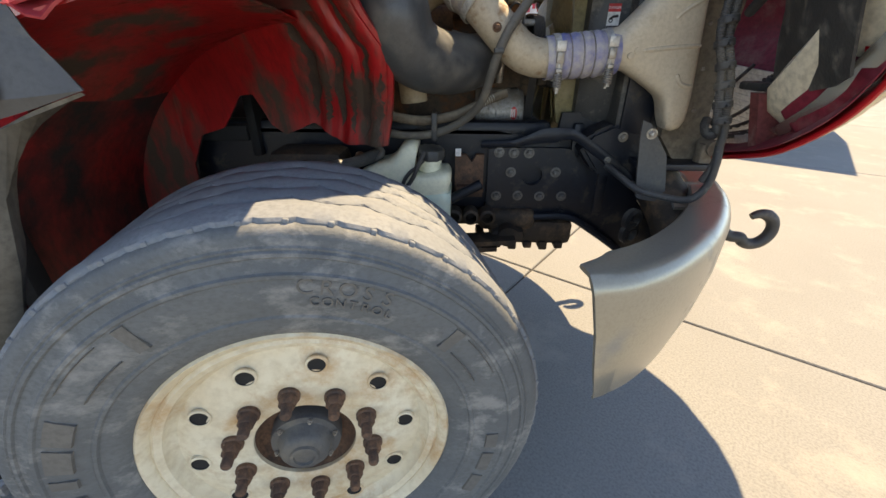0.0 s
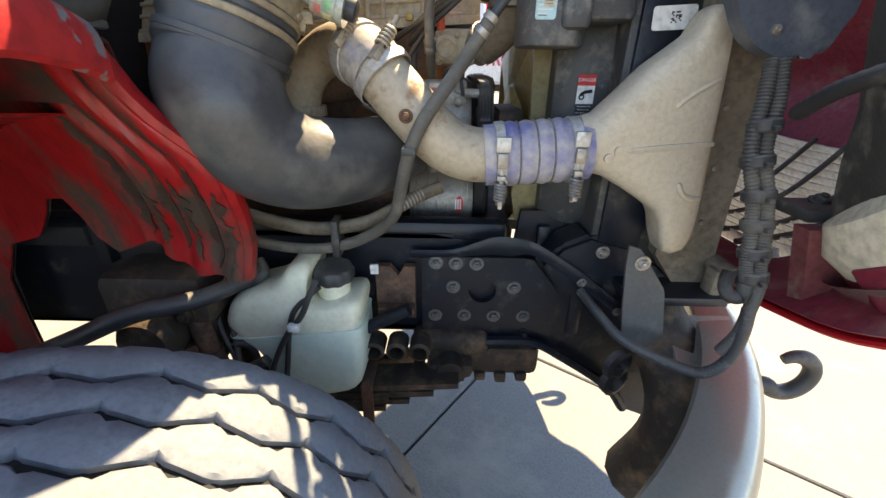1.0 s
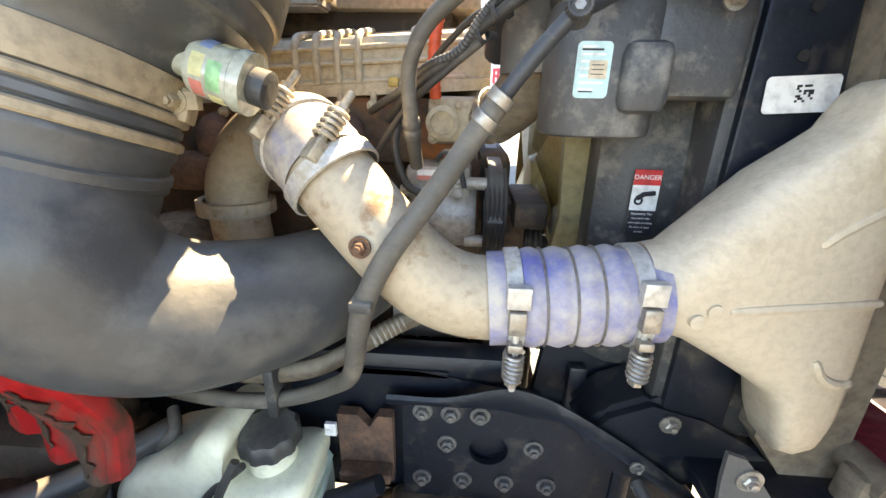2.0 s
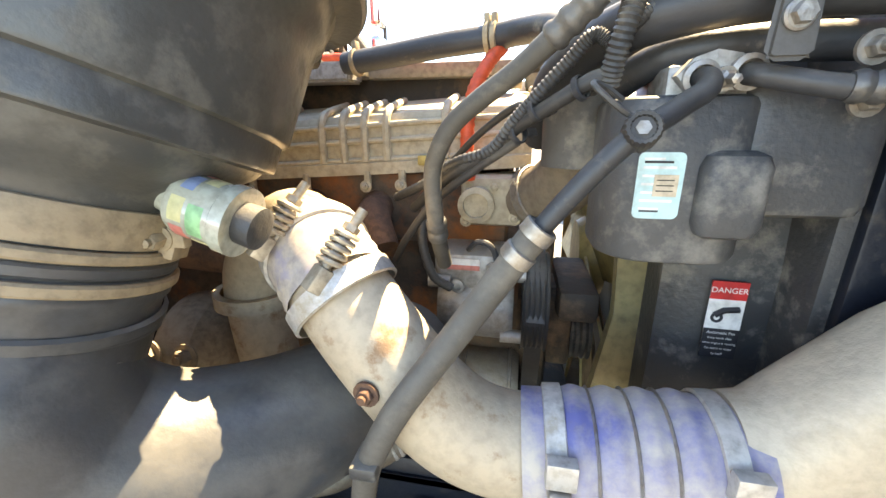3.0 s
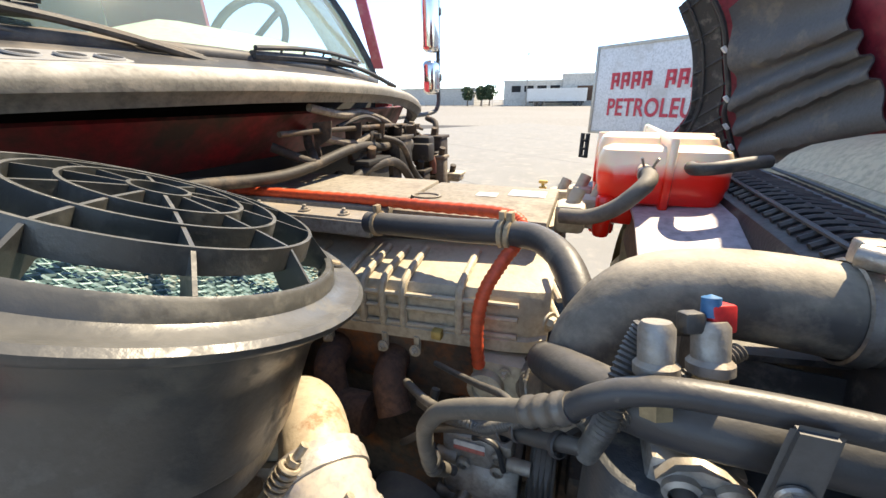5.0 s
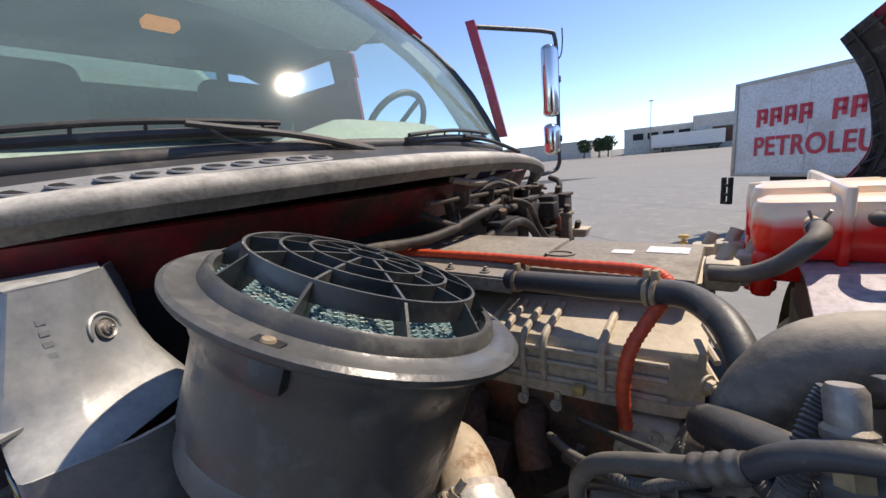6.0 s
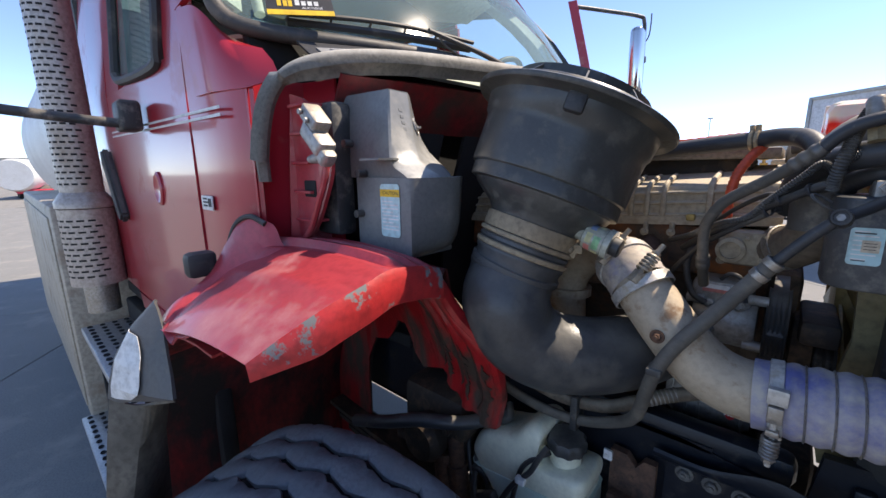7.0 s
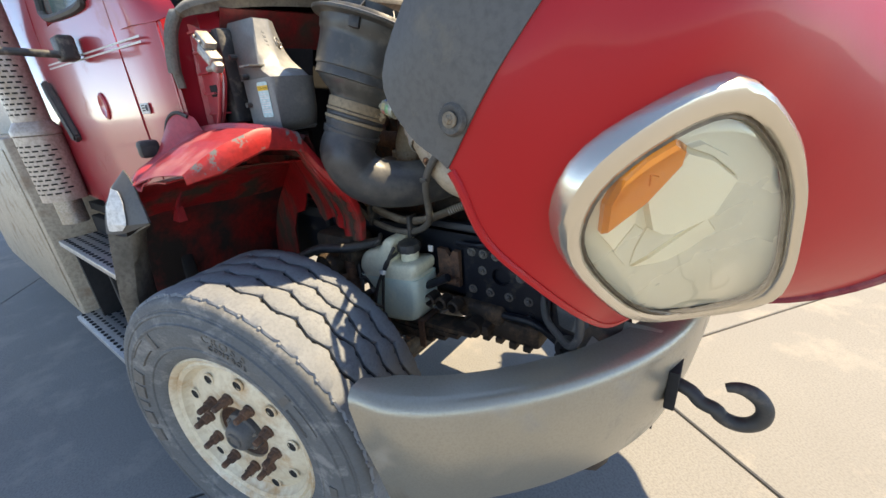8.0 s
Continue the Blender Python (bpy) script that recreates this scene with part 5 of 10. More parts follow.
    pts = [(x, -0.54, 1.25 + (x - 0.555) * 0.085) for x in xs]
    rs = [0.0545 + (0.0035 * math.sin((x - 0.583) / 0.0285 * math.pi) ** 2 if 0.583 < x < 0.697 else 0.0) for x in xs]
    sweep(bm, pts, rs, 40, cap=False)
    hose = part("silicone_hose", bm, M_blue, truck, "faded blue silicone hose with steel rings")
    for x in (0.61, 0.6405, 0.668):
        bm = B()
        turn(bm, [(0.0555, -0.0015), (0.0578, 0), (0.0555, 0.0015)], axis_frame((x, -0.54, 1.25 + (x - 0.555) * 0.085), (1, 0, 0.085)), 36)
        part("ring", bm, M_steel, hose)
    for x, tip in ((0.578, (0.579, -0.597, 1.167)), (0.708, (0.708, -0.587, 1.18))):
        c = Vector((x, -0.54, 1.25 + (x - 0.555) * 0.085))
        bm = B()
        turn(bm, [(0.0555, -0.009), (0.0585, -0.008), (0.0585, 0.008), (0.0555, 0.009)], axis_frame(c, (1, 0, 0.085)), 40)
        cl = part("hose_clamp", bm, M_clamp, hose, "bright steel T-bolt clamp with a spring")
        tp = Vector(tip)
        bm = B()
        rod(bm, (x, -0.597, c.z + 0.005), tp, 0.004, 8)
        part("t_bolt", bm, M_clamp, cl)
        bm = B()
        box(bm, (x - 0.009, -0.606, c.z - 0.012), (x + 0.009, -0.592, c.z + 0.014), 0.002)
        box(bm, (x - 0.008, -0.605, c.z - 0.034), (x + 0.008, -0.592, c.z - 0.024), 0.002)
        part("trunnion", bm, M_steel, cl)
        coil = [Vector((x + 0.0095 * math.cos(k * 0.63), -0.597 + 0.0095 * math.sin(k * 0.63), c.z - 0.036 - 0.034 * k / 60)) for k in range(60)]
        bm = B()
        sweep(bm, coil, 0.0026, 6)
        part("spring", bm, M_steel, cl)
        bm = B()
        turn(bm, [(0.0001, 0), (0.0075, 0), (0.0075, 0.008), (0.0001, 0.008)], axis_frame((x, -0.597, c.z - 0.07), (0, 0, -1)), 6)
        part("nut", bm, M_steel, cl)
        bm = B()
        box(bm, (x - 0.012, -0.602, c.z + 0.016), (x + 0.012, -0.59, c.z + 0.04), 0.001)
        part("band_lap", bm, M_clamp, cl)


M_sleeve = mat("dusty_sleeve", (0.5, 0.43, 0.34), (0.4, 0.36, 0.36), 9, 80, 0.65, bump=0.1, dirt=(0.25, 0.25, 0.42), amount=0.15, dirt_scale=12)
charge_pipe()

# ---------------------------------------------------------------- air cleaner
AC_AXIS = Vector((0.23, 0.283, 0.93)).normalized()
AC = axis_frame((0.216, -0.525, 1.703), AC_AXIS)
NECK_SHIFT = Vector((0.018, -0.021, 0.004))  # the neck leaves the canister a little off its axis
NECK = Matrix.Translation(NECK_SHIFT) @ AC


def air_cleaner():
    bm = B()
    turn(bm, [(0.08, -0.30), (0.086, -0.285), (0.087, -0.219), (0.095, -0.207), (0.112, -0.195), (0.132, -0.178), (0.137, -0.1705), (0.1465, -0.168), (0.1478, -0.1655), (0.149, -0.142), (0.1535, -0.1395), (0.1552, -0.1365), (0.1562, -0.10), (0.157, -0.062), (0.1585, -0.045), (0.163, -0.04), (0.167, -0.012), (0.178, -0.007), (0.190, -0.006), (0.193, -0.002), (0.193, 0.002),
              (0.188, 0.005), (0.180, 0.003), (0.170, 0.002), (0.163, 0.006), (0.159, 0.018), (0.1555, 0.0205), (0.151, 0.018), (0.1495, 0.0), (0.0001, -0.002)], AC, 72)
    inv = AC.inverted()
    for v in bm.verts:
        h = (inv @ v.co).z
        v.co += NECK_SHIFT * min(1.0, max(0.0, (-0.13 - h) / 0.08))
    body = part("air_cleaner", bm, M_canister, truck, "large dusty black air cleaner canister")
    # filter mat and its woven wire seen through the grille
    bm = B()
    turn(bm, [(0.0001, -0.001), (0.149, -0.001), (0.149, 0.001), (0.0001, 0.001)], AC, 48)
    part("filter_mat", bm, M_filter, body, "dark teal filter mat")
    bm = B()
    for k in range(-23, 24):
        c = k * 0.0063
        half = math.sqrt(max(0.0, 0.1475 ** 2 - c * c))
        n_ = int(2 * half / 0.0052)
        if n_ < 2:
            continue
        pts = [AC @ Vector((-half + 2 * half * q / n_, c + 0.0026 * (1 if (q + k) % 2 else -1), 0.003 + 0.0008 * ((q + k) % 2))) for q in range(n_ + 1)]
        sweep(bm, pts, 0.0011, 3)
    part("wire_mesh", bm, M_wire, body, "pale blue woven wire mesh")
    # inlet grille: rings and spokes
    for r, h in ((0.129, 0.044), (0.0945, 0.049), (0.0645, 0.052), (0.022, 0.054)):
        bm = B()
        dep = 0.02
        turn(bm, [(r - 0.0016, h - dep), (r - 0.0016, h), (r + 0.0016, h), (r + 0.0016, h - dep)], AC, 56)
        part("grille_ring", bm, M_canister, body)
    for k in range(10):
        a = 2 * math.pi * k / 10 + 0.2
        bm = B()
        mm = AC @ Matrix.Rotation(a, 4, "Z")
        vs = [(0.022, 0.053), (0.06, 0.051), (0.1, 0.047), (0.129, 0.043), (0.1535, 0.02), (0.1495, 0.006), (0.13, 0.006), (0.12, 0.018), (0.06, 0.028), (0.022, 0.03)]
        plate(bm, vs, 0.003, mm @ Matrix.Translation((0, -0.0015, 0)))
        part("grille_spoke", bm, M_canister, body, smooth=False)
    q = inv @ Vector((0.299, -0.679, 1.734))
    for a in [math.atan2(q.y, q.x) + 2.094 * k for k in range(3)]:
        bm = B()
        c = AC @ Vector((0.163 * math.cos(a), 0.163 * math.sin(a), -0.022))
        box(bm, (-0.016, -0.012, -0.018), (0.016, 0.012, 0.014), 0.006, Matrix.Translation(c) @ (AC @ Matrix.Rotation(a + math.pi / 2, 4, "Z")).to_3x3().to_4x4())
        part("lug", bm, M_plastic, body)
        bm = B()
        box(bm, (-0.012, -0.007, 0.0), (0.012, 0.007, 0.0035), 0.001, AC @ Matrix.Translation((0.178 * math.cos(a), 0.178 * math.sin(a), 0.001)) @ Matrix.Rotation(a + math.pi / 2, 4, 'Z'))
        part("screw_recess", bm, M_black, body)
        bm = B()
        turn(bm, [(0.0001, 0.002), (0.005, 0.002), (0.006, 0.0)], AC @ Matrix.Translation((0.178 * math.cos(a), 0.178 * math.sin(a), 0.0045)), 14)
        part("screw", bm, M_band, body)
    # neck bands
    bm = B()
    turn(bm, [(0.086, -0.252), (0.0895, -0.251), (0.0905, -0.246), (0.0905, -0.228), (0.0895, -0.223), (0.086, -0.222)], NECK, 56)
    band = part("clamp_band", bm, M_band, body, "dusty tan clamp band round the neck")
    for h0, h1, r, mt in ((-0.262, -0.253, 0.0925, M_band), (-0.274, -0.264, 0.0895, M_duct), (-0.286, -0.276, 0.0925, M_band)):
        bm = B()
        turn(bm, [(0.084, h0), (r - 0.002, h0), (r, h0 + 0.002), (r, h1 - 0.002), (r - 0.002, h1), (0.084, h1)], NECK, 56)
        part("neck_ring", bm, mt, body, "dust-caked ring of the rubber neck")
    a = -2.15
    bm = B()
    box(bm, (-0.013, -0.006, -0.015), (0.013, 0.006, 0.015), 0.002, Matrix.Translation(NECK @ Vector((0.092 * math.cos(a), 0.092 * math.sin(a), -0.242))) @ (AC @ Matrix.Rotation(a + math.pi / 2, 4, "Z")).to_3x3().to_4x4())
    part("latch", bm, M_band, band)
    bm = B()
    box(bm, (-0.02, -0.004, -0.008), (0.02, 0.004, 0.008), 0.001, Matrix.Translation((0.262, -0.6, 1.459)))
    bolt(bm, (0.262, -0.604, 1.459), (0.2, -1, 0), 0.007, 0.012)
    part("clamp_bolt", bm, M_band, band)
    # intake elbow
    path = spline([NECK @ Vector((0, 0, -0.262)), NECK @ Vector((0, 0, -0.30)), NECK @ Vector((0.0, 0, -0.34)), (0.163, -0.67, 1.35), (0.184, -0.652, 1.288), (0.23, -0.615, 1.25), (0.29, -0.556, 1.236), (0.345, -0.488, 1.236), (0.378, -0.43, 1.242), (0.385, -0.37, 1.245)], 6)
    k = len(path)
    rs = []
    for i in range(k):
        u = i / (k - 1)
        rs.append(0.085 + (0.004 if i in (4, 5, 9, 10) else 0) - 0.017 * max(0, u - 0.35) / 0.65)
    bm = B()
    sweep(bm, path, rs, 36)
    el = part("intake_elbow", bm, M_duct, truck, "black moulded rubber intake elbow")
    for i in (3, 8):
        bm = B()
        d = (path[i + 1] - path[i - 1]).normalized()
        turn(bm, [(0.086, -0.006), (0.09, -0.004), (0.09, 0.004), (0.086, 0.006)], axis_frame(path[i], d), 40)
        part("bead", bm, M_duct, el)
    bm = B()
    turn(bm, [(0.0001, 0), (0.013, 0), (0.013, 0.0015), (0.011, 0.002), (0.0001, 0.002)], axis_frame((0.268, -0.634, 1.222), (-0.1, -1, 0.0)), 20)
    part("boss", bm, M_duct, el)
    # bracket, sensor with a faded printed sleeve
    a0_, a1_ = Vector((0.272, -0.60, 1.492)), Vector((0.352, -0.598, 1.466))
    d = (a1_ - a0_).normalized()
    bm = B()
    turn(bm, [(0.0001, 0.0), (0.013, 0.0), (0.015, 0.012), (0.023, 0.016), (0.0245, 0.02), (0.0245, 0.052), (0.027, 0.054), (0.027, 0.064), (0.0001, 0.064)], axis_frame(a0_, d), 32)
    sen = part("air_gauge", bm, M_gauge, truck, "clear air restriction gauge with a faded printed sleeve")
    bm = B()
    turn(bm, [(0.016, 0.06), (0.0165, 0.078), (0.012, 0.08), (0.0001, 0.079)], axis_frame(a0_, d), 24)
    part("plug", bm, M_plastic, sen)
    for h0, h1, a0, arc, mt in ((0.022, 0.034, 0.0, 0.12, M_yellowfade), (0.022, 0.034, 0.9, 0.1, M_redfade), (0.024, 0.034, 1.7, 0.1, M_bluefade), (0.036, 0.048, 0.1, 0.16, M_greenfade), (0.036, 0.047, 1.3, 0.1, M_yellowfade),
                                (0.022, 0.033, 2.6, 0.12, M_yellowfade), (0.022, 0.033, 3.5, 0.1, M_redfade), (0.036, 0.048, 2.7, 0.16, M_greenfade), (0.036, 0.048, 3.9, 0.08, M_yellowfade), (0.023, 0.034, 4.6, 0.12, M_bluefade), (0.036, 0.048, 4.7, 0.14, M_greenfade), (0.022, 0.034, 5.5, 0.1, M_redfade)):
        bm = B()
        turn(bm, [(0.0244, h0), (0.0248, h0 + 0.0006), (0.0248, h1 - 0.0006), (0.0244, h1)], axis_frame(a0_, d) @ Matrix.Rotation(a0, 4, "Z"), 8, arc)
        part("print_block", bm, mt, sen)
    bm = B()
    plate(bm, [(0.235, 1.49), (0.272, 1.478), (0.276, 1.505), (0.27, 1.51)], 0.004, Matrix.Translation((0, -0.602, 0)))
    part("gauge_bracket", bm, M_steel, sen, smooth=False)


M_canister = mat("canister_plastic", (0.042, 0.045, 0.045), (0.072, 0.072, 0.066), 6, 150, 0.33, bump=0.1, dirt=(0.12, 0.116, 0.1), amount=0.4, dirt_scale=30, crisp=0.1, top_pale=(0.12, 0.118, 0.11), grain=0.7)
M_filter = mat("filter_mat", (0.1, 0.2, 0.21), (0.05, 0.11, 0.12), 40, 260, 0.8, bump=0.5, dirt=(0.35, 0.3, 0.2), amount=0.25, dirt_scale=30)
M_wire = mat("mesh_wire", (0.3, 0.42, 0.43), (0.22, 0.34, 0.36), 20, 200, 0.6, bump=0, dirt=(0.45, 0.4, 0.3), amount=0.3, dirt_scale=16)
M_band = mat("dusty_band", (0.4, 0.315, 0.2), (0.3, 0.235, 0.155), 10, 90, 0.7, 0.2, 0.2, dirt=(0.2, 0.15, 0.1), amount=0.35)
M_yellowfade = mat("faded_yellow", (0.62, 0.58, 0.3), None, 30, 90, 0.5, bump=0)
M_gauge = mat("gauge_plastic", (0.4, 0.41, 0.33), (0.33, 0.33, 0.26), 20, 90, 0.25, bump=0.05, coat=0.5)
M_bluefade = mat("faded_blue_print", (0.2, 0.28, 0.45), None, 20, 90, 0.5, bump=0)
M_redfade = mat("faded_red_print", (0.6, 0.2, 0.16), None, 20, 90, 0.5, bump=0)
M_greenfade = mat("faded_green_print", (0.25, 0.5, 0.25), None, 20, 90, 0.5, bump=0)
air_cleaner()

# ---------------------------------------------------------------- engine
def engine():
    slope = math.tan(radians(3.4))
    def zz(x, z):
        return z + (x - 0.36) * slope
    bm = B()
    prof = [(-0.272, 0.0), (-0.272, 0.018), (-0.262, 0.02), (-0.262, 0.072), (-0.252, 0.088), (-0.2, 0.10), (-0.15, 0.112), (0.0, 0.125), (0.2, 0.12), (0.24, 0.09), (0.25, 0.0)]
    rings = []
    for x in (-0.45, -0.2, 0.0, 0.2, 0.4, 0.49, 0.525, 0.55):
        k = 1.0 if x < 0.5 else (0.985 if x < 0.54 else 0.93)
        rings.append([(x, y * k, zz(x, 1.475) + h * k) for y, h in prof])
    loft(bm, rings)
    eng = part("valve_cover", bm, M_cover, truck, "dusty tan ribbed engine valve cover")
    for x in (-0.1, 0.02, 0.14, 0.23, 0.265, 0.30, 0.335, 0.425):
        bm = B()
        sweep(bm, spline([(x, -0.268, zz(x, 1.495)), (x, -0.268, zz(x, 1.54)), (x, -0.26, zz(x, 1.563)), (x, -0.235, zz(x, 1.573)), (x, -0.165, zz(x, 1.586))], 4), 0.0065, 8)
        part("rib", bm, M_cover, eng)
    for z in (1.525, 1.497, 1.548):
        bm = B()
        rod(bm, (-0.4, -0.266, zz(-0.4, z)), (0.51, -0.266, zz(0.51, z)), 0.004, 8)
        part("rib", bm, M_cover, eng)
    for x in (0.198, 0.302, 0.358, 0.46, 0.1, 0.0):
        bm = B()
        bolt(bm, (x, -0.278, zz(x, 1.458)), (0, -1, 0.1), 0.0062, 0.006)
        rod(bm, (x, -0.27, zz(x, 1.455)), (x, -0.27, zz(x, 1.48)), 0.006, 8)
        part("bolt", bm, M_cover, eng)
    bm = B()
    box(bm, (0.386, -0.284, 1.488), (0.402, -0.27, 1.502), 0.002)
    part("yellow_tag", bm, M_yellowtag, eng)
    for z in (1.53, 1.56, 1.585):
        bm = B()
        rod(bm, (0.545, -0.2, zz(0.55, z)), (0.562, -0.24, zz(0.55, z - 0.01)), 0.005, 8)
        part("lug", bm, M_cover, eng)
    bm = B()
    bolt(bm, (0.552, -0.29, 1.555), (1, -0.6, 0), 0.009, 0.008)
    part("bolt", bm, M_cover, eng)
    bm = B()
    box(bm, (0.535, -0.2, 0.72), (0.60, 0.22, 1.38), 0.02)
    box(bm, (0.56, -0.3, 0.9), (0.66, 0.3, 1.02), 0.02)
    part("front_cover", bm, M_grease, truck, "dark greasy engine front cover")
    # head, block and exhaust side below the cover
    bm = B()
    box(bm, (-0.45, -0.255, 1.36), (0.52, 0.22, 1.475), 0.015)
    box(bm, (-0.45, -0.20, 0.9), (0.55, 0.22, 1.37), 0.02)
    part("engine_block", bm, M_block, truck, "oil-stained brown engine block")
    for x in (-0.05, 0.08, 0.2, 0.31):
        bm = B()
        sweep(bm, spline([(x, -0.25, 1.42), (x + 0.01, -0.30, 1.41), (x + 0.03, -0.325, 1.37)], 4), 0.026, 14)
        part("exhaust_runner", bm, M_rust, truck, "rusty exhaust manifold runner")
    bm = B()
    sweep(bm, spline([(-0.1, -0.325, 1.36), (0.1, -0.33, 1.35), (0.3, -0.33, 1.36)], 5), 0.033, 16)
    part("exhaust_manifold", bm, M_rust, truck, "rusty exhaust manifold")
    # turbo
    bm = B()
    turn(bm, [(0.0001, -0.05), (0.06, -0.05), (0.085, -0.03), (0.09, 0.0), (0.085, 0.03), (0.06, 0.05), (0.03, 0.06), (0.0001, 0.06)], pose(0.05, -0.36, 1.20, 0, 90, 0), 32)
    for q in (0.03, 0.09):
        bolt(bm, (q, -0.45, 1.235), (0, -1, 0.2), 0.013, 0.012)
    turbo = part("turbocharger", bm, M_turbo, truck, "dusty cast turbocharger housing")
    bm = B()
    turn(bm, [(0.06, 0), (0.068, 0.005), (0.068, 0.03), (0.06, 0.035)], pose(0.335, -0.41, 1.235, 0, 90, -40), 32)
    part("hose_band", bm, M_steel, turbo)
    bm = B()
    sweep(bm, spline([(0.30, -0.37, 1.32), (0.35, -0.42, 1.305), (0.40, -0.46, 1.29)], 5), 0.004, 8)
    part("oil_line", bm, M_steel, turbo)
    # thermostat housing and water pipe in front of the head
    bm = B()
    box(bm, (0.45, -0.29, 1.40), (0.545, -0.2, 1.475), 0.015)
    turn(bm, [(0.0001, 0), (0.026, 0), (0.026, 0.015), (0.018, 0.018), (0.018, 0.01), (0.0001, 0.01)], axis_frame((0.475, -0.29, 1.435), (0, -1, 0)), 24)
    for x, z in ((0.46, 1.41), (0.5, 1.46), (0.53, 1.415), (0.53, 1.465)):
        bolt(bm, (x, -0.29, z), (0, -1, 0), 0.006, 0.006)
    part("thermostat_housing", bm, M_cover, truck, "tan cast thermostat housing with a round plug")
    bm = B()
    sweep(bm, spline([(0.545, -0.26, 1.44), (0.575, -0.29, 1.455), (0.60, -0.34, 1.49), (0.605, -0.385, 1.54)], 6), 0.042, 20)
    wp = part("water_outlet", bm, M_plate, truck, "brown dusty water outlet pipe")
    bm = B()
    turn(bm, [(0.0425, -0.008), (0.045, -0.007), (0.045, 0.007), (0.0425, 0.008)], axis_frame((0.56, -0.275, 1.447), (0.6, -0.6, 0.4)), 28)
    part("worm_clamp", bm, M_steel, wp)
    # refrigerant compressor
    bm = B()
    turn(bm, [(0.0001, -0.06), (0.05, -0.06), (0.056, -0.05), (0.057, 0.04), (0.05, 0.05), (0.0001, 0.05)], pose(0.485, -0.29, 1.285, 0, 90, 0), 36)
    box(bm, (0.42, -0.335, 1.315), (0.525, -0.25, 1.372), 0.01)
    comp = part("compressor", bm, M_alu, truck, "grey cast refrigerant compressor with a maker's plate")
    for x, y, z in ((0.425, -0.335, 1.25), (0.425, -0.335, 1.33), (0.53, -0.335, 1.25), (0.53, -0.335, 1.345)):
        bm = B()
        rod(bm, (x - 0.012, y, z), (x + 0.02, y, z), 0.010, 12)
        part("ear", bm, M_alu, comp)
    st, m = sticker("rating_plate", (0.463, -0.3365, 1.357), (0, -1, 0.05), (1, 0, 0.0), 0.046, 0.016, M_label_white, comp, "small red and white rating plate")
    bm = B()
    flat(bm, m, -0.023, -0.008, 0.023, -0.001, 0.0014)
    part("red_band", bm, M_redfade, st, smooth=False)
    for x, z in ((0.455, 1.325), (0.505, 1.328), (0.505, 1.353)):
        bm = B()
        turn(bm, [(0.0001, 0), (0.010, 0), (0.010, 0.006), (0.006, 0.008), (0.006, 0.003), (0.0001, 0.003)], axis_frame((x, -0.336, z), (0, -1, 0)), 20)
        part("port", bm, M_alu, comp)
    bm = B()
    sweep(bm, spline([(0.47, -0.34, 1.38), (0.485, -0.35, 1.395), (0.505, -0.35, 1.385), (0.515, -0.345, 1.34)], 5), 0.004, 8)
    part("wire", bm, M_hose, comp)
    bm = B()
    sweep(bm, spline([(0.46, -0.34, 1.27), (0.455, -0.37, 1.255), (0.45, -0.38, 1.22), (0.45, -0.37, 1.18)], 5), 0.012, 12)
    part("suction_pipe", bm, M_steel, comp)
    # second round body below: the alternator can with a red oval mark
    bm = B()
    turn(bm, [(0.0001, -0.09), (0.068, -0.09), (0.075, -0.075), (0.075, 0.06), (0.068, 0.075), (0.0001, 0.075)], pose(0.475, -0.22, 1.075, 0, 90, 0), 36)
    alt = part("alternator", bm, M_alu, truck, "grey cast alternator with a red oval mark")
    for x in (0.40, 0.43, 0.455, 0.535):
        bm = B()
        turn(bm, [(0.0755, -0.003), (0.078, -0.002), (0.078, 0.002), (0.0755, 0.003)], pose(x, -0.22, 1.075, 0, 90, 0), 36)
        part("fin", bm, M_alu, alt)
    bm = B()
    turn(bm, [(0.0001, 0), (0.011, 0), (0.011, 0.001), (0.0001, 0.001)], axis_frame((0.515, -0.2965, 1.075), (0, -1, 0.0)) @ Matrix.Diagonal((1, 2.0, 1, 1)), 24)
    mk = part("oval_mark", bm, M_label_red, alt, "red oval maker's mark")
    bm = B()
    for k in (-1, 0, 1):
        box(bm, (0.512 + k * 0.006 - 0.0018, -0.2985, 1.062), (0.512 + k * 0.006 + 0.0018, -0.297, 1.089), 0)
    part("print_bar", bm, M_label_white, mk, smooth=False)
    # pulleys and belt
    for x0, y, z, r, w in ((0.565, -0.29, 1.29, 0.075, 0.035), (0.57, -0.22, 1.075, 0.05, 0.03), (0.57, 0.0, 1.14, 0.1, 0.035), (0.57, 0.0, 1.3, 0.08, 0.04), (0.64, -0.2, 1.2, 0.05, 0.05)):
        bm = B()
        turn(bm, [(0.0001, -w / 2), (r * 0.3, -w / 2), (r * 0.35, -w / 4), (r * 0.8, -w / 4), (r * 0.9, -w / 2), (r, -w / 2)] + [(r - 0.003 * (k % 2), -w / 2 + w * k / 10) for k in range(1, 10)] +
             [(r, w / 2), (r * 0.9, w / 2), (r * 0.8, w / 4), (r * 0.35, w / 4), (r * 0.3, w / 2), (0.0001, w / 2)], pose(x0, y, z, 0, 90, 0), 40)
        part("pulley", bm, M_rubber if r == 0.075 else M_plastic, truck, "dark grooved belt pulley")
    bm = B()
    belt = []
    for y, z in ((-0.366, 1.29), (-0.34, 1.345), (-0.29, 1.366), (-0.2, 1.372), (0.0, 1.381), (0.08, 1.32), (0.1, 1.14), (0.0, 1.04), (-0.2, 1.025), (-0.27, 1.06), (-0.30, 1.13), (-0.345, 1.24)):
        belt.append((y, z))
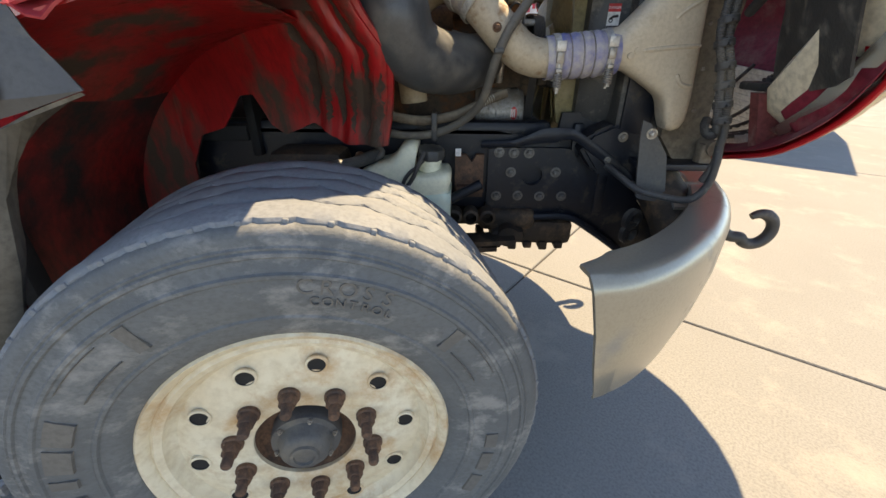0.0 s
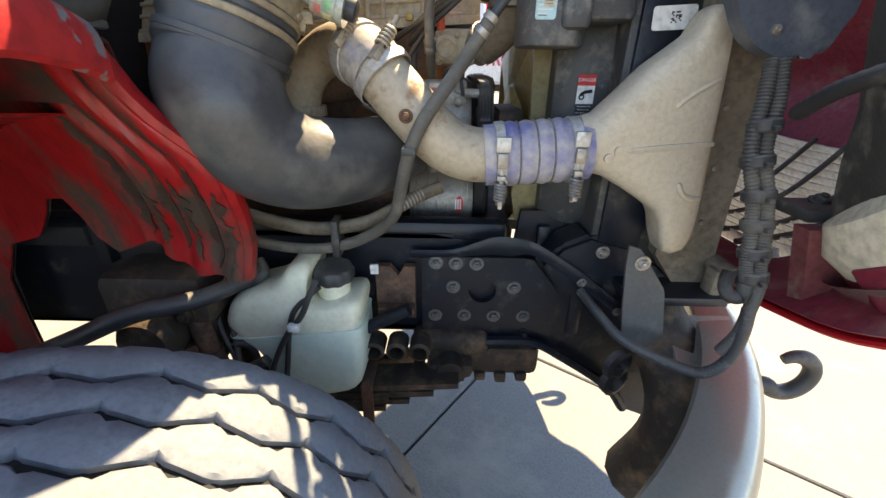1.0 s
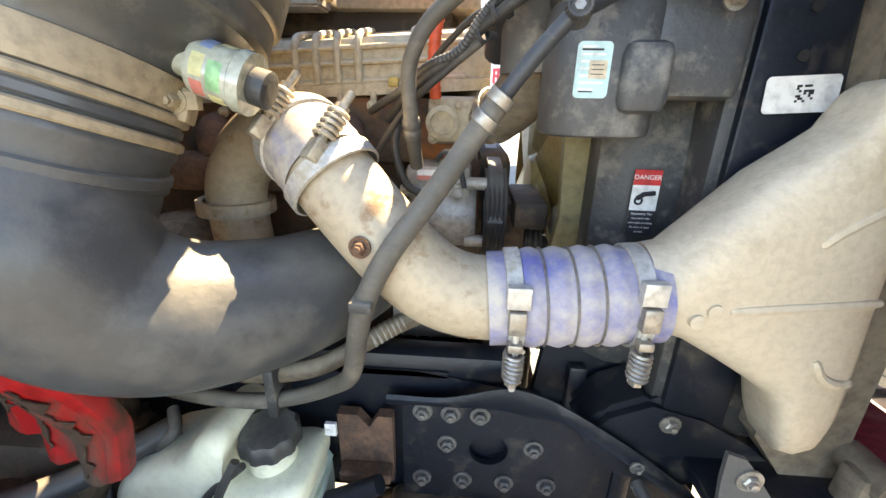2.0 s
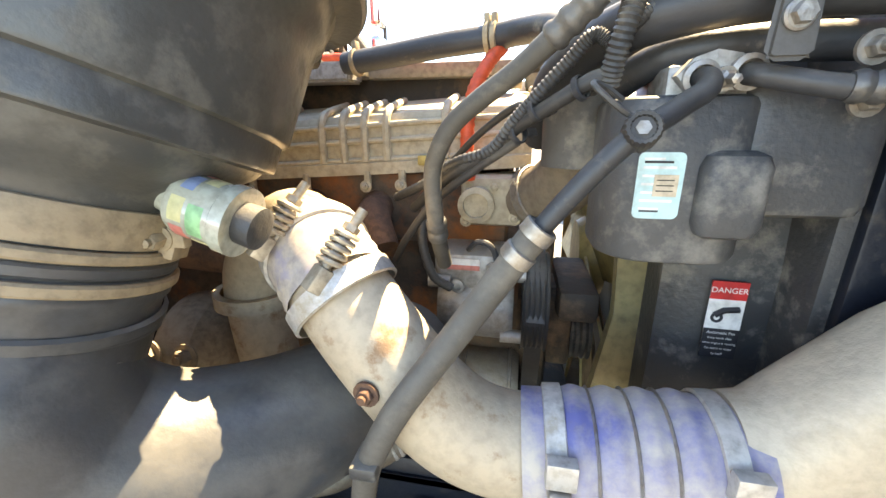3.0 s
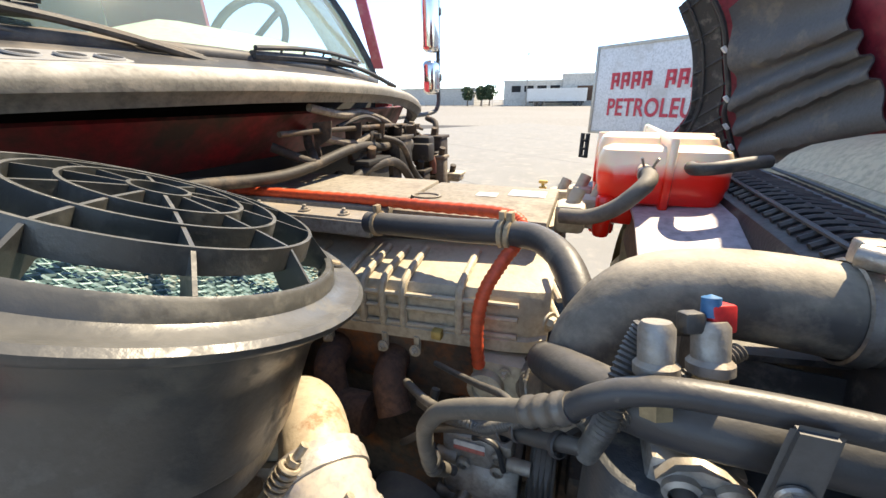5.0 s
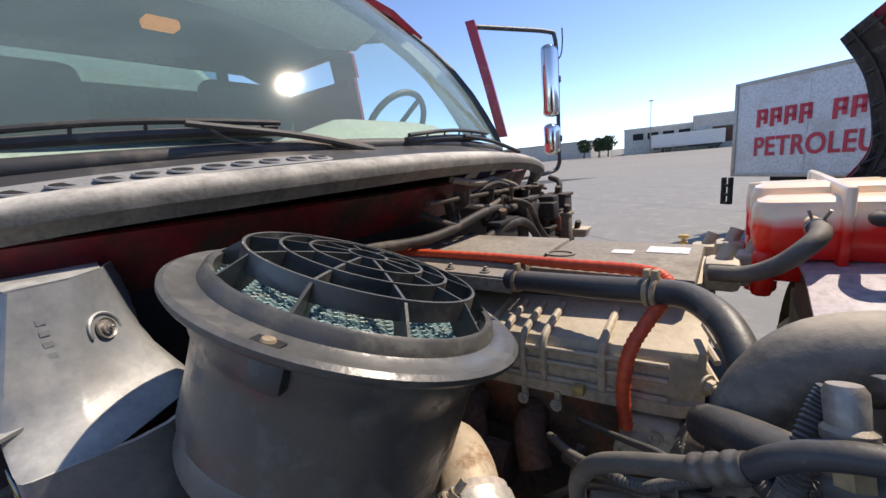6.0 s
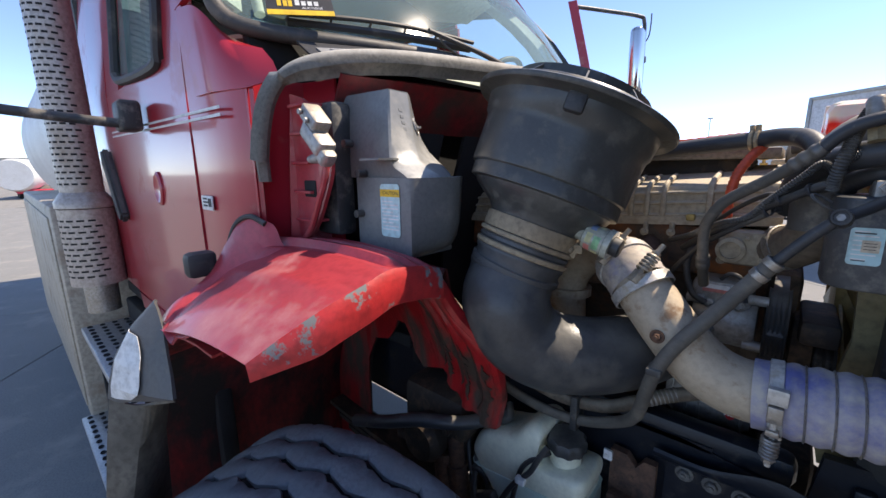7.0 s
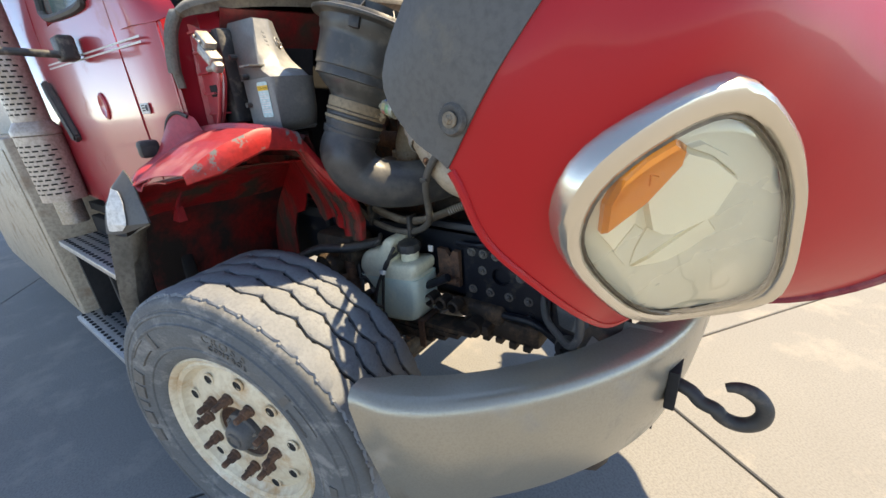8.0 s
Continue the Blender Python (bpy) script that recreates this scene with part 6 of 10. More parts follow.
    sm = spline([(0, y, z) for y, z in belt + belt[:1]], 4)[:-1]
    rings = []
    for p in sm + sm[:1]:
        rings.append([(0.553, p.y, p.z), (0.577, p.y, p.z)])
    sheet(bm, rings, 0.004)
    part("drive_belt", bm, M_rubber, truck, "black ribbed drive belt")
    bm = B()
    box(bm, (0.60, -0.30, 1.26), (0.66, -0.12, 1.31), 0.01)
    box(bm, (0.59, -0.26, 1.16), (0.63, -0.18, 1.30), 0.01)
    part("fan_clutch", bm, M_grease, truck, "greasy fan clutch housing")
    # breather housing, hose and orange looms on top
    bm = B()
    box(bm, (-0.2, -0.13, 1.575), (0.48, 0.05, 1.625), 0.008)
    part("breather_box", bm, M_grease, truck, "dark greasy breather box under the flat cover")
    bm = B()
    plate(bm, [(-0.2, 0.0), (0.262, 0.0), (0.262, 0.03), (-0.2, 0.03)], 0.055, Matrix.Translation((0, -0.222, 1.612)))
    bmesh.ops.bevel(bm, geom=bm.edges[:], offset=0.004, segments=2, affect="EDGES")
    for x in (0.02, 0.12, 0.2):
        bolt(bm, (x, -0.2, 1.642), (0, 0, 1), 0.007, 0.005)
    part("cover_bracket", bm, M_alu, truck, "dusty grey bracket along the flat cover")
    bm = B()
    sweep(bm, spline([(0.255, -0.215, 1.638), (0.33, -0.23, 1.644), (0.42, -0.25, 1.652), (0.485, -0.257, 1.657), (0.53, -0.275, 1.66), (0.565, -0.32, 1.652), (0.585, -0.365, 1.625), (0.59, -0.385, 1.58)], 7), 0.017, 16)
    bh = part("breather_hose", bm, M_hose, truck, "dusty black breather hose with clamps")
    for p, d in (((0.275, -0.218, 1.639), (1, -0.18, 0.06)), ((0.482, -0.257, 1.657), (1, -0.15, 0.06)), ((0.492, -0.259, 1.657), (1, -0.2, 0.05))):
        bm = B()
        turn(bm, [(0.0172, -0.004), (0.0205, -0.003), (0.0205, 0.003), (0.0172, 0.004)], axis_frame(p, d), 24)
        box(bm, (-0.006, 0.016, -0.004), (0.006, 0.03, 0.004), 0.001, axis_frame(p, d))
        part("clamp", bm, M_band, bh)
    bm = B()
    pts = spline([(-0.1, -0.15, 1.655), (0.1, -0.148, 1.656), (0.22, -0.15, 1.657), (0.35, -0.175, 1.662), (0.46, -0.2, 1.668), (0.498, -0.222, 1.664), (0.502, -0.25, 1.648), (0.487, -0.28, 1.625), (0.468, -0.298, 1.585), (0.461, -0.302, 1.53), (0.464, -0.298, 1.47)], 12)
    sweep(bm, pts, [0.0085 + 0.0013 * (i % 2) for i in range(len(pts))], 12)
    part("orange_loom", bm, M_orange, truck, "bright orange ribbed cable loom")
    bm = B()
    box(bm, (-0.2, -0.163, 1.624), (0.262, 0.1, 1.648), 0.004)
    box(bm, (0.268, -0.157, 1.622), (0.53, 0.09, 1.646), 0.004)
    turn(bm, [(0.03, 0.0), (0.031, 0.003), (0.025, 0.003), (0.024, 0.0)], pose(0.29, -0.05, 1.646) @ Matrix.Diagonal((1.0, 0.7, 1, 1)), 28)
    ecu = part("coil_cover", bm, M_flatcover, truck, "flat dusty cover with labels on the engine")
    bm = B()
    box(bm, (0.44, 0.0, 1.6465), (0.51, 0.05, 1.6475), 0)
    box(bm, (0.38, -0.02, 1.6465), (0.42, 0.01, 1.6475), 0)
    part("paper_label", bm, M_label_white, ecu, smooth=False)
    bm = B()
    turn(bm, [(0.0001, 0), (0.014, 0), (0.014, 0.012), (0.006, 0.014), (0.006, 0.03), (0.0001, 0.03)], pose(0.481, 0.262, 1.605) @ Matrix.Diagonal((0.7, 0.7, 0.7, 1)), 20)
    box(bm, (0.47, 0.256, 1.622), (0.492, 0.268, 1.63), 0.003)
    part("filler_cap", bm, M_yellowtag, ecu, "small dull yellow dipstick handle")
    for k, (p, s) in enumerate((((0.56, -0.05, 1.63), (0.05, 0.06, 0.05)), ((0.6, 0.03, 1.62), (0.06, 0.05, 0.06)), ((0.57, 0.12, 1.62), (0.05, 0.05, 0.06)), ((0.53, 0.2, 1.6), (0.06, 0.05, 0.05)))):
        bm = B()
        box(bm, Vector(p) - Vector(s) / 2, Vector(p) + Vector(s) / 2, 0.01)
        rod(bm, Vector(p) + Vector((0, 0, s[2] / 2 - 0.005)), Vector(p) + Vector((0.01, 0.01, s[2] / 2 + 0.02)), 0.012, 12)
        part("valve_block", bm, M_cover, truck, "small dusty alloy valve block")


M_flatcover = mat("dusty_flat_cover", (0.3, 0.265, 0.21), (0.24, 0.21, 0.165), 7, 90, 0.72, bump=0.2, dirt=(0.16, 0.13, 0.1), amount=0.35, dirt_scale=9)
M_turbo = mat("rusty_casting", (0.36, 0.29, 0.21), (0.26, 0.19, 0.13), 10, 80, 0.75, 0.1, 0.4, dirt=(0.42, 0.35, 0.26), amount=0.4, dirt_scale=12)
M_yellowtag = mat("yellowed_tag", (0.6, 0.42, 0.12), None, 20, 80, 0.6)
engine()

# ---------------------------------------------------------------- hoses and looms
def hose(name, pts, r, material, label, n=7, seg=14, ribs=0.0, parent=None):
    sp = spline(pts, n)
    bm = B()
    sweep(bm, sp, [r + ribs * (i % 2) for i in range(len(sp))], seg)
    return part(name, bm, material, parent or truck, label)


ach = hose("refrigerant_hose", [(0.448, -0.40, 1.38), (0.447, -0.44, 1.434), (0.446, -0.455, 1.493), (0.456, -0.464, 1.523), (0.472, -0.47, 1.546), (0.498, -0.48, 1.566), (0.527, -0.492, 1.585), (0.557, -0.51, 1.608)], 0.0092, M_hose_grey, "dusty grey refrigerant hose", seg=18)
bm = B()
pts = spline([(0.552, -0.507, 1.604), (0.567, -0.515, 1.617), (0.583, -0.522, 1.631)], 9)
sweep(bm, pts, [0.0118 if i % 6 in (1, 2, 3) else 0.0103 for i in range(len(pts))], 18)
part("crimp", bm, M_crimp, ach)
bm = B()
sweep(bm, spline([(0.447, -0.432, 1.42), (0.4465, -0.442, 1.445)], 8), [0.0118 if i % 4 else 0.0105 for i in range(9)], 18)
part("ferrule", bm, M_crimp, ach)
hose("refrigerant_pipe", [(0.581, -0.5215, 1.629), (0.597, -0.526, 1.647), (0.618, -0.529, 1.66), (0.65, -0.53, 1.666), (0.72, -0.53, 1.666), (0.82, -0.53, 1.66), (0.93, -0.53, 1.655)], 0.0088, M_hose, "grey metal refrigerant pipe", seg=18)
hose("coolant_pipe", [(0.555, -0.34, 1.53), (0.56, -0.40, 1.575), (0.585, -0.455, 1.605), (0.64, -0.5, 1.622), (0.735, -0.51, 1.63), (0.93, -0.51, 1.625)], 0.0195, M_hose, "dark coolant pipe with worn tape")
hose("heater_pipe", [(0.60, -0.36, 1.53), (0.615, -0.42, 1.57), (0.64, -0.465, 1.592), (0.69, -0.48, 1.60), (0.8, -0.48, 1.60)], 0.014, M_hose, "dark heater pipe")
uh = hose("upper_radiator_hose", [(0.595, -0.395, 1.50), (0.595, -0.395, 1.57), (0.605, -0.388, 1.612), (0.64, -0.378, 1.65), (0.70, -0.378, 1.664), (0.78, -0.38, 1.662), (0.86, -0.38, 1.655)], 0.039, M_hose_tan, "fat dusty upper radiator hose", seg=24)
bm = B()
turn(bm, [(0.0405, -0.008), (0.043, -0.007), (0.043, 0.007), (0.0405, 0.008)], axis_frame((0.782, -0.38, 1.662), (1, 0, 0)), 32)
box(bm, (-0.01, 0.04, -0.01), (0.01, 0.06, 0.01), 0.003, axis_frame((0.782, -0.38, 1.662), (1, 0, 0)))
rod(bm, (0.77, -0.39, 1.713), (0.80, -0.42, 1.713), 0.009, 10)
part("worm_clamp", bm, M_steel, uh, "steel worm clamp")
loom = hose("wiring_loom", [(0.598, -0.50, 1.571), (0.600, -0.508, 1.59), (0.604, -0.515, 1.613), (0.608, -0.511, 1.63), (0.612, -0.50, 1.647), (0.618, -0.49, 1.665), (0.624, -0.485, 1.68)], 0.0072, M_plastic, "black corrugated wiring loom", ribs=0.0016, n=11)
hose("wiring_loom", [(0.604, -0.513, 1.608), (0.621, -0.506, 1.623), (0.647, -0.492, 1.644), (0.666, -0.482, 1.656), (0.685, -0.47, 1.664)], 0.005, M_plastic, "black corrugated wiring loom", ribs=0.0012, n=16)
hose("wiring_loom", [(0.598, -0.501, 1.576), (0.599, -0.502, 1.592), (0.594, -0.502, 1.602), (0.583, -0.50, 1.607), (0.567, -0.49, 1.59), (0.545, -0.48, 1.567), (0.526, -0.47, 1.546), (0.504, -0.452, 1.519), (0.465, -0.43, 1.504), (0.42, -0.39, 1.475), (0.37, -0.34, 1.45)], 0.005, M_plastic, "black corrugated wiring loom", ribs=0.0011, n=16)
hose("taped_wire", [(0.598, -0.501, 1.577), (0.587, -0.50, 1.576), (0.565, -0.49, 1.563), (0.545, -0.478, 1.551), (0.528, -0.465, 1.54), (0.50, -0.445, 1.515), (0.455, -0.42, 1.488), (0.40, -0.36, 1.44)], 0.0066, M_rubber, "black wire wound in tape", n=8)
hose("battery_cable", [(0.53, -0.463, 1.528), (0.49, -0.44, 1.50), (0.44, -0.415, 1.46), (0.40, -0.395, 1.41), (0.375, -0.37, 1.37)], 0.0048, M_rubber, "thin black cable", n=6)
hose("battery_cable", [(0.555, -0.482, 1.552), (0.53, -0.45, 1.56), (0.49, -0.41, 1.535), (0.45, -0.36, 1.50), (0.40, -0.30, 1.46)], 0.004, M_plastic, "thin black cable", n=6)
hose("wiring_loom", [(0.415, -0.34, 1.45), (0.41, -0.36, 1.40), (0.425, -0.365, 1.35), (0.45, -0.36, 1.33)], 0.006, M_plastic, "black thin loom", ribs=0.0008, n=10)
for p in ((0.530, -0.464, 1.535), (0.545, -0.478, 1.555), (0.578, -0.497, 1.570)):
    bm = B()
    turn(bm, [(0.009, -0.003), (0.0105, -0.002), (0.0105, 0.002), (0.009, 0.003)], axis_frame(p, (0.7, -0.6, 0.4)), 16)
    box(bm, (0.01, -0.004, -0.004), (0.024, 0.004, 0.004), 0.001, axis_frame(p, (0.7, -0.6, 0.4)))
    part("cable_tie", bm, M_hose, loom)
M_brass = mat("dusty_brass", (0.42, 0.34, 0.2), (0.34, 0.27, 0.16), 20, 120, 0.5, 0.5)
M_bluecap = mat("blue_cap", (0.05, 0.2, 0.42), None, 20, 80, 0.5)
for x, y, plug in ((0.632, -0.518, False), (0.664, -0.505, True)):
    f = axis_frame((x, y, 1.636), (-0.12, 0.28, 1))
    bm = B()
    turn(bm, [(0.0001, 0.0), (0.0105, 0.0), (0.0105, 0.03)], f, 6)
    sw_ = part("pressure_switch", bm, M_brass, truck, "grey pressure switch on a brass hexagon")
    bm = B()
    turn(bm, [(0.009, 0.024), (0.0135, 0.027), (0.0135, 0.033), (0.0108, 0.036), (0.0108, 0.056), (0.0085, 0.06), (0.0001, 0.06)], f, 24)
    part("switch_body", bm, M_alu, sw_)
    if plug:
        bm = B()
        box(bm, (-0.013, -0.006, 0.052), (0.003, 0.006, 0.07), 0.002, f)
        part("connector", bm, M_label_red, sw_, "red plug")
        bm = B()
        turn(bm, [(0.0001, 0.062), (0.006, 0.062), (0.0055, 0.074), (0.0001, 0.076)], f, 16)
        part("connector_cap", bm, M_bluecap, sw_, "blue plug cap")
        bm = B()
        box(bm, (0.006, -0.006, 0.052), (0.02, 0.006, 0.066), 0.003, f)
        part("tie_clip", bm, M_plastic, sw_)
lt = hose("transmission_hose", [(0.552, -0.562, 1.470), (0.54, -0.561, 1.453), (0.49, -0.572, 1.38), (0.445, -0.596, 1.318), (0.42, -0.60, 1.265), (0.405, -0.585, 1.21), (0.385, -0.555, 1.14), (0.345, -0.52, 1.09), (0.28, -0.503, 1.052), (0.206, -0.5, 1.036), (0.12, -0.5, 1.041), (0.034, -0.497, 1.062), (-0.026, -0.493, 1.1), (-0.1, -0.49, 1.15), (-0.19, -0.485, 1.22)],
          0.0118, M_hose_grey, "long dusty grey hose clipped across the bay")
bm = B()
for u in (0.0, 0.45):
    p = Vector((0.549, -0.562, 1.466)) + Vector((-0.03, 0.0, -0.042)) * u
    turn(bm, [(0.012, -0.006), (0.0135, -0.005), (0.0135, 0.005), (0.012, 0.006)], axis_frame(p, (-0.6, 0.06, -0.8)), 20)
part("ferrule", bm, M_steel, lt)
hose("tube", [(0.606, -0.567, 1.535), (0.585, -0.564, 1.512), (0.565, -0.562, 1.487), (0.545, -0.561, 1.46)], 0.0078, M_hose, "dark metal tube", parent=lt, seg=16)
hose("transmission_hose", [(0.47, -0.40, 1.15), (0.41, -0.425, 1.13), (0.35, -0.46, 1.105), (0.3, -0.485, 1.09), (0.214, -0.489, 1.078), (0.128, -0.489, 1.089), (0.053, -0.488, 1.111), (0.003, -0.487, 1.138), (-0.07, -0.486, 1.185), (-0.12, -0.486, 1.226), (-0.2, -0.484, 1.285)], 0.0145, M_hose_brown, "brown dusty hose with a crimped end")
bm = B()
pts = spline([(0.43, -0.415, 1.138), (0.405, -0.427, 1.128), (0.38, -0.442, 1.117)], 7)
sweep(bm, pts, [0.0155 if i % 2 else 0.0138 for i in range(len(pts))], 14)
part("crimp", bm, M_alu, lt)
for x, z in ((0.25, 1.022), (0.05, 1.043)):
    bm = B()
    box(bm, (x - 0.008, -0.517, z), (x + 0.008, -0.468, z + 0.082), 0.003)
    part("hose_clip", bm, M_plastic, lt)
bm = B()
box(bm, (0.408, -0.618, 1.262), (0.432, -0.585, 1.275), 0.003)
part("tie_mount", bm, M_plastic, lt)
hose("air_line", [(0.78, -0.52, 0.955), (0.80, -0.585, 0.94), (0.83, -0.64, 0.92), (0.88, -0.69, 0.915), (0.925, -0.735, 0.925), (0.95, -0.75, 0.965), (0.952, -0.755, 1.02), (0.945, -0.757, 1.07)], 0.0092, M_hose, "ribbed black hose looping to the hood", ribs=0.0009, n=20)
for pts, r in (([(0.12, -0.575, 0.72), (0.09, -0.60, 0.745), (0.05, -0.60, 0.77), (0.03, -0.59, 0.79), (0.02, -0.57, 0.83), (0.0, -0.54, 0.88)], 0.006), ([(0.10, -0.59, 0.70), (0.06, -0.60, 0.715), (0.03, -0.595, 0.75), (0.015, -0.58, 0.80), (-0.02, -0.55, 0.87), (-0.04, -0.5, 0.94)], 0.0055),
               ([(0.0, -0.52, 0.90), (0.06, -0.53, 0.96), (0.09, -0.52, 0.985), (0.07, -0.49, 1.0)], 0.009), ([(-0.02, -0.56, 0.80), (0.03, -0.57, 0.83), (0.05, -0.56, 0.80), (0.06, -0.56, 0.74), (0.10, -0.55, 0.70)], 0.008)):
    hose("pump_cable", pts, r, M_rubber, "grimy black cable behind the washer bottle", n=6)
bm = B()
turn(bm, [(0.0001, 0), (0.016, 0), (0.016, 0.02), (0.012, 0.026), (0.012, 0.05), (0.0001, 0.05)], axis_frame((0.02, -0.52, 0.975), (0.2, -1, 0.1)), 8)
part("pipe_union", bm, M_rust, truck, "rusty pipe union")
hose("air_line", [(-0.35, -0.68, 0.86), (-0.2, -0.69, 0.93), (-0.09, -0.67, 0.975), (0.0, -0.60, 0.97), (0.08, -0.5, 0.98)], 0.018, M_hose, "dusty brake hose behind the wheel")

# ---------------------------------------------------------------- coolant tank across the far side
def level_material():
    """Milky plastic with red coolant standing in it up to a wavy level."""
    m = mat("coolant_tank_plastic", (0.95, 0.79, 0.6), (0.94, 0.7, 0.5), 7, 70, 0.32, bump=0.02, grain=0.0, coat=0.3)
    n, l = m.node_tree.nodes, m.node_tree.links
    p = n["Principled BSDF"]
    was = p.inputs["Base Color"].links[0].from_socket
    tc, sep, nz = n.new("ShaderNodeTexCoord"), n.new("ShaderNodeSeparateXYZ"), n.new("ShaderNodeTexNoise")
    l.new(tc.outputs["Object"], sep.inputs[0])
    l.new(tc.outputs["Object"], nz.inputs["Vector"])
    nz.inputs["Scale"].default_value = 14.0
    add = n.new("ShaderNodeMath")
    add.operation = "MULTIPLY_ADD"
    add.inputs[1].default_value = 0.05
    l.new(nz.outputs["Fac"], add.inputs[0])
    l.new(sep.outputs[2], add.inputs[2])
    rng = n.new("ShaderNodeMapRange")
    rng.inputs[1].default_value, rng.inputs[2].default_value = 1.722, 1.742
    l.new(add.outputs[0], rng.inputs[0])
    x = n.new("ShaderNodeMix")
    x.data_type = "RGBA"
    x.inputs[6].default_value = (0.93, 0.018, 0.008, 1)
    l.new(rng.outputs[0], x.inputs[0])
    l.new(was, x.inputs[7])
    l.new(x.outputs[2], p.inputs["Base Color"])
    return m


M_coolant = level_material()
M_archwhite = mat("pale_shroud", (0.56, 0.5, 0.52), (0.48, 0.42, 0.44), 6, 80, 0.5, bump=0.05)
M_card = mat("brown_board", (0.22, 0.11, 0.05), (0.17, 0.085, 0.04), 8, 90, 0.8)


def coolant_tank():
    bm = B()
    prism(bm, (0.60, -0.005, 1.642), (0.80, 0.35, 1.735), 0.03, 0.022)
    t = part("coolant_tank", bm, M_coolant, truck, "translucent coolant tank, red below its level and milky above")
    for k, (y, hh) in enumerate(((-0.004, 1.744), (0.085, 1.758), (0.172, 1.752), (0.26, 1.742))):
        bm = B()
        prism(bm, (0.597, y, 1.66), (0.803, y + 0.084, hh), 0.026, 0.02)
        part("tank_lobe", bm, M_coolant, t, "milky moulded lobe of the tank")
    bm = B()
    box(bm, (0.70, -0.014, 1.63), (0.714, 0.355, 1.762), 0.005)
    box(bm, (0.594, 0.165, 1.65), (0.806, 0.175, 1.756), 0.004)
    part("seam", bm, M_coolant, t, "moulded seam round the tank")
    for lo, hi in (((0.60, -0.012, 1.58), (0.63, 0.03, 1.66)), ((0.60, 0.27, 1.50), (0.66, 0.33, 1.66)), ((0.61, 0.02, 1.60), (0.70, 0.12, 1.65))):
        bm = B()
        box(bm, lo, hi, 0.01)
        part("leg", bm, M_coolant, t)
    bm = B()
    rod(bm, (0.668, -0.005, 1.708), (0.668, -0.06, 1.708), 0.011, 14)
    rod(bm, (0.735, -0.005, 1.716), (0.735, -0.035, 1.717), 0.009, 14)
    part("nipple", bm, M_coolant, t)
    bm = B()
    sweep(bm, spline([(0.668, -0.035, 1.708), (0.668, -0.085, 1.708), (0.655, -0.115, 1.697), (0.625, -0.12, 1.668), (0.59, -0.11, 1.648), (0.545, -0.1, 1.643)], 6), 0.0125, 14)
    vh = part("vent_hose", bm, M_hose_grey, t, "dusty grey vent hose")
    bm = B()
    turn(bm, [(0.0128, -0.004), (0.0145, -0.003), (0.0145, 0.003), (0.0128, 0.004)], axis_frame((0.668, -0.055, 1.708), (0, -1, 0)), 20)
    for sx in (-0.006, 0.006):
        rod(bm, (0.668 + sx, -0.055, 1.72), (0.668 + sx * 2, -0.062, 1.735), 0.002, 6)
    part("spring_clip", bm, M_steel, vh)
    bm = B()
    sweep(bm, spline([(0.735, -0.015, 1.717), (0.735, -0.04, 1.718), (0.755, -0.055, 1.722), (0.80, -0.045, 1.73), (0.83, -0.03, 1.732)], 5), 0.01, 12)
    part("overflow_hose", bm, M_rubber, t)
    return t


coolant_tank()
for m_ in (M_coolant,):
    m_.node_tree.nodes["Principled BSDF"].inputs["Subsurface Weight"].default_value = 0.35
    m_.node_tree.nodes["Principled BSDF"].inputs["Subsurface Radius"].default_value = (0.03, 0.008, 0.005)
bm = B()
sheet(bm, [[(0.66, y, z), (0.80, y, z + 0.012)] for y, z in ((-0.22, 1.575), (-0.16, 1.61), (-0.06, 1.638), (0.05, 1.64), (0.2, 1.638))], 0.008)
part("shroud_arch", bm, M_archwhite, truck, "pale shroud arch under the coolant tank")
bm = B()
sheet(bm, [[(0.668, y, 1.56), (0.672, y, z - 0.006)] for y, z in ((-0.20, 1.585), (-0.14, 1.618), (-0.04, 1.634), (0.06, 1.636))], 0.006)
part("cardboard_baffle", bm, M_card, truck, "brown board inside the shroud arch", smooth=False)
# condenser top grid
for k in range(26):
    bm = B()
    y = -0.44 + k * 0.026
    sweep(bm, spline([(0.815, y, 1.668), (0.85, y + 0.004, 1.682), (0.90, y, 1.682), (0.955, y, 1.668)], 3), 0.0045, 6)
    part("guard_wire", bm, M_plastic, rad)
for x in (0.83, 0.87, 0.91, 0.945):
    bm = B()
    rod(bm, (x, -0.45, 1.682), (x, 0.26, 1.682), 0.0035, 6)
    part("guard_rod", bm, M_plastic_worn, rad)

# cream moulded dam between the condenser and the hood
bm = B()
rows = []
for k in range(13):
    y = -0.62 + 0.98 * k / 12
    fall = max(0.0, (y - 0.12) / 0.24) ** 2 * 0.03
    rows.append([(0.962, y, 1.60), (0.964, y, 1.682 - fall * 0.3), (0.975, y, 1.692 - fall * 0.4), (0.985, y, 1.690 - fall * 0.5), (1.005, y, 1.722 - fall * 0.7), (1.04, y, 1.752 - fall), (1.09, y, 1.764 - fall)])
sheet(bm, rows, 0.004)
part("air_dam", bm, M_dam, truck, "cream moulded air dam ahead of the condenser")


# ---------------------------------------------------------------- fender left on the cab, and its liner
def liner_edge(z):
    """How far forward the liner's inner wall reaches at a height."""
    s = min(1.0, max(0.0, (1.365 - z) / 0.33))
    return 0.092 + 0.06 * min(1.0, s / 0.3) ** 1.2 * (1.0 if s < 0.3 else 1.0 - 0.6 * ((s - 0.3) / 0.7) ** 1.5)


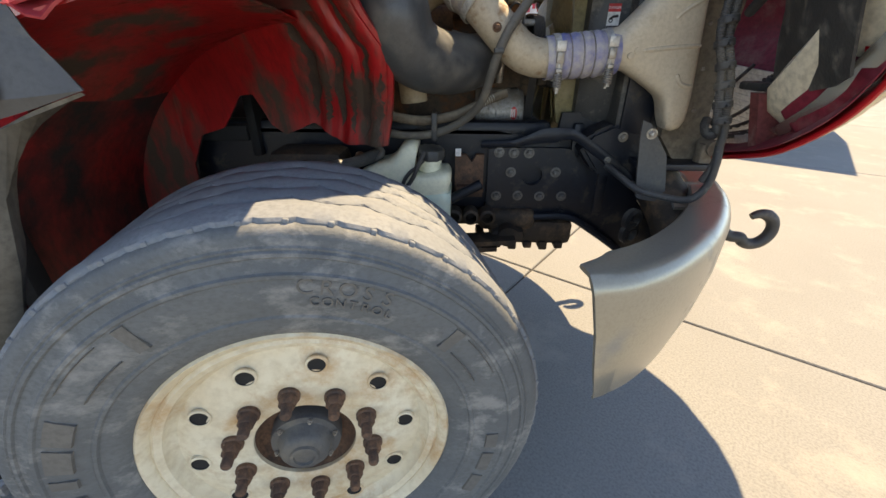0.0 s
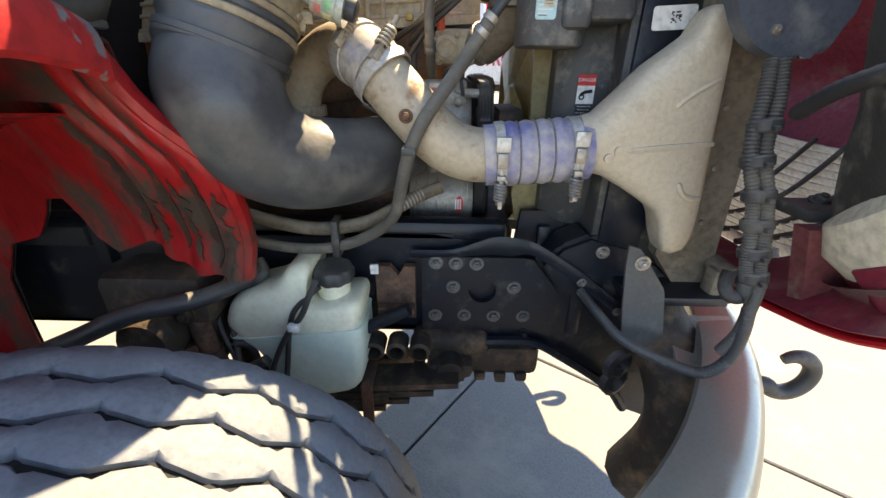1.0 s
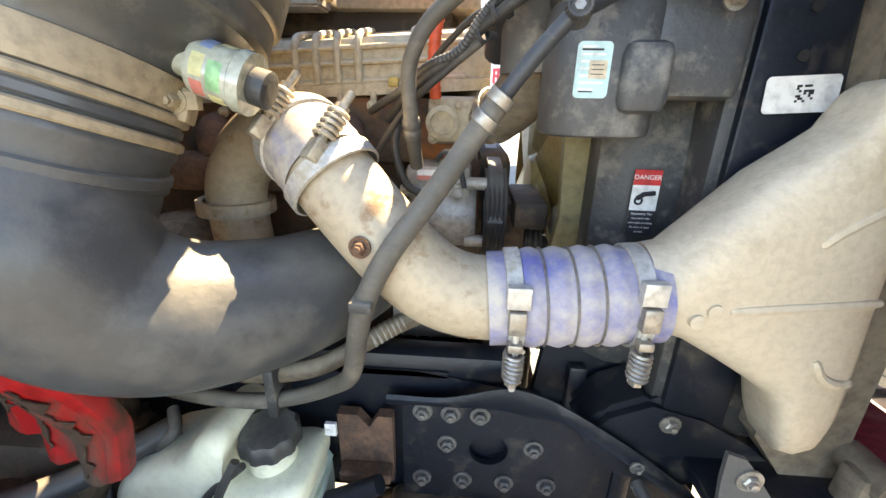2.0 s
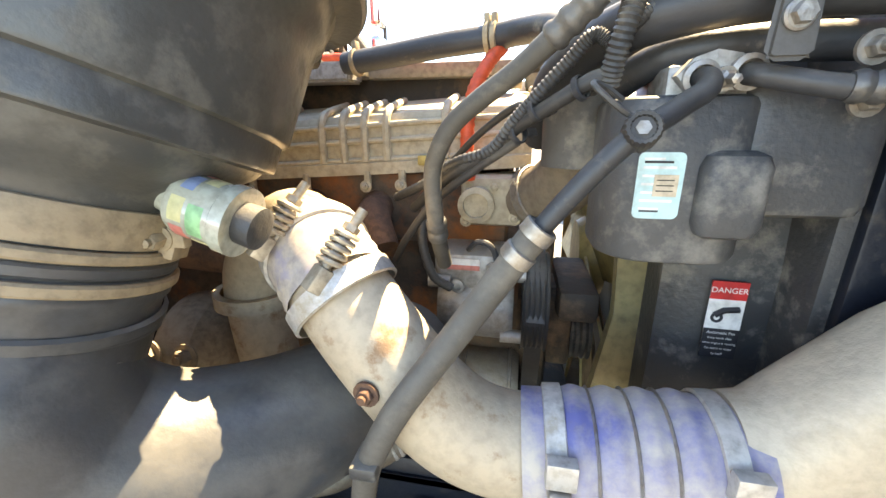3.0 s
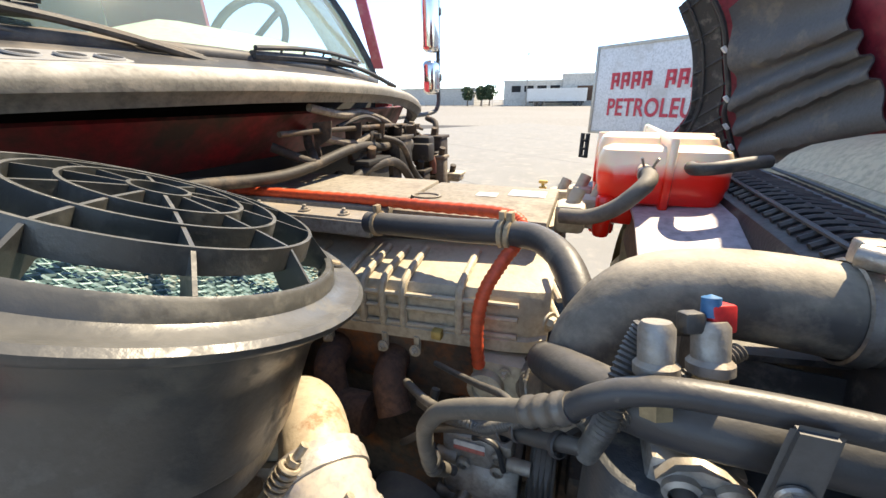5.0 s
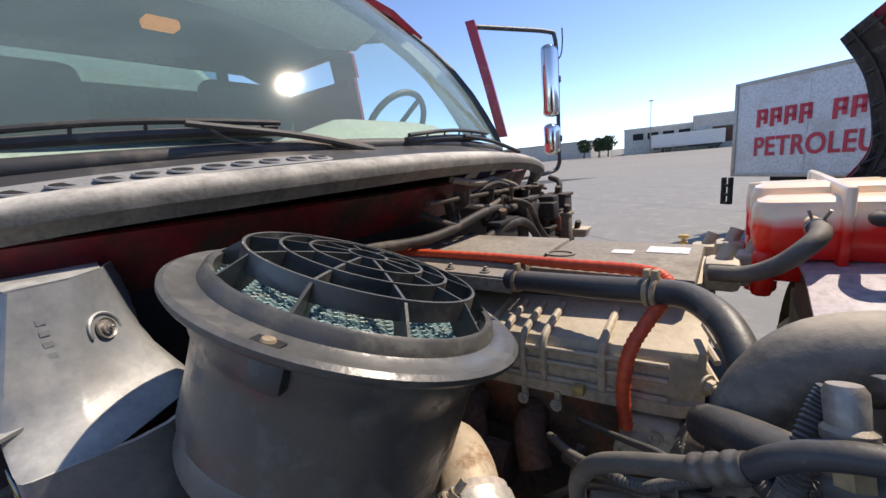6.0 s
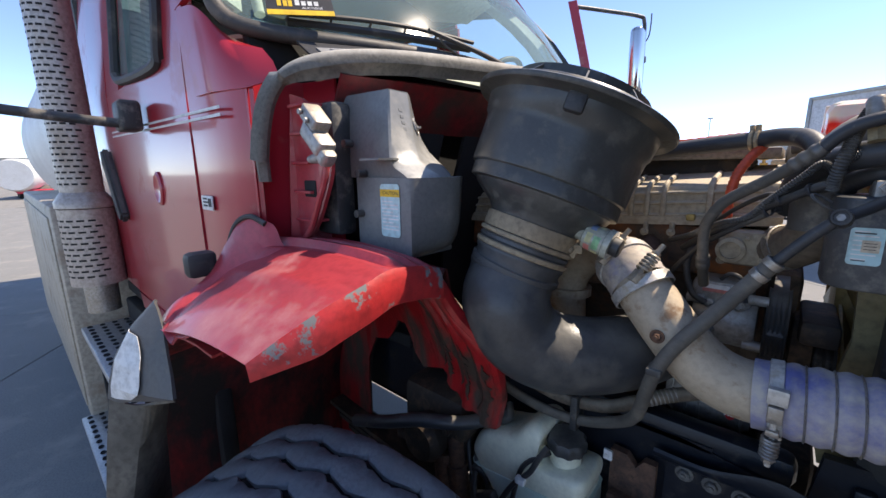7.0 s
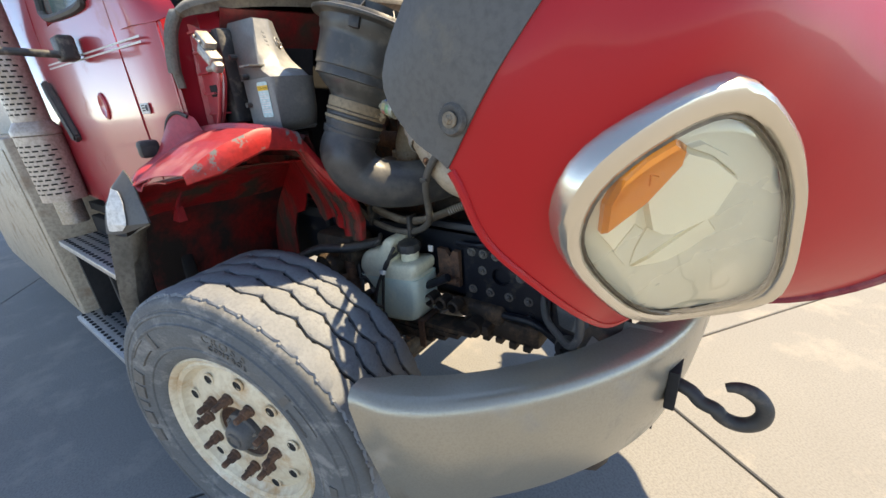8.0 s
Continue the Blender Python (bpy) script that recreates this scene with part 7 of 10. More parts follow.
def liner_y(x, z):
    """The liner's inner wall: it leans outwards towards the front and the top, pleated behind its front edge."""
    s = min(1.0, max(0.0, (x + 0.56) / 0.67))
    y = -0.49 - 0.155 * s ** 1.5 - (0.04 + 0.085 * s) * max(0.0, (z - 1.1) / 0.24) ** 1.25
    d = liner_edge(z) - x
    if d < 0.235:
        y -= 0.013 * max(-0.6, min(0.6, math.cos((d - 0.022) / 0.072 * 6.283))) * min(1.0, (0.235 - d) / 0.05) * min(1.0, max(0.25, (1.44 - z) / 0.06))
    return y


def liner_low(x):
    """The lower rim of the inner wall, cut out round the spring hanger."""
    steps = [(-0.80, 0.45), (-0.545, 0.45), (-0.53, 0.93), (-0.475, 1.03), (-0.39, 1.055), (-0.31, 1.15), (-0.265, 1.155), (-0.23, 1.075), (-0.185, 1.045), (-0.14, 1.065), (-0.10, 1.085), (-0.06, 1.06), (-0.017, 1.032), (0.14, 1.033)]
    for (x0, z0), (x1, z1) in zip(steps, steps[1:]):
        if x <= x1:
            return z0 + (z1 - z0) * (x - x0) / (x1 - x0)
    return steps[-1][1]


def liner_streak(bm, d0, d1, z0, z1, seed):
    """A ragged streak of caked oil lying on the pleats, between two distances behind the front edge."""
    rng = random.Random(seed)
    n = 22
    wob = [rng.uniform(-0.006, 0.006) for _ in range(n + 1)]
    wid = [rng.uniform(0.55, 1.25) for _ in range(n + 1)]
    rows = []
    for i in range(n + 1):
        z = z0 + (z1 - z0) * i / n
        t = min(1.0, i / 4, (n - i) / 3) * wid[i]
        mid, half = (d0 + d1) / 2 + wob[i], (d1 - d0) / 2 * max(0.08, t)
        row = []
        for k in range(5):
            x = liner_edge(z) - (mid + half * (k / 2 - 1))
            row.append((x + 0.0015, liner_y(x, z) - 0.0028, z))
        rows.append(row)
    sheet(bm, rows, 0.0015)


def fender():
    # top skin, with its front edge rising inwards
    front = [(0.066, -1.122, 1.368), (0.088, -1.08, 1.398), (0.105, -1.03, 1.425), (0.112, -0.97, 1.444), (0.108, -0.92, 1.455), (0.104, -0.87, 1.45), (0.10, -0.83, 1.442), (0.092, -0.79, 1.43)]
    edge = spline(front, 10)
    rows = []
    for s in range(21):
        u = s / 20
        row = []
        for k, (x, y, z) in enumerate(edge):
            v = k / (len(edge) - 1)
            bx, by = -0.29 - 0.02 * v, -1.135 + 0.33 * v
            bz = 1.318 + 0.137 * min(1.0, v / 0.68) ** 0.85 - 0.012 * max(0.0, (v - 0.7) / 0.3)
            p = Vector((x + (bx - x) * u, y + (by - y) * u, z + (bz - z) * u))
            p.z += 0.012 * math.sin(math.pi * u)
            # three deep pleats along the inner half
            on = min(1.0, max(0.0, (v - 0.6) / 0.08)) * min(1.0, u * 9 + 0.15, (1 - u) * 12 + 0.3)
            p.z += 0.011 * on * max(-0.8, min(0.8, 1.25 * math.cos((v - 0.70) / 0.13 * 6.283)))
            # a shallow swage along the outer half
            p.z += 0.005 * math.exp(-((v - 0.36) / 0.05) ** 2) * min(1.0, u * 6, (1 - u) * 6)
            row.append(p)
        rows.append(row)
    bm = B()
    sheet(bm, rows, 0.004)
    f = part("fender", bm, M_red_dull, truck, "faded red inner fender with chipped edge paint")
    # front flange turned down from the edge, its paint chipped
    bm = B()
    lip = spline(front, 4)
    hang = [min(1.0, 0.45 + 2.4 * i / len(lip)) for i in range(len(lip))]
    sheet(bm, [[p + Vector((dx * g, dy * g, dz * g)) for p, g in zip(lip, hang)] for dx, dy, dz in ((0, 0, 0), (0.008, -0.002, 0.004), (0.015, -0.002, -0.006), (0.018, 0.0, -0.032), (0.014, 0.003, -0.052), (0.004, 0.008, -0.058))], 0.004)
    part("edge_flange", bm, M_chipped, f, "chipped red and grey flange")
    # inner shelf that runs on under the heater box
    bm = B()
    back = [(0.088, -0.79, 1.43), (0.03, -0.793, 1.434), (-0.08, -0.797, 1.44), (-0.2, -0.80, 1.438), (-0.31, -0.805, 1.436)]
    sheet(bm, [[Vector(p) + Vector((dx, dy, dz)) for p in spline(back, 4)] for dx, dy, dz in ((0, 0, -0.002), (-0.002, 0.012, -0.016), (-0.004, 0.024, -0.018), (-0.006, 0.034, -0.008), (-0.01, 0.046, -0.012), (-0.015, 0.06, -0.045), (-0.02, 0.075, -0.09))], 0.004)
    part("inner_shelf", bm, M_firewall, f, "dark red shelf running in under the heater box")
    # rear rise against the cab: a rolled rim, a trough, then the top
    rim = spline([(-0.305, -1.137, 1.312), (-0.342, -1.105, 1.345), (-0.355, -1.055, 1.372), (-0.353, -1.015, 1.403), (-0.336, -0.988, 1.455), (-0.312, -0.968, 1.50), (-0.28, -0.95, 1.516), (-0.25, -0.93, 1.50)], 4)
    foot = spline([(-0.15, -1.128, 1.350), (-0.155, -1.07, 1.386), (-0.16, -1.02, 1.408), (-0.165, -0.985, 1.421), (-0.17, -0.96, 1.431), (-0.17, -0.94, 1.438), (-0.17, -0.92, 1.443), (-0.17, -0.90, 1.446)], 4)
    bm = B()
    rows = [[a + Vector((-0.012, -0.004, -0.022)) for a in rim], [a + Vector((-0.008, -0.003, -0.006)) for a in rim], list(rim)]
    for u, lift in ((0.1, 0.006), (0.2, 0.002), (0.3, -0.014), (0.42, -0.022), (0.55, -0.012), (0.66, -0.007), (0.8, -0.008), (1.0, -0.004)):
        rows.append([a.lerp(b, u) + Vector((0, 0, lift - 0.10 * max(0.0, a.z - b.z) * math.sin(math.pi * u))) for a, b in zip(rim, foot)])
    sheet(bm, rows, 0.004)
    part("rear_rise", bm, M_red_dull, f)
    bm = B()
    sweep(bm, spline([(-0.36, -1.0, 1.38), (-0.345, -0.985, 1.44), (-0.325, -0.97, 1.495), (-0.285, -0.955, 1.515), (-0.25, -0.94, 1.50)], 6), 0.006, 8)
    part("edge_trim", bm, M_rubber, f)
    bm = B()
    box(bm, (-0.40, -1.06, 1.385), (-0.36, -1.0, 1.44), 0.012)
    part("rubber_stop", bm, M_rubber, f, "black rubber hood stop")

    # wheel-house liner: inner wall with pleats, and an arched roof running down behind the wheel
    bm = B()
    rows = []
    for i in range(121):
        x0 = -0.78 + 0.872 * i / 120
        zb = liner_low(x0)
        zt = max(zb + 0.05, min(1.45, 1.432 + 0.12 * min(0, x0 + 0.2)))
        row = []
        for k in range(19):
            z = zb + (zt - zb) * k / 18
            x = x0 + (liner_edge(z) - 0.092) * min(1.0, max(0.0, (x0 + 0.2) / 0.29))
            row.append((x, liner_y(x, z), z))
        rows.append(row)
    sheet(bm, rows, 0.004)
    l = part("wheel_liner", bm, M_red_liner, truck, "red wheel-house liner stained with black oil")
    # added dark sheet on the engine side, keeps red bounce off the turbo
    bm = B()
    sheet(bm, [[(x, y + 0.009, z) for x, y, z in r] for r in rows[:-2:2]], 0.002)
    part("undercoat", bm, M_dark, l, "dark grimy sheet added behind the liner against red bounce")
    for d0, d1, z0, z1, seed in ((0.045, 0.062, 1.40, 1.05, 1), (0.118, 0.14, 1.42, 1.08, 2), (0.083, 0.096, 1.24, 1.06, 3), (0.012, 0.03, 1.22, 1.045, 4), (0.19, 0.215, 1.40, 1.10, 5), (0.155, 0.172, 1.2, 1.09, 6)):
        bm = B()
        liner_streak(bm, d0, d1, z0, z1, seed)
        part("oil_streak", bm, M_streak, l, "brown-black streak of caked oil")
    bm = B()
    edge = [Vector((liner_edge(z), liner_y(liner_edge(z), z), z)) for z in [1.43 - 0.395 * k / 24 for k in range(25)]]
    rows = [[p + Vector(o) for o in ((-0.008, 0.001, 0), (0.0, -0.001, 0), (0.007, 0.003, 0), (0.009, 0.012, 0), (0.006, 0.022, 0))] for p in edge]
    sheet(bm, rows, 0.004)
    part("liner_flange", bm, M_red_liner, l)
    bm = B()
    rows = []
    ys = (-1.125, -1.0, -0.85, -0.7, -0.58, -0.5, -0.455)
    for i in range(17):
        a = radians(90 * i / 16)
        x, z = -0.05 - 0.69 * math.sin(a), 0.74 + 0.60 * math.cos(a)
        rows.append([(x, min(y, liner_y(x, min(z, 1.3)) + 0.004), z + 0.012 * math.sin((y + 1.15) * 9)) for y in ys])
    rows.append([(-0.75, y, 0.45) for y in ys])
    sheet(bm, rows[:9], 0.004)
    part("liner_roof", bm, M_red_liner, l, "dark red roof of the wheel house")
    # rear gets a darker copy of the roof's red: oil, and shade put into colour
    bm = B()
    sheet(bm, rows[8:], 0.004)
    part("rear_liner", bm, M_rear_liner, l, "red rear of the liner, oily and coloured darker for shade")
    bm = B()
    bolt(bm, (-0.28, liner_y(-0.28, 1.325) - 0.004, 1.325), (0.1, -1, 0.2), 0.012, 0.008)
    part("bolt", bm, M_steel, l)

    # grey flare over the rear of the wheel opening
    ribs = [[(-0.35, -1.125, 1.365), (-0.335, -1.13, 1.362), (-0.315, -1.131, 1.352), (-0.28, -1.134, 1.322)],
            [(-0.365, -1.165, 1.32), (-0.345, -1.17, 1.315), (-0.31, -1.158, 1.305), (-0.262, -1.138, 1.285)],
            [(-0.375, -1.197, 1.265), (-0.35, -1.195, 1.262), (-0.30, -1.17, 1.258), (-0.232, -1.143, 1.25)],
            [(-0.38, -1.212, 1.215), (-0.355, -1.205, 1.21), (-0.29, -1.18, 1.208), (-0.206, -1.15, 1.217)],
            [(-0.385, -1.218, 1.18), (-0.36, -1.205, 1.175), (-0.33, -1.182, 1.178), (-0.27, -1.165, 1.195)]]
    bm = B()
    sheet(bm, [spline(r, 4) for r in ribs], 0.006)
    fl = part("fender_flare", bm, M_plastic_worn, truck, "grey plastic flare with peeling white paint")
    # what is left of its white paint
    rng = random.Random(5)
    bm = B()
    rows = []
    for k in range(9):
        a, b = ribs[1 + k // 3] if k < 9 else ribs[3], ribs[min(4, 2 + k // 3)]
        f_ = (k % 3) / 3
        line = [Vector(p) * (1 - f_) + Vector(q) * f_ for p, q in zip(a, b)]
        u1 = 0.45 + 0.75 * math.sin(math.pi * (k + 0.6) / 9.4) + rng.uniform(-0.12, 0.12)
        n_ = Vector((0.5, -0.85, 0.1)).normalized() * 0.005
        rows.append([line[1].lerp(line[0], 0.4) + n_, line[1] + n_, line[1].lerp(line[2], min(1.0, u1)) + n_])
    sheet(bm, rows, 0.001)
    part("peeled_patch", bm, M_white, fl, "patch of flaking white paint", smooth=False)
    low = [[(-0.385, -1.215, 1.185), (-0.365, -1.195, 1.165), (-0.335, -1.176, 1.165), (-0.27, -1.162, 1.188), (-0.208, -1.146, 1.211)],
           [(-0.385, -1.235, 1.07), (-0.37, -1.22, 1.07), (-0.35, -1.19, 1.07), (-0.36, -1.16, 1.10), (-0.33, -1.13, 1.17)],
           [(-0.395, -1.25, 0.96), (-0.38, -1.24, 0.96), (-0.36, -1.212, 0.96), (-0.39, -1.16, 0.99), (-0.42, -1.13, 1.05)],
           [(-0.50, -1.25, 0.72), (-0.485, -1.24, 0.72), (-0.465, -1.212, 0.72), (-0.52, -1.16, 0.74), (-0.56, -1.12, 0.76)],
           [(-0.56, -1.245, 0.5), (-0.545, -1.235, 0.5), (-0.53, -1.21, 0.5), (-0.60, -1.16, 0.5), (-0.66, -1.12, 0.5)]]
    bm = B()
    sheet(bm, [spline(r, 3) for r in low], 0.006)
    part("flare_lower", bm, M_brown, fl, "dark brown dirty lower edge")


M_dark = mat("grimy_dark", (0.014, 0.012, 0.011), (0.03, 0.025, 0.02), 9, 90, 0.65, bump=0.2, dirt=(0.14, 0.11, 0.08), amount=0.35, dirt_scale=14)
M_brown = mat("brown_grime", (0.15, 0.132, 0.105), (0.09, 0.078, 0.06), 8, 60, 0.75)
M_streak = mat("caked_oil", (0.06, 0.036, 0.024), (0.035, 0.02, 0.014), 18, 120, 0.6, bump=0.4, dirt=(0.2, 0.03, 0.02), amount=0.25, dirt_scale=20, crisp=0.5)
M_firewall = mat("grimy_red_firewall", (0.2, 0.01, 0.013), (0.12, 0.007, 0.01), 5, 60, 0.45, bump=0.1, dirt=OIL, amount=0.78, dirt_scale=5, crisp=0.35)
M_chipped = mat("chipped_edge", (0.5, 0.025, 0.025), (0.42, 0.022, 0.025), 6, 60, 0.5, bump=0.2, dirt=(0.17, 0.175, 0.175), amount=0.55, dirt_scale=13, crisp=0.85)
M_rear_liner = mat("dark_rear_liner", (0.24, 0.008, 0.008), (0.14, 0.006, 0.006), 5, 60, 0.5, bump=0.2, dirt=(0.016, 0.011, 0.009), amount=0.8, dirt_scale=5, stretch=(1, 1, 0.5), crisp=0.25)
M_redhose = mat("reddish_hose", (0.25, 0.08, 0.05), (0.18, 0.06, 0.04), 9, 80, 0.7, dirt=(0.25, 0.2, 0.15), amount=0.4)
fender()

# ---------------------------------------------------------------- cab shell
SIDE = -0.97
M_headliner = mat("headliner", (0.05, 0.062, 0.064), (0.04, 0.05, 0.052), 4, 90, 0.9)



def cab():
    # side skin with its door opening line, from the front corner back
    def prof(z):
        return SIDE + 0.10 * max(0, (z - 1.95) / 0.8) ** 1.3 + 0.02 * max(0, (1.3 - z))
    # front corner pillar: rounded from side to front
    bm = B()
    rows = []
    for k in range(24):
        row = []
        for x, dy, z0, z1 in ((-0.52, 0, 1.16, 2.0), (-0.46, 0.001, 1.22, 1.92), (-0.40, 0.004, 1.27, 1.86), (-0.345, 0.014, 1.31, 1.83), (-0.31, 0.03, 1.33, 1.80), (-0.296, 0.055, 1.33, 1.79)):
            z = z0 + (z1 - z0) * k / 23
            row.append((x, prof(z) + dy, z))
        rows.append(row)
    sheet(bm, rows, 0.006)
    body = part("cab_corner", bm, M_red, truck, "glossy red cab front corner")
    # door
    bm = B()
    rows = []
    for k in range(10):
        z = 1.12 + (1.86 - 1.12) * k / 9
        rows.append([(x, prof(z) - 0.004 * math.sin(math.pi * (z - 1.12) / 0.74), z) for x in (-1.43, -1.2, -0.9, -0.7, -0.526)])
    sheet(bm, rows, 0.03)
    door = part("door", bm, M_red, truck, "glossy red cab door with a pale pin stripe")
    # window frame of the door
    bm = B()
    zb, zt = 1.86, 2.55
    for x0, x1, z0, z1 in ((-1.43, -1.22, zb, zt), (-0.66, -0.526, zb, 2.35)):
        sheet(bm, [[(x0, prof(z), z), (x1, prof(z), z)] for z in (z0, (z0 + z1) / 2, z1)], 0.03)
        part("window_post", bm, M_red, door)
        bm = B()
    win = [(-1.2, 1.93), (-1.12, 1.90), (-0.74, 1.88), (-0.68, 1.92), (-0.66, 2.1), (-0.80, 2.5), (-1.2, 2.52)]
    ring = spline([(x, prof(z) - 0.004, z) for x, z in win + win[:1]], 4)
    sweep(bm, ring, 0.014, 8)
    part("window_seal", bm, M_rubber, door)
    bm = B()
    vs = [bm.verts.new((x, prof(z) + 0.01, z)) for x, z in win]
    bm.faces.new(vs)
    wg = part("window_glass", bm, M_glass, door, smooth=False, out=(0, -1, 0))
    wg.visible_shadow = False
    bm = B()
    sheet(bm, [[(-1.43, prof(z), z), (-0.66, prof(z), z)] for z in (1.84, 1.885)], 0.03)
    part("sill", bm, M_red, door)
    bm = B()
    plate(bm, [(-1.545, 1.70), (-1.50, 1.70), (-1.34, 1.45), (-1.36, 1.42), (-1.40, 1.43), (-1.54, 1.64)], 0.03, Matrix.Translation((0, SIDE - 0.034, 0)))
    bmesh.ops.bevel(bm, geom=bm.edges[:], offset=0.008, segments=2, affect="EDGES")
    part("grab_handle", bm, M_rubber, door, "black grab handle")
    bm = B()
    turn(bm, [(0.05, 0.0), (0.05, 0.006), (0.042, 0.01), (0.03, 0.004), (0.0001, 0.003)], axis_frame((-0.86, SIDE - 0.002, 1.56), (0, -1, 0)) @ Matrix.Diagonal((0.75, 1, 1, 1)), 30)
    part("latch_bowl", bm, M_red, door)
    bm = B()
    for z in (1.722, 1.737):
        sheet(bm, [[(x, prof(z) - 0.003, zz - 0.004 + (x + 0.32) * -0.02) for x in (-1.42, -0.9, -0.53, -0.44, -0.33)] for zz in (z, z + 0.006)], 0.001)
    part("pin_stripe", bm, M_white, body, "two thin pale pin stripes")
    bm = B()
    box(bm, (-0.50, SIDE - 0.006, 1.519), (-0.432, SIDE - 0.0015, 1.553), 0.002)
    pl = part("model_badge", bm, M_label_white, body, "small grey model badge")
    bm = B()
    for k in range(3):
        box(bm, (-0.485, SIDE - 0.0072, 1.528 + k * 0.008), (-0.46 + 0.01 * (k % 2), SIDE - 0.0062, 1.532 + k * 0.008), 0)
    box(bm, (-0.452, SIDE - 0.0072, 1.528), (-0.435, SIDE - 0.0062, 1.547), 0)
    part("print_bar", bm, M_ink, pl, smooth=False)
    # lower cab and rear part
    bm = B()
    sheet(bm, [[(x, SIDE + 0.01 + 0.05 * max(0, 1.12 - z) , z + (0.10 * max(0, (-0.75 - x)) if z < 1.1 else 0)) for x in (-1.45, -1.2, -0.95, -0.85, -0.77)] for z in (0.98, 1.05, 1.118)], 0.01)
    part("rocker_panel", bm, M_red, body)
    bm = B()
    sheet(bm, [[(-2.1, prof(z) + 0.01, z), (-1.437, prof(z), z)] for z in (1.12, 1.5, 1.9, 2.3, 2.6)], 0.02)
    part("cab_rear_side", bm, M_red, body)
    # far side, roof, rear wall: plain shells that close the cab
    bm = B()
    for z0, z1 in ((1.0, 1.88),):
        sheet(bm, [[(-2.1, -prof(z), z), (-1.2, -prof(z), z), (-0.4, -prof(z), z), (-0.25, -prof(z) - 0.07, z)] for z in (z0, 1.4, z1)], 0.02)
    for x0, x1, z0, z1 in ((-2.1, -1.25, 1.88, 2.395), (-2.1, -1.25, 2.525, 2.6), (-2.1, -2.05, 2.395, 2.525), (-1.45, -1.25, 2.395, 2.525)):
        sheet(bm, [[(x0, -prof(z), z), (x1, -prof(z), z)] for z in (z0, z1)], 0.02)
    part("far_side", bm, M_red, body)
    bm = B()
    roof = []
    for x, dz in ((-2.1, 0), (-1.6, 0.06), (-1.1, 0.05), (-0.85, 0.0), (-0.72, -0.06)):
        roof.append([(x, y, 2.66 + dz - 0.12 * (abs(y) / 0.9) ** 4) for y in (-0.9, -0.7, -0.4, 0, 0.4, 0.7, 0.9)])
    sheet(bm, roof, 0.03)
    part("roof", bm, M_red, body)
    bm = B()
    sheet(bm, [[(x, y * 0.97, z - 0.05) for x, y, z in r] for r in roof[:4]], 0.008)
    part("headliner", bm, M_headliner, body, "dark cab headliner")
    bm = B()
    box(bm, (-2.12, -0.93, 1.0), (-2.08, 0.93, 2.42), 0.005)
    box(bm, (-2.12, -0.93, 2.55), (-2.08, 0.93, 2.66), 0.005)
    for y in (-0.93, 0.54, 0.87):
        box(bm, (-2.12, y, 2.42), (-2.08, y + 0.06, 2.55), 0.005)
    rear = part("rear_wall", bm, M_cabtrim, body, "pale cab rear wall with windows")
    bm = B()
    box(bm, (-2.106, -0.87, 2.42), (-2.1, 0.54, 2.55), 0.001)
    pane = part("rear_glass", bm, M_glass, rear)
    pane.visible_shadow = False
    bm = B()
    for lo, hi in (((-2.1, -0.92, 1.0), (-0.79, 0.92, 1.05)), ((-0.79, -0.44, 1.0), (-0.36, 0.92, 1.05)), ((-0.36, -0.43, 0.95), (-0.33, 0.9, 1.9)), ((-0.36, -0.9, 1.40), (-0.33, -0.43, 1.9))):
        bm = B()
        box(bm, lo, hi, 0.005)
        part("floor_pan", bm, M_black, body)
    # firewall, red with dark gaps
    bm = B()
    rows = []
    for y in [-0.80 + 1.6 * k / 20 for k in range(21)]:
        rows.append([(-0.30 + 0.04 * math.cos(y * 1.6), y, 1.05), (-0.28 + 0.05 * math.cos(y * 1.6), y, 1.45), (-0.24 + 0.1 * math.cos(y * 1.6), y, 1.7), (-0.20 + 0.16 * math.cos(y * 1.6), y, 1.80)])
    sheet(bm, [r[2:] for r in rows], 0.008)
    fw = part("firewall", bm, M_firewall, truck, "dull red firewall behind the engine")
    bm = B()
    sheet(bm, [[p for p in r[:3]] for r in rows if r[0][1] > -0.43], 0.01)
    sheet(bm, [[p for p in r[1:3]] for r in rows if r[0][1] < -0.4], 0.01)
    part("firewall_mat", bm, M_black, fw, "black insulation on the firewall")
    return body, door, fw, prof


cab_body, cab_door, firewall, cab_prof = cab()

# cowl and weather seal
M_cowl_strip = mat("dusty_cowl_strip", (0.24, 0.245, 0.25), (0.2, 0.205, 0.21), 7, 120, 0.6, bump=0.15, top_pale=(0.3, 0.29, 0.27))
M_cowl = mat("cowl_plastic", (0.05, 0.05, 0.052), (0.075, 0.073, 0.07), 5, 140, 0.42, bump=0.15, dirt=(0.16, 0.14, 0.115), amount=0.3)
SEAL = [(-0.275, -0.936, 1.61), (-0.262, -0.93, 1.68), (-0.245, -0.915, 1.745), (-0.215, -0.88, 1.795), (-0.17, -0.81, 1.824), (-0.11, -0.69, 1.838), (-0.05, -0.5, 1.845), (-0.005, -0.3, 1.85), (0.015, -0.1, 1.853), (0.015, 0.1, 1.852), (0.0, 0.3, 1.848),
        (-0.03, 0.5, 1.838), (-0.055, 0.65, 1.822), (-0.085, 0.78, 1.795), (-0.14, 0.87, 1.755), (-0.2, 0.92, 1.68), (-0.26, 0.936, 1.6)]
sp = spline([(x, y, z + 0.018) for x, y, z in SEAL], 6)
bm = B()
rows = []
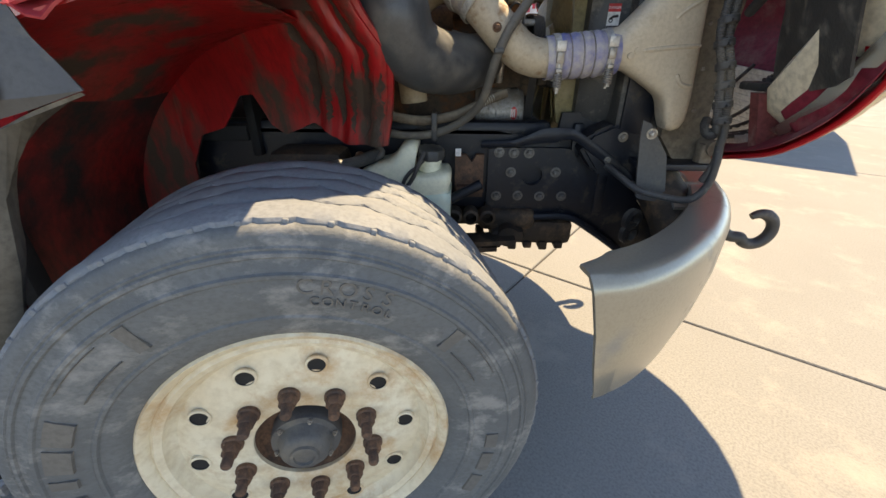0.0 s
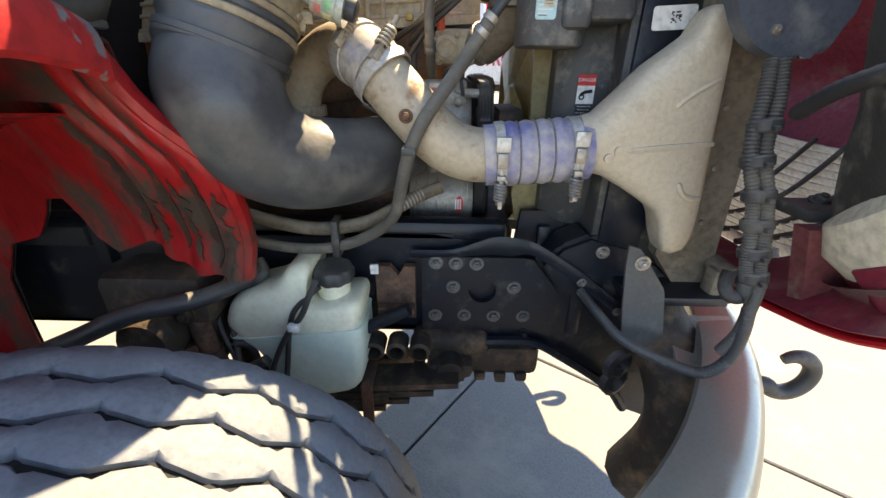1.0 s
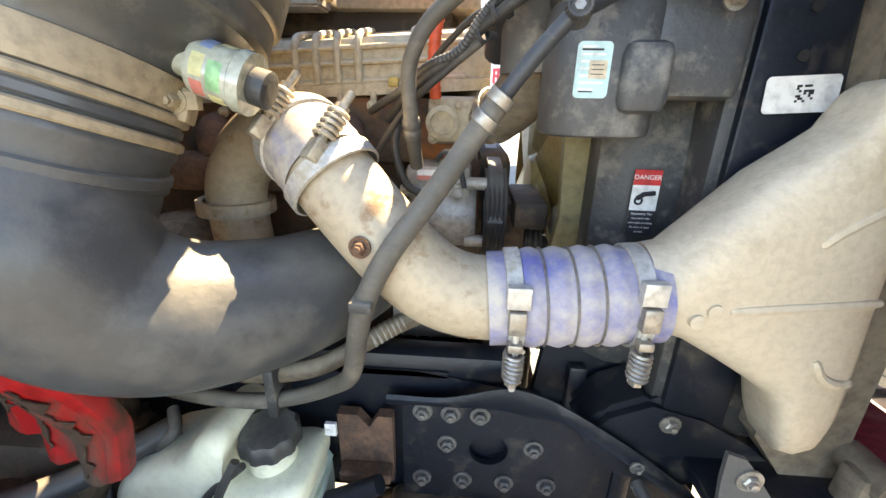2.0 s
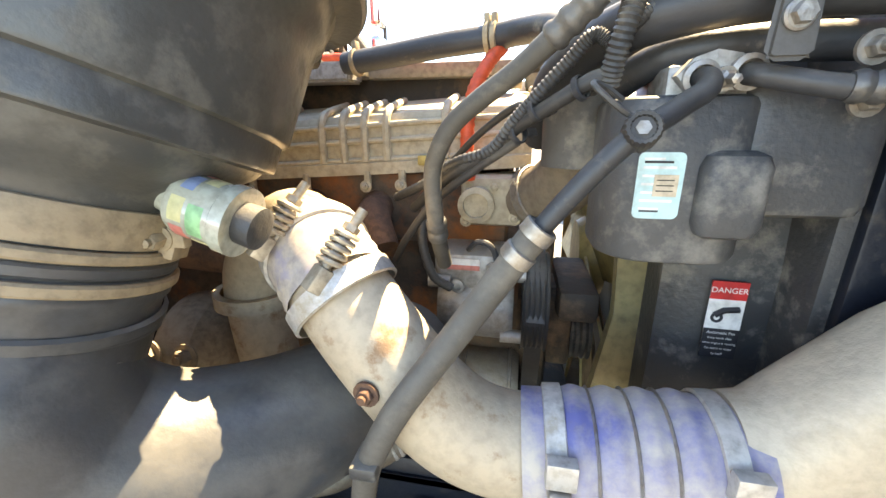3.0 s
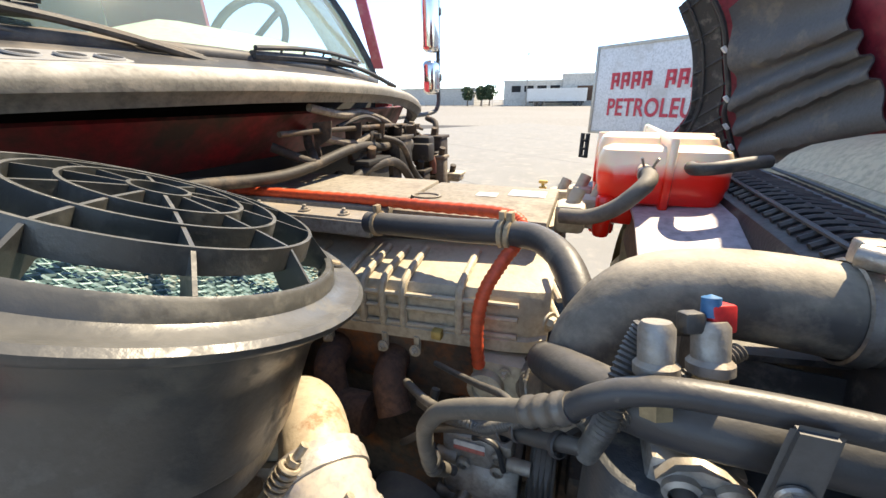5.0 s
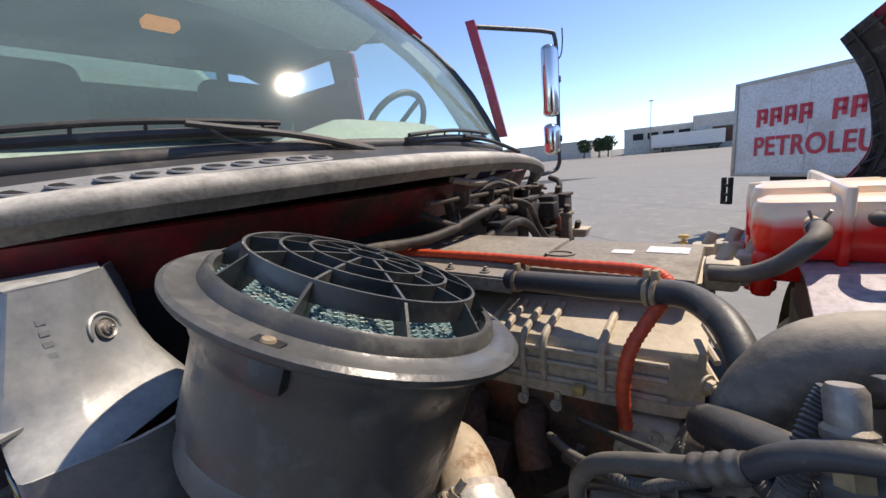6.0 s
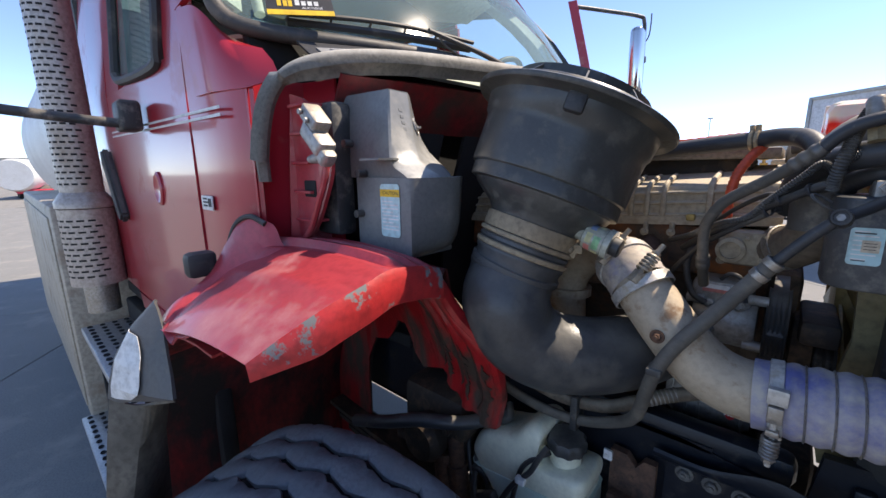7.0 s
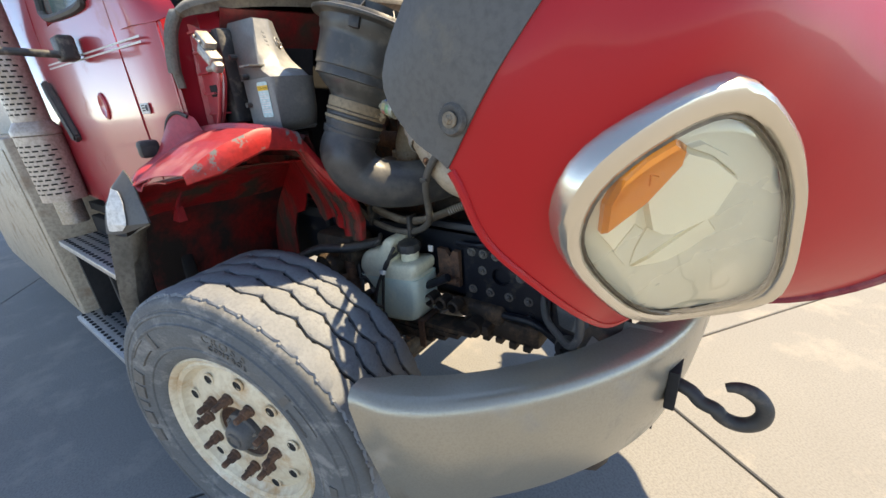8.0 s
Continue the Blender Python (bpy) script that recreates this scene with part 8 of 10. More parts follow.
for i, p in enumerate(sp):
    d = (sp[min(i + 1, len(sp) - 1)] - sp[max(i - 1, 0)]).normalized()
    up = Vector((0.25, 0, 1)) if abs(d.z) < 0.7 else Vector((0.3, -0.95 if p.y < 0 else 0.95, 0.2))
    up = (up - d * up.dot(d)).normalized()
    o = d.cross(up)
    o = o if o.x > 0 else -o
    prof = [(0.0, 0.0), (0.016, -0.002), (0.026, -0.012), (0.028, -0.026), (0.02, -0.036), (0.016, -0.05), (-0.004, -0.05), (-0.02, -0.03), (-0.034, -0.01), (-0.03, -0.002)]
    slim = 1.0 - 0.45 * min(1.0, max(0.0, (abs(d.z) - 0.25) / 0.5))
    rows.append([p + o * (a * slim) + up * (b * slim) for a, b in prof])
loft(bm, rows)
seal = part("hood_seal", bm, M_seal, truck, "dusty rubber hood seal along the cowl")
for sg in (-1, 1):
    bm = B()
    rows = []
    for x, y, z, wd in ((-0.292, 0.925, 1.585, 0.9), (-0.288, 0.93, 1.64, 1.0), (-0.28, 0.93, 1.70, 1.0), (-0.265, 0.92, 1.745, 1.0), (-0.24, 0.895, 1.785, 0.9), (-0.20, 0.845, 1.815, 0.7)):
        rows.append([(x + 0.004 + dx * wd * 0.45, sg * (y - 0.008 - dy * wd * 0.5), z) for dx, dy in ((-0.012, -0.016), (0.012, -0.018), (0.028, -0.006), (0.034, 0.012), (0.024, 0.03), (0.008, 0.036), (-0.012, 0.03))])
    loft(bm, rows)
    part("seal_leg", bm, M_seal, seal)
# cowl panel between the seal and the windshield
WS_BASE = [(-0.378, -0.948, 1.975), (-0.362, -0.945, 1.935), (-0.342, -0.925, 1.908), (-0.318, -0.88, 1.896), (-0.28, -0.78, 1.893), (-0.235, -0.6, 1.90), (-0.195, -0.35, 1.908), (-0.18, 0, 1.912), (-0.195, 0.35, 1.908), (-0.235, 0.6, 1.90), (-0.28, 0.78, 1.893), (-0.318, 0.88, 1.896), (-0.342, 0.925, 1.908), (-0.362, 0.945, 1.935), (-0.378, 0.948, 1.975)]
wsb = spline(WS_BASE, 6)
cowl_front = [Vector((p.x + 0.165 * (1 - 0.55 * (abs(p.y) / 0.95) ** 3), p.y * 0.985, p.z - 0.045 - 0.075 * (abs(p.y) / 0.95) ** 6)) for p in wsb]
bm = B()
sheet(bm, [[a * (1 - u) + b * u + Vector((0, 0, -0.004 * math.sin(math.pi * u))) for a, b in zip(wsb, cowl_front) if abs(a.y) < 0.83] for u in (0, 0.25, 0.5, 0.75, 1.0)], 0.005)
cowl = part("cowl_panel", bm, M_cowl, truck, "black slotted cowl panel under the windshield")
wsd = spline(WS_BASE, 40)


def cowl_at(y, u, lift):
    a = min(wsd, key=lambda q: abs(q.y - y) + (9 if q.z > 1.93 else 0))
    b = Vector((a.x + 0.165 * (1 - 0.55 * (abs(a.y) / 0.95) ** 3), a.y * 0.985, a.z - 0.045 - 0.075 * (abs(a.y) / 0.95) ** 6))
    return a * (1 - u) + b * u + Vector((0, 0, lift - 0.004 * math.sin(math.pi * u)))


for k in range(11):
    y = -0.77 + k * 0.0455
    m = facing(cowl_at(y, 0.57, 0.0035), (0.28, 0, 1), (0, 1, 0))
    bm = B()
    turn(bm, [(0.0001, 0.0022), (0.0165, 0.0022), (0.0175, 0.001)], m @ Matrix.Diagonal((1.0, 0.8, 1, 1)), 24)
    part("slot", bm, M_black, cowl, "dark oval cowl slot")
    bm = B()
    turn(bm, [(0.0165, 0.0026), (0.0175, 0.0036), (0.0188, 0.0034), (0.0205, 0.001)], m @ Matrix.Diagonal((1.0, 0.8, 1, 1)), 24)
    part("slot_rim", bm, M_cowl_strip, cowl)
bm = B()
sheet(bm, [[cowl_at(-0.80 + 0.515 * i / 40, 0.57 + (u - 0.57) * min(1.0, 0.35 + (40 - i) / 3), 0.0035) for i in range(41)] for u in (0.38, 0.47, 0.57, 0.66, 0.76)], 0.003)
part("slotted_strip", bm, M_cowl_strip, cowl, "pale dusty strip with oval slots")
# red strip over the seal at the corner
bm = B()
sheet(bm, [spline(r, 5) for r in (
    [(-0.48, -0.974, 1.955), (-0.42, -0.971, 1.945), (-0.385, -0.963, 1.925), (-0.362, -0.942, 1.893), (-0.345, -0.91, 1.868)],
    [(-0.47, -0.975, 1.90), (-0.40, -0.972, 1.89), (-0.355, -0.96, 1.873), (-0.322, -0.935, 1.86), (-0.288, -0.892, 1.853)],
    [(-0.46, -0.975, 1.84), (-0.385, -0.971, 1.838), (-0.335, -0.957, 1.828), (-0.30, -0.932, 1.822), (-0.262, -0.885, 1.826)],
    [(-0.45, -0.974, 1.77), (-0.375, -0.968, 1.77), (-0.325, -0.952, 1.77), (-0.29, -0.925, 1.775), (-0.25, -0.88, 1.795)])], 0.004)
sheet(bm, [[(-0.302, -0.93, z), (-0.318, -0.90, z), (-0.322, -0.85, z), (-0.30, -0.80, z), (-0.25, -0.78, z), (-0.2, -0.78, z)] for z in (1.36, 1.5, 1.65, 1.80)], 0.005)
part("corner_skin", bm, M_red, cab_body)
bm = B()
pts = [(-0.27, -0.875, 1.45), (-0.262, -0.87, 1.6), (-0.255, -0.86, 1.74)]
sheet(bm, [[Vector(p), Vector(p) + Vector((0.02, 0.05, 0)), Vector(p) + Vector((0.04, 0.075, -0.01))] for p in pts], 0.006)
for z in (1.5, 1.56, 1.62, 1.68, 1.735):
    box(bm, (-0.25, -0.87, z), (-0.185, -0.82, z + 0.006), 0.001)
plate(bm, [(p.x, p.z) for p in spline([(-0.262, 0, 1.44), (-0.235, 0, 1.455), (-0.19, 0, 1.49), (-0.148, 0, 1.55), (-0.12, 0, 1.605), (-0.125, 0, 1.645), (-0.165, 0, 1.70), (-0.2, 0, 1.745), (-0.258, 0, 1.765)], 4)], 0.008, Matrix.Translation((0, -0.858, 0)))
sweep(bm, spline([(-0.235, -0.866, 1.455), (-0.19, -0.87, 1.49), (-0.148, -0.872, 1.55), (-0.12, -0.87, 1.605), (-0.125, -0.868, 1.645)], 5), 0.007, 8)
wi = part("inner_bracket", bm, M_red_dull, cab_body, "red ribbed bracket inside the seal", smooth=False)
bm = B()
box(bm, (-0.225, -0.8605, 1.552), (-0.178, -0.85, 1.588), 0.004)
part("window_slot", bm, M_black, wi)

# horn-like latch on the bracket
bm = B()
m = Matrix.Translation((-0.118, -0.878, 1.668)) @ Matrix.Rotation(radians(42), 4, "Y") @ Matrix.Scale(0.86, 4)
prism(bm, (-0.072, -0.022, 0.004), (-0.004, 0.022, 0.036), 0.008, 0.005)
prism(bm, (-0.045, -0.026, -0.024), (0.04, 0.02, 0.012), 0.01, 0.007)
prism(bm, (0.018, -0.02, -0.034), (0.062, 0.016, 0.0), 0.012, 0.008)
rod(bm, (0.03, -0.004, -0.03), (0.0, -0.004, -0.062), 0.014, 12, 0.009)
for x in (-0.06, -0.03):
    rod(bm, (x, -0.024, 0.02), (x, -0.03, 0.02), 0.006, 10)
bmesh.ops.transform(bm, matrix=m, verts=bm.verts)
part("wiper_motor", bm, M_alu, truck, "dusty alloy latch unit beside the heater box")

# heater box
def heater_box():
    # upper case: side, corner column and a front that faces ahead and inwards, flared at its foot
    levels = [(1.757, (-0.043, -0.770), (-0.046, -0.718), (-0.078, -0.682)), (1.73, (-0.035, -0.778), (-0.037, -0.723), (-0.073, -0.679)), (1.70, (-0.026, -0.786), (-0.027, -0.728), (-0.067, -0.675)), (1.67, (-0.016, -0.795), (-0.015, -0.734), (-0.058, -0.669)),
              (1.645, (-0.008, -0.802), (-0.003, -0.739), (-0.045, -0.661)), (1.625, (-0.003, -0.806), (0.012, -0.745), (-0.028, -0.652)), (1.61, (0.012, -0.807), (0.032, -0.748), (-0.012, -0.645)), (1.598, (0.036, -0.807), (0.054, -0.742), (-0.002, -0.641)), (1.592, (0.044, -0.806), (0.061, -0.736), (0.002, -0.640))]
    bm = B()
    rows = []
    for z, a, m_, f in levels:
        a, m_, f = Vector(a), Vector(m_), Vector(f)
        rows.append([(-0.20, -0.785, z), (-0.12, -0.785 + 0.4 * (a.y + 0.785), z), (a.x - 0.004, a.y - 0.0005, z), (a.x, a.y + 0.003, z)] + [(*a.lerp(m_, u), z) for u in (0.3, 0.7)] + [(m_.x, m_.y - 0.003, z), (m_.x - 0.002, m_.y + 0.003, z)] + [(*m_.lerp(f, u), z) for u in (0.4, 0.8, 1.0)] + [(f.x - 0.03, f.y + 0.012, z), (-0.2, -0.63, z)])
    sheet(bm, rows, 0.005)
    h = part("heater_box", bm, M_heater, truck, "grey-black plastic heater box with a warning label")
    bm = B()
    plate(bm, [(-0.20, -0.785), (-0.045, -0.770), (-0.047, -0.718), (-0.078, -0.682), (-0.2, -0.66)], 0.006, Matrix.Translation((0, 0, 1.753)) @ Matrix(((1, 0, 0, 0), (0, 0, 1, 0), (0, 1, 0, 0), (0, 0, 0, 1))))
    part("lid", bm, M_heater, h, smooth=False)
    for k, z in enumerate((1.72, 1.708, 1.696, 1.684, 1.672)):
        bm = B()
        flat(bm, facing((-0.0328 + 0.011 * k * 0.35, -0.752, z), (1, -0.05, 0.3), (0, 1, 0)), -0.004, -0.003, 0.004, 0.003, 0.001)
        part("moulded_mark", bm, M_heater, h, smooth=False)
    bm = B()
    box(bm, (-0.24, -0.83, 1.47), (-0.15, -0.78, 1.745), 0.012)
    part("side_case", bm, M_plastic, h)
    # lower case with its rounded nose
    bm = B()
    rows = []
    for z, w in ((1.592, -0.002), (1.575, 0.0), (1.54, 0.002), (1.50, 0.006), (1.47, 0.014), (1.452, 0.026), (1.442, 0.045)):
        rows.append([(-0.115, -0.803, z), (0.036, -0.807, z), (0.044, -0.804, z), (0.048 - w * 0.3, -0.797, z), (0.066 - w, -0.722, z), (0.064 - w, -0.69, z), (0.048 - w, -0.662, z), (0.0, -0.642, z), (-0.1, -0.63, z)])
    sheet(bm, rows, 0.005)
    part("nose", bm, M_heater, h, "dark rounded nose of the box")
    bm = B()
    box(bm, (-0.11, -0.798, 1.436), (0.02, -0.66, 1.448), 0.004)
    part("lower_case", bm, M_heater, h)
    bm = B()
    plate(bm, [(0.0, 0.0), (0.055, 0.0), (0.06, 0.03), (0.03, 0.10), (0.0, 0.11)], 0.004, Matrix.Translation((-0.05, -0.842, 1.628)) @ pose(0, 0, 0, -90, 0, 0))
    part("ledge", bm, M_heater, h, smooth=False)
    st, m = sticker("caution_label", (-0.007, -0.8085, 1.531), (0.03, -1, 0), (1, 0.03, 0), 0.052, 0.1, M_label_blue, h, "light blue caution label with a yellow band")
    bm = B()
    flat(bm, m, -0.026, 0.026, 0.026, 0.04, 0.0014)
    yb = part("yellow_band", bm, M_yellow, st, smooth=False)
    tag_text("lettering", "CAUTION", m @ Matrix.Translation((0.002, 0.033, 0.0014)), 0.009, M_ink, st, 0.0002)
    for k in range(9):
        bm = B()
        flat(bm, m, -0.022, 0.016 - k * 0.0066, -0.022 + (0.044 if k % 3 else 0.03), 0.0185 - k * 0.0066, 0.0013)
        part("print_line", bm, M_label_white, st, smooth=False)
    bm = B()
    turn(bm, [(0.0001, 0.001), (0.011, 0.001), (0.013, 0.003), (0.013, 0.0)], axis_frame((-0.043, -0.7, 1.69), (0.75, 0.62, 0.25)), 20)
    bolt(bm, (-0.042, -0.699, 1.69), (0.75, 0.62, 0.25), 0.005, 0.003)
    part("screw", bm, M_steel, h)
    bm = B()
    mm = axis_frame((-0.043, -0.7, 1.689), (0.75, 0.62, 0.25))
    sweep(bm, [mm @ Vector((0.021 * math.cos(a), 0.021 * math.sin(a), 0.0)) for a in [radians(200 * k / 16 - 10) for k in range(17)]], 0.0022, 6)
    part("recess_rim", bm, M_heater, h)
    for p in ((-0.1, -0.80, 1.52), (-0.13, -0.80, 1.66), (-0.09, -0.80, 1.60)):
        bm = B()
        rod(bm, p, Vector(p) + Vector((0.0, -0.02, 0)), 0.008, 10)
        part("stud", bm, M_plastic, h)


heater_box()

# windshield
ws_top = [Vector((-0.70 - 0.12 * (abs(y) / 0.8) ** 2, y, 2.60 - 0.05 * (abs(y) / 0.8) ** 2)) for y in [-0.82 + 1.64 * k / 60 for k in range(61)]]
bm = B()
n = len(wsb)
top = [ws_top[round(k * 60 / (n - 1))] for k in range(n)]
rows = []
for u in (0, 0.15, 0.3, 0.5, 0.7, 0.85, 1):
    rows.append([a * (1 - u) + b * u + Vector((0.05 * math.sin(math.pi * u), 0, 0.02 * math.sin(math.pi * u))) for a, b in zip(wsb, top)])
vs = [[bm.verts.new(p) for p in r] for r in rows]
for a, b in zip(vs, vs[1:]):
    for k in range(n - 1):
        bm.faces.new((a[k], a[k + 1], b[k + 1], b[k]))
ws = part("windshield", bm, M_glass, truck, "curved windshield with the sun glinting in it", out=(1, 0, 0.5))
ws.visible_shadow = False
bm = B()
left_edge = [r[0] for r in rows]
right_edge = [r[-1] for r in rows]
loop = left_edge[::-1] + rows[0][1:-1] + right_edge
sweep(bm, loop, 0.017, 12)
part("windshield_seal", bm, M_hook, ws, "black rubber windshield seal")
bm = B()
sweep(bm, [p + Vector((0.022, 0.012, 0.006)) for p in left_edge], 0.006, 8)
part("bright_trim", bm, M_chrome, ws)
for edge, sg in ((left_edge, -1), (right_edge, 1)):
    bm = B()
    sheet(bm, [[p + Vector((0.0, sg * 0.012, 0)), Vector((p.x - 0.03, sg * (abs(p.y) * 0.45 - cab_prof(p.z) * 0.55), p.z)), Vector((p.x - 0.075, sg * (0.001 - cab_prof(p.z)), p.z - 0.004)), Vector((p.x - 0.15, sg * (0.001 - cab_prof(p.z)), p.z - 0.012))] for p in edge], 0.012)
    part("a_pillar", bm, M_red, cab_body, "red windshield pillar")
# auction sticker
uc = Vector((-0.287, -0.80, 1.957))
m = facing(uc + Vector((0.006, -0.004, 0.0)), (0.72, -0.42, 0.52), (0.45, 0.89, 0.08))
bm = B()
flat(bm, m, -0.068, -0.034, 0.068, 0.034, 0.001)
stk = part("auction_sticker", bm, M_ink, ws, "black and yellow auction sticker", smooth=False)
for y0, y1 in ((0.018, 0.034), (-0.034, -0.02)):
    bm = B()
    flat(bm, m, -0.068, y0, 0.068, y1, 0.0015)
    part("yellow_band", bm, M_yellow, stk, smooth=False)
bm = B()
for k, x in enumerate((-0.046, -0.034, -0.024)):
    flat(bm, m, x, -0.009 + (0.0 if k == 0 else -0.001), x + 0.008, 0.011 - 0.004 * (k > 0), 0.0016)
part("yellow_logo", bm, M_yellow, stk, smooth=False)
bm = B()
for k in range(4):
    flat(bm, m, -0.010 + k * 0.013, -0.006, -0.001 + k * 0.013, 0.009 - 0.003 * (k > 0), 0.0016)
part("white_logo", bm, M_label_white, stk, smooth=False)
tag_text("lettering", "AUCTIONS", m @ Matrix.Translation((0.024, -0.0135, 0.0012)), 0.0085, M_label_white, stk, 0.0002)

# wipers
def wiper(pivot, elbow, b0, b1):
    bm = B()
    sweep(bm, spline([pivot, (Vector(pivot) + Vector(elbow)) / 2 + Vector((0, 0, 0.01)), elbow], 5), [0.009 - 0.003 * i / 10 for i in range(11)], 8)
    w = part("wiper_arm", bm, M_hook, truck, "black windshield wiper")
    bm = B()
    pts = spline([b0, (Vector(b0) + Vector(b1)) / 2 + Vector((0.006, 0, 0.004)), b1], 8)
    sweep(bm, pts, 0.0105, 8)
    part("blade", bm, M_rubber, w)
    bm = B()
    pts2 = [p + Vector((0.012, 0, 0.014 + 0.008 * math.sin(math.pi * i / (len(pts) - 1)))) for i, p in enumerate(pts)]
    sweep(bm, pts2, 0.0058, 8)
    for i in range(1, len(pts), 3):
        rod(bm, pts[i], pts2[i], 0.003, 5)
    part("blade_frame", bm, M_hook, w)


wiper((-0.14, -0.05, 1.885), (-0.19, -0.50, 1.955), (-0.19, -0.33, 1.945), (-0.315, -0.82, 1.925))
wiper((-0.16, 0.75, 1.87), (-0.17, 0.35, 1.935), (-0.205, 0.545, 1.932), (-0.165, 0.04, 1.92))
bm = B()
sweep(bm, spline([(-0.185, -0.47, 1.953), (-0.188, -0.43, 1.928), (-0.18, -0.33, 1.908), (-0.175, -0.24, 1.907), (-0.165, -0.18, 1.921), (-0.155, -0.10, 1.905)], 6), 0.003, 8)
part("washer_tube", bm, M_hose_grey, truck, "thin grey washer tube along the wiper arm")

M_cloth = mat("seat_cloth", (0.07, 0.075, 0.08), (0.1, 0.1, 0.1), 6, 120, 0.9)
# dusty lines and cables along the firewall under the seal
M_dustline = mat("dust_caked_line", (0.27, 0.235, 0.185), (0.17, 0.145, 0.115), 14, 110, 0.8, dirt=(0.05, 0.045, 0.04), amount=0.4, dirt_scale=18)
rnd = random.Random(21)
for i in range(7):
    pts = []
    y0 = (0.0, 0.1, 0.25, 0.05, 0.2, 0.3, 0.15)[i]
    for j in range(8):
        y = y0 + (0.8 - y0) * j / 7
        pts.append((-0.20 + 0.21 * math.cos(y * 1.35) + rnd.uniform(-0.012, 0.012), y, 1.80 - 0.02 * i - 0.09 * (y - y0) - 0.05 * max(0.0, y - 0.3) + rnd.uniform(-0.02, 0.02)))
    bm = B()
    sweep(bm, spline(pts, 5), (0.009, 0.006, 0.004, 0.009, 0.005, 0.007, 0.0045)[i], 8)
    part("firewall_line", bm, M_dustline if i % 3 == 0 else M_dark, truck, "dust-caked line along the firewall")
for i, y in enumerate((0.22, 0.41, 0.53, 0.66)):
    x = -0.19 + 0.21 * math.cos(y * 1.35)
    bm = B()
    box(bm, (x - 0.02, y, 1.69 + rnd.uniform(-0.03, 0.02)), (x + 0.012, y + rnd.uniform(0.015, 0.04), 1.745), 0.006)
    rod(bm, (x, y + 0.02, 1.73), (x + 0.03, y + 0.02, 1.73), 0.007, 8)
    part("line_clip", bm, M_dustline if i % 2 else M_dark, truck, "grimy clip on the firewall")
# dashboard, seats and steering wheel behind the glass
bm = B()
rows = []
for y in [-0.85 + 1.7 * k / 24 for k in range(25)]:
    hump = max(0.0, min(1.0, (y + 0.12) / 0.35)) * max(0.0, min(1.0, (1.0 - y) / 0.3))
    rows.append([(-0.36 + 0.12 * (1 - (y / 0.9) ** 2), y, 1.87), (-0.46, y, 1.93 + 0.02 * math.cos(y * 2) + 0.04 * hump), (-0.56, y, 1.945 + 0.085 * hump), (-0.66, y, 1.95 + 0.105 * hump), (-0.76, y, 1.94 + 0.1 * hump), (-0.82, y, 1.85), (-0.8, y, 1.4)])
sheet(bm, rows, 0.01)
part("dashboard", bm, M_dash, truck, "grey-green dashboard")
bm = B()
ringp = [Vector((-0.78, 0.69, 2.035)) + Matrix.Rotation(radians(-55), 3, "Y") @ Vector((0.19 * math.cos(a), 0.19 * math.sin(a), 0)) for a in [2 * math.pi * k / 36 for k in range(37)]]
sweep(bm, ringp, 0.015, 10)
for a in (0.5, 2.6, 4.7):
    rod(bm, (-0.78, 0.69, 2.035), Vector((-0.78, 0.69, 2.035)) + Matrix.Rotation(radians(-55), 3, "Y") @ Vector((0.19 * math.cos(a), 0.19 * math.sin(a), 0)), 0.012, 8)
part("steering_wheel", bm, M_plastic_worn, truck, "grey steering wheel")
for y in (-0.5, 0.48):
    bm = B()
    box(bm, (-1.65, y - 0.26, 1.55), (-1.15, y + 0.26, 1.75), 0.05, None, 3)
    box(bm, (-1.78, y - 0.25, 1.7), (-1.62, y + 0.25, 2.4), 0.06, None, 3)
    part("seat", bm, M_cloth, truck, "dark cloth cab seat")
bm = B()
box(bm, (-1.64, 0.0, 2.575), (-1.55, 0.14, 2.62), 0.015, None, 3)
part("dome_lamp", bm, M_amber_lit, truck, "amber cab lamp under the headliner with an added glow")

# pale green inner trim round the windshield, and a grab bar on the inner pillar
for edge, sg in ((left_edge, 1), (right_edge, -1)):
    bm = B()
    sheet(bm, [[p + Vector((-0.03, sg * 0.035, -0.01)), p + Vector((-0.06, sg * 0.075, -0.01)), p + Vector((-0.12, sg * 0.06, -0.01))] for p in edge], 0.01)
    part("pillar_trim", bm, M_dash, cab_body, "pale green inner pillar trim")
bm = B()
sheet(bm, [[p + Vector((-0.05, 0, -0.05)), p + Vector((-0.22, 0, -0.10)), p + Vector((-0.5, 0, -0.02))] for p in ws_top[4:-4]], 0.01)
part("header_trim", bm, M_dash, cab_body, "pale green headliner shelf")
bm = B()
sweep(bm, spline([(-0.52, -0.78, 2.0), (-0.56, -0.775, 2.1), (-0.64, -0.77, 2.3), (-0.68, -0.77, 2.42)], 5), 0.014, 10)
part("grab_bar", bm, M_dash, cab_body, "grey grab bar inside the cab")

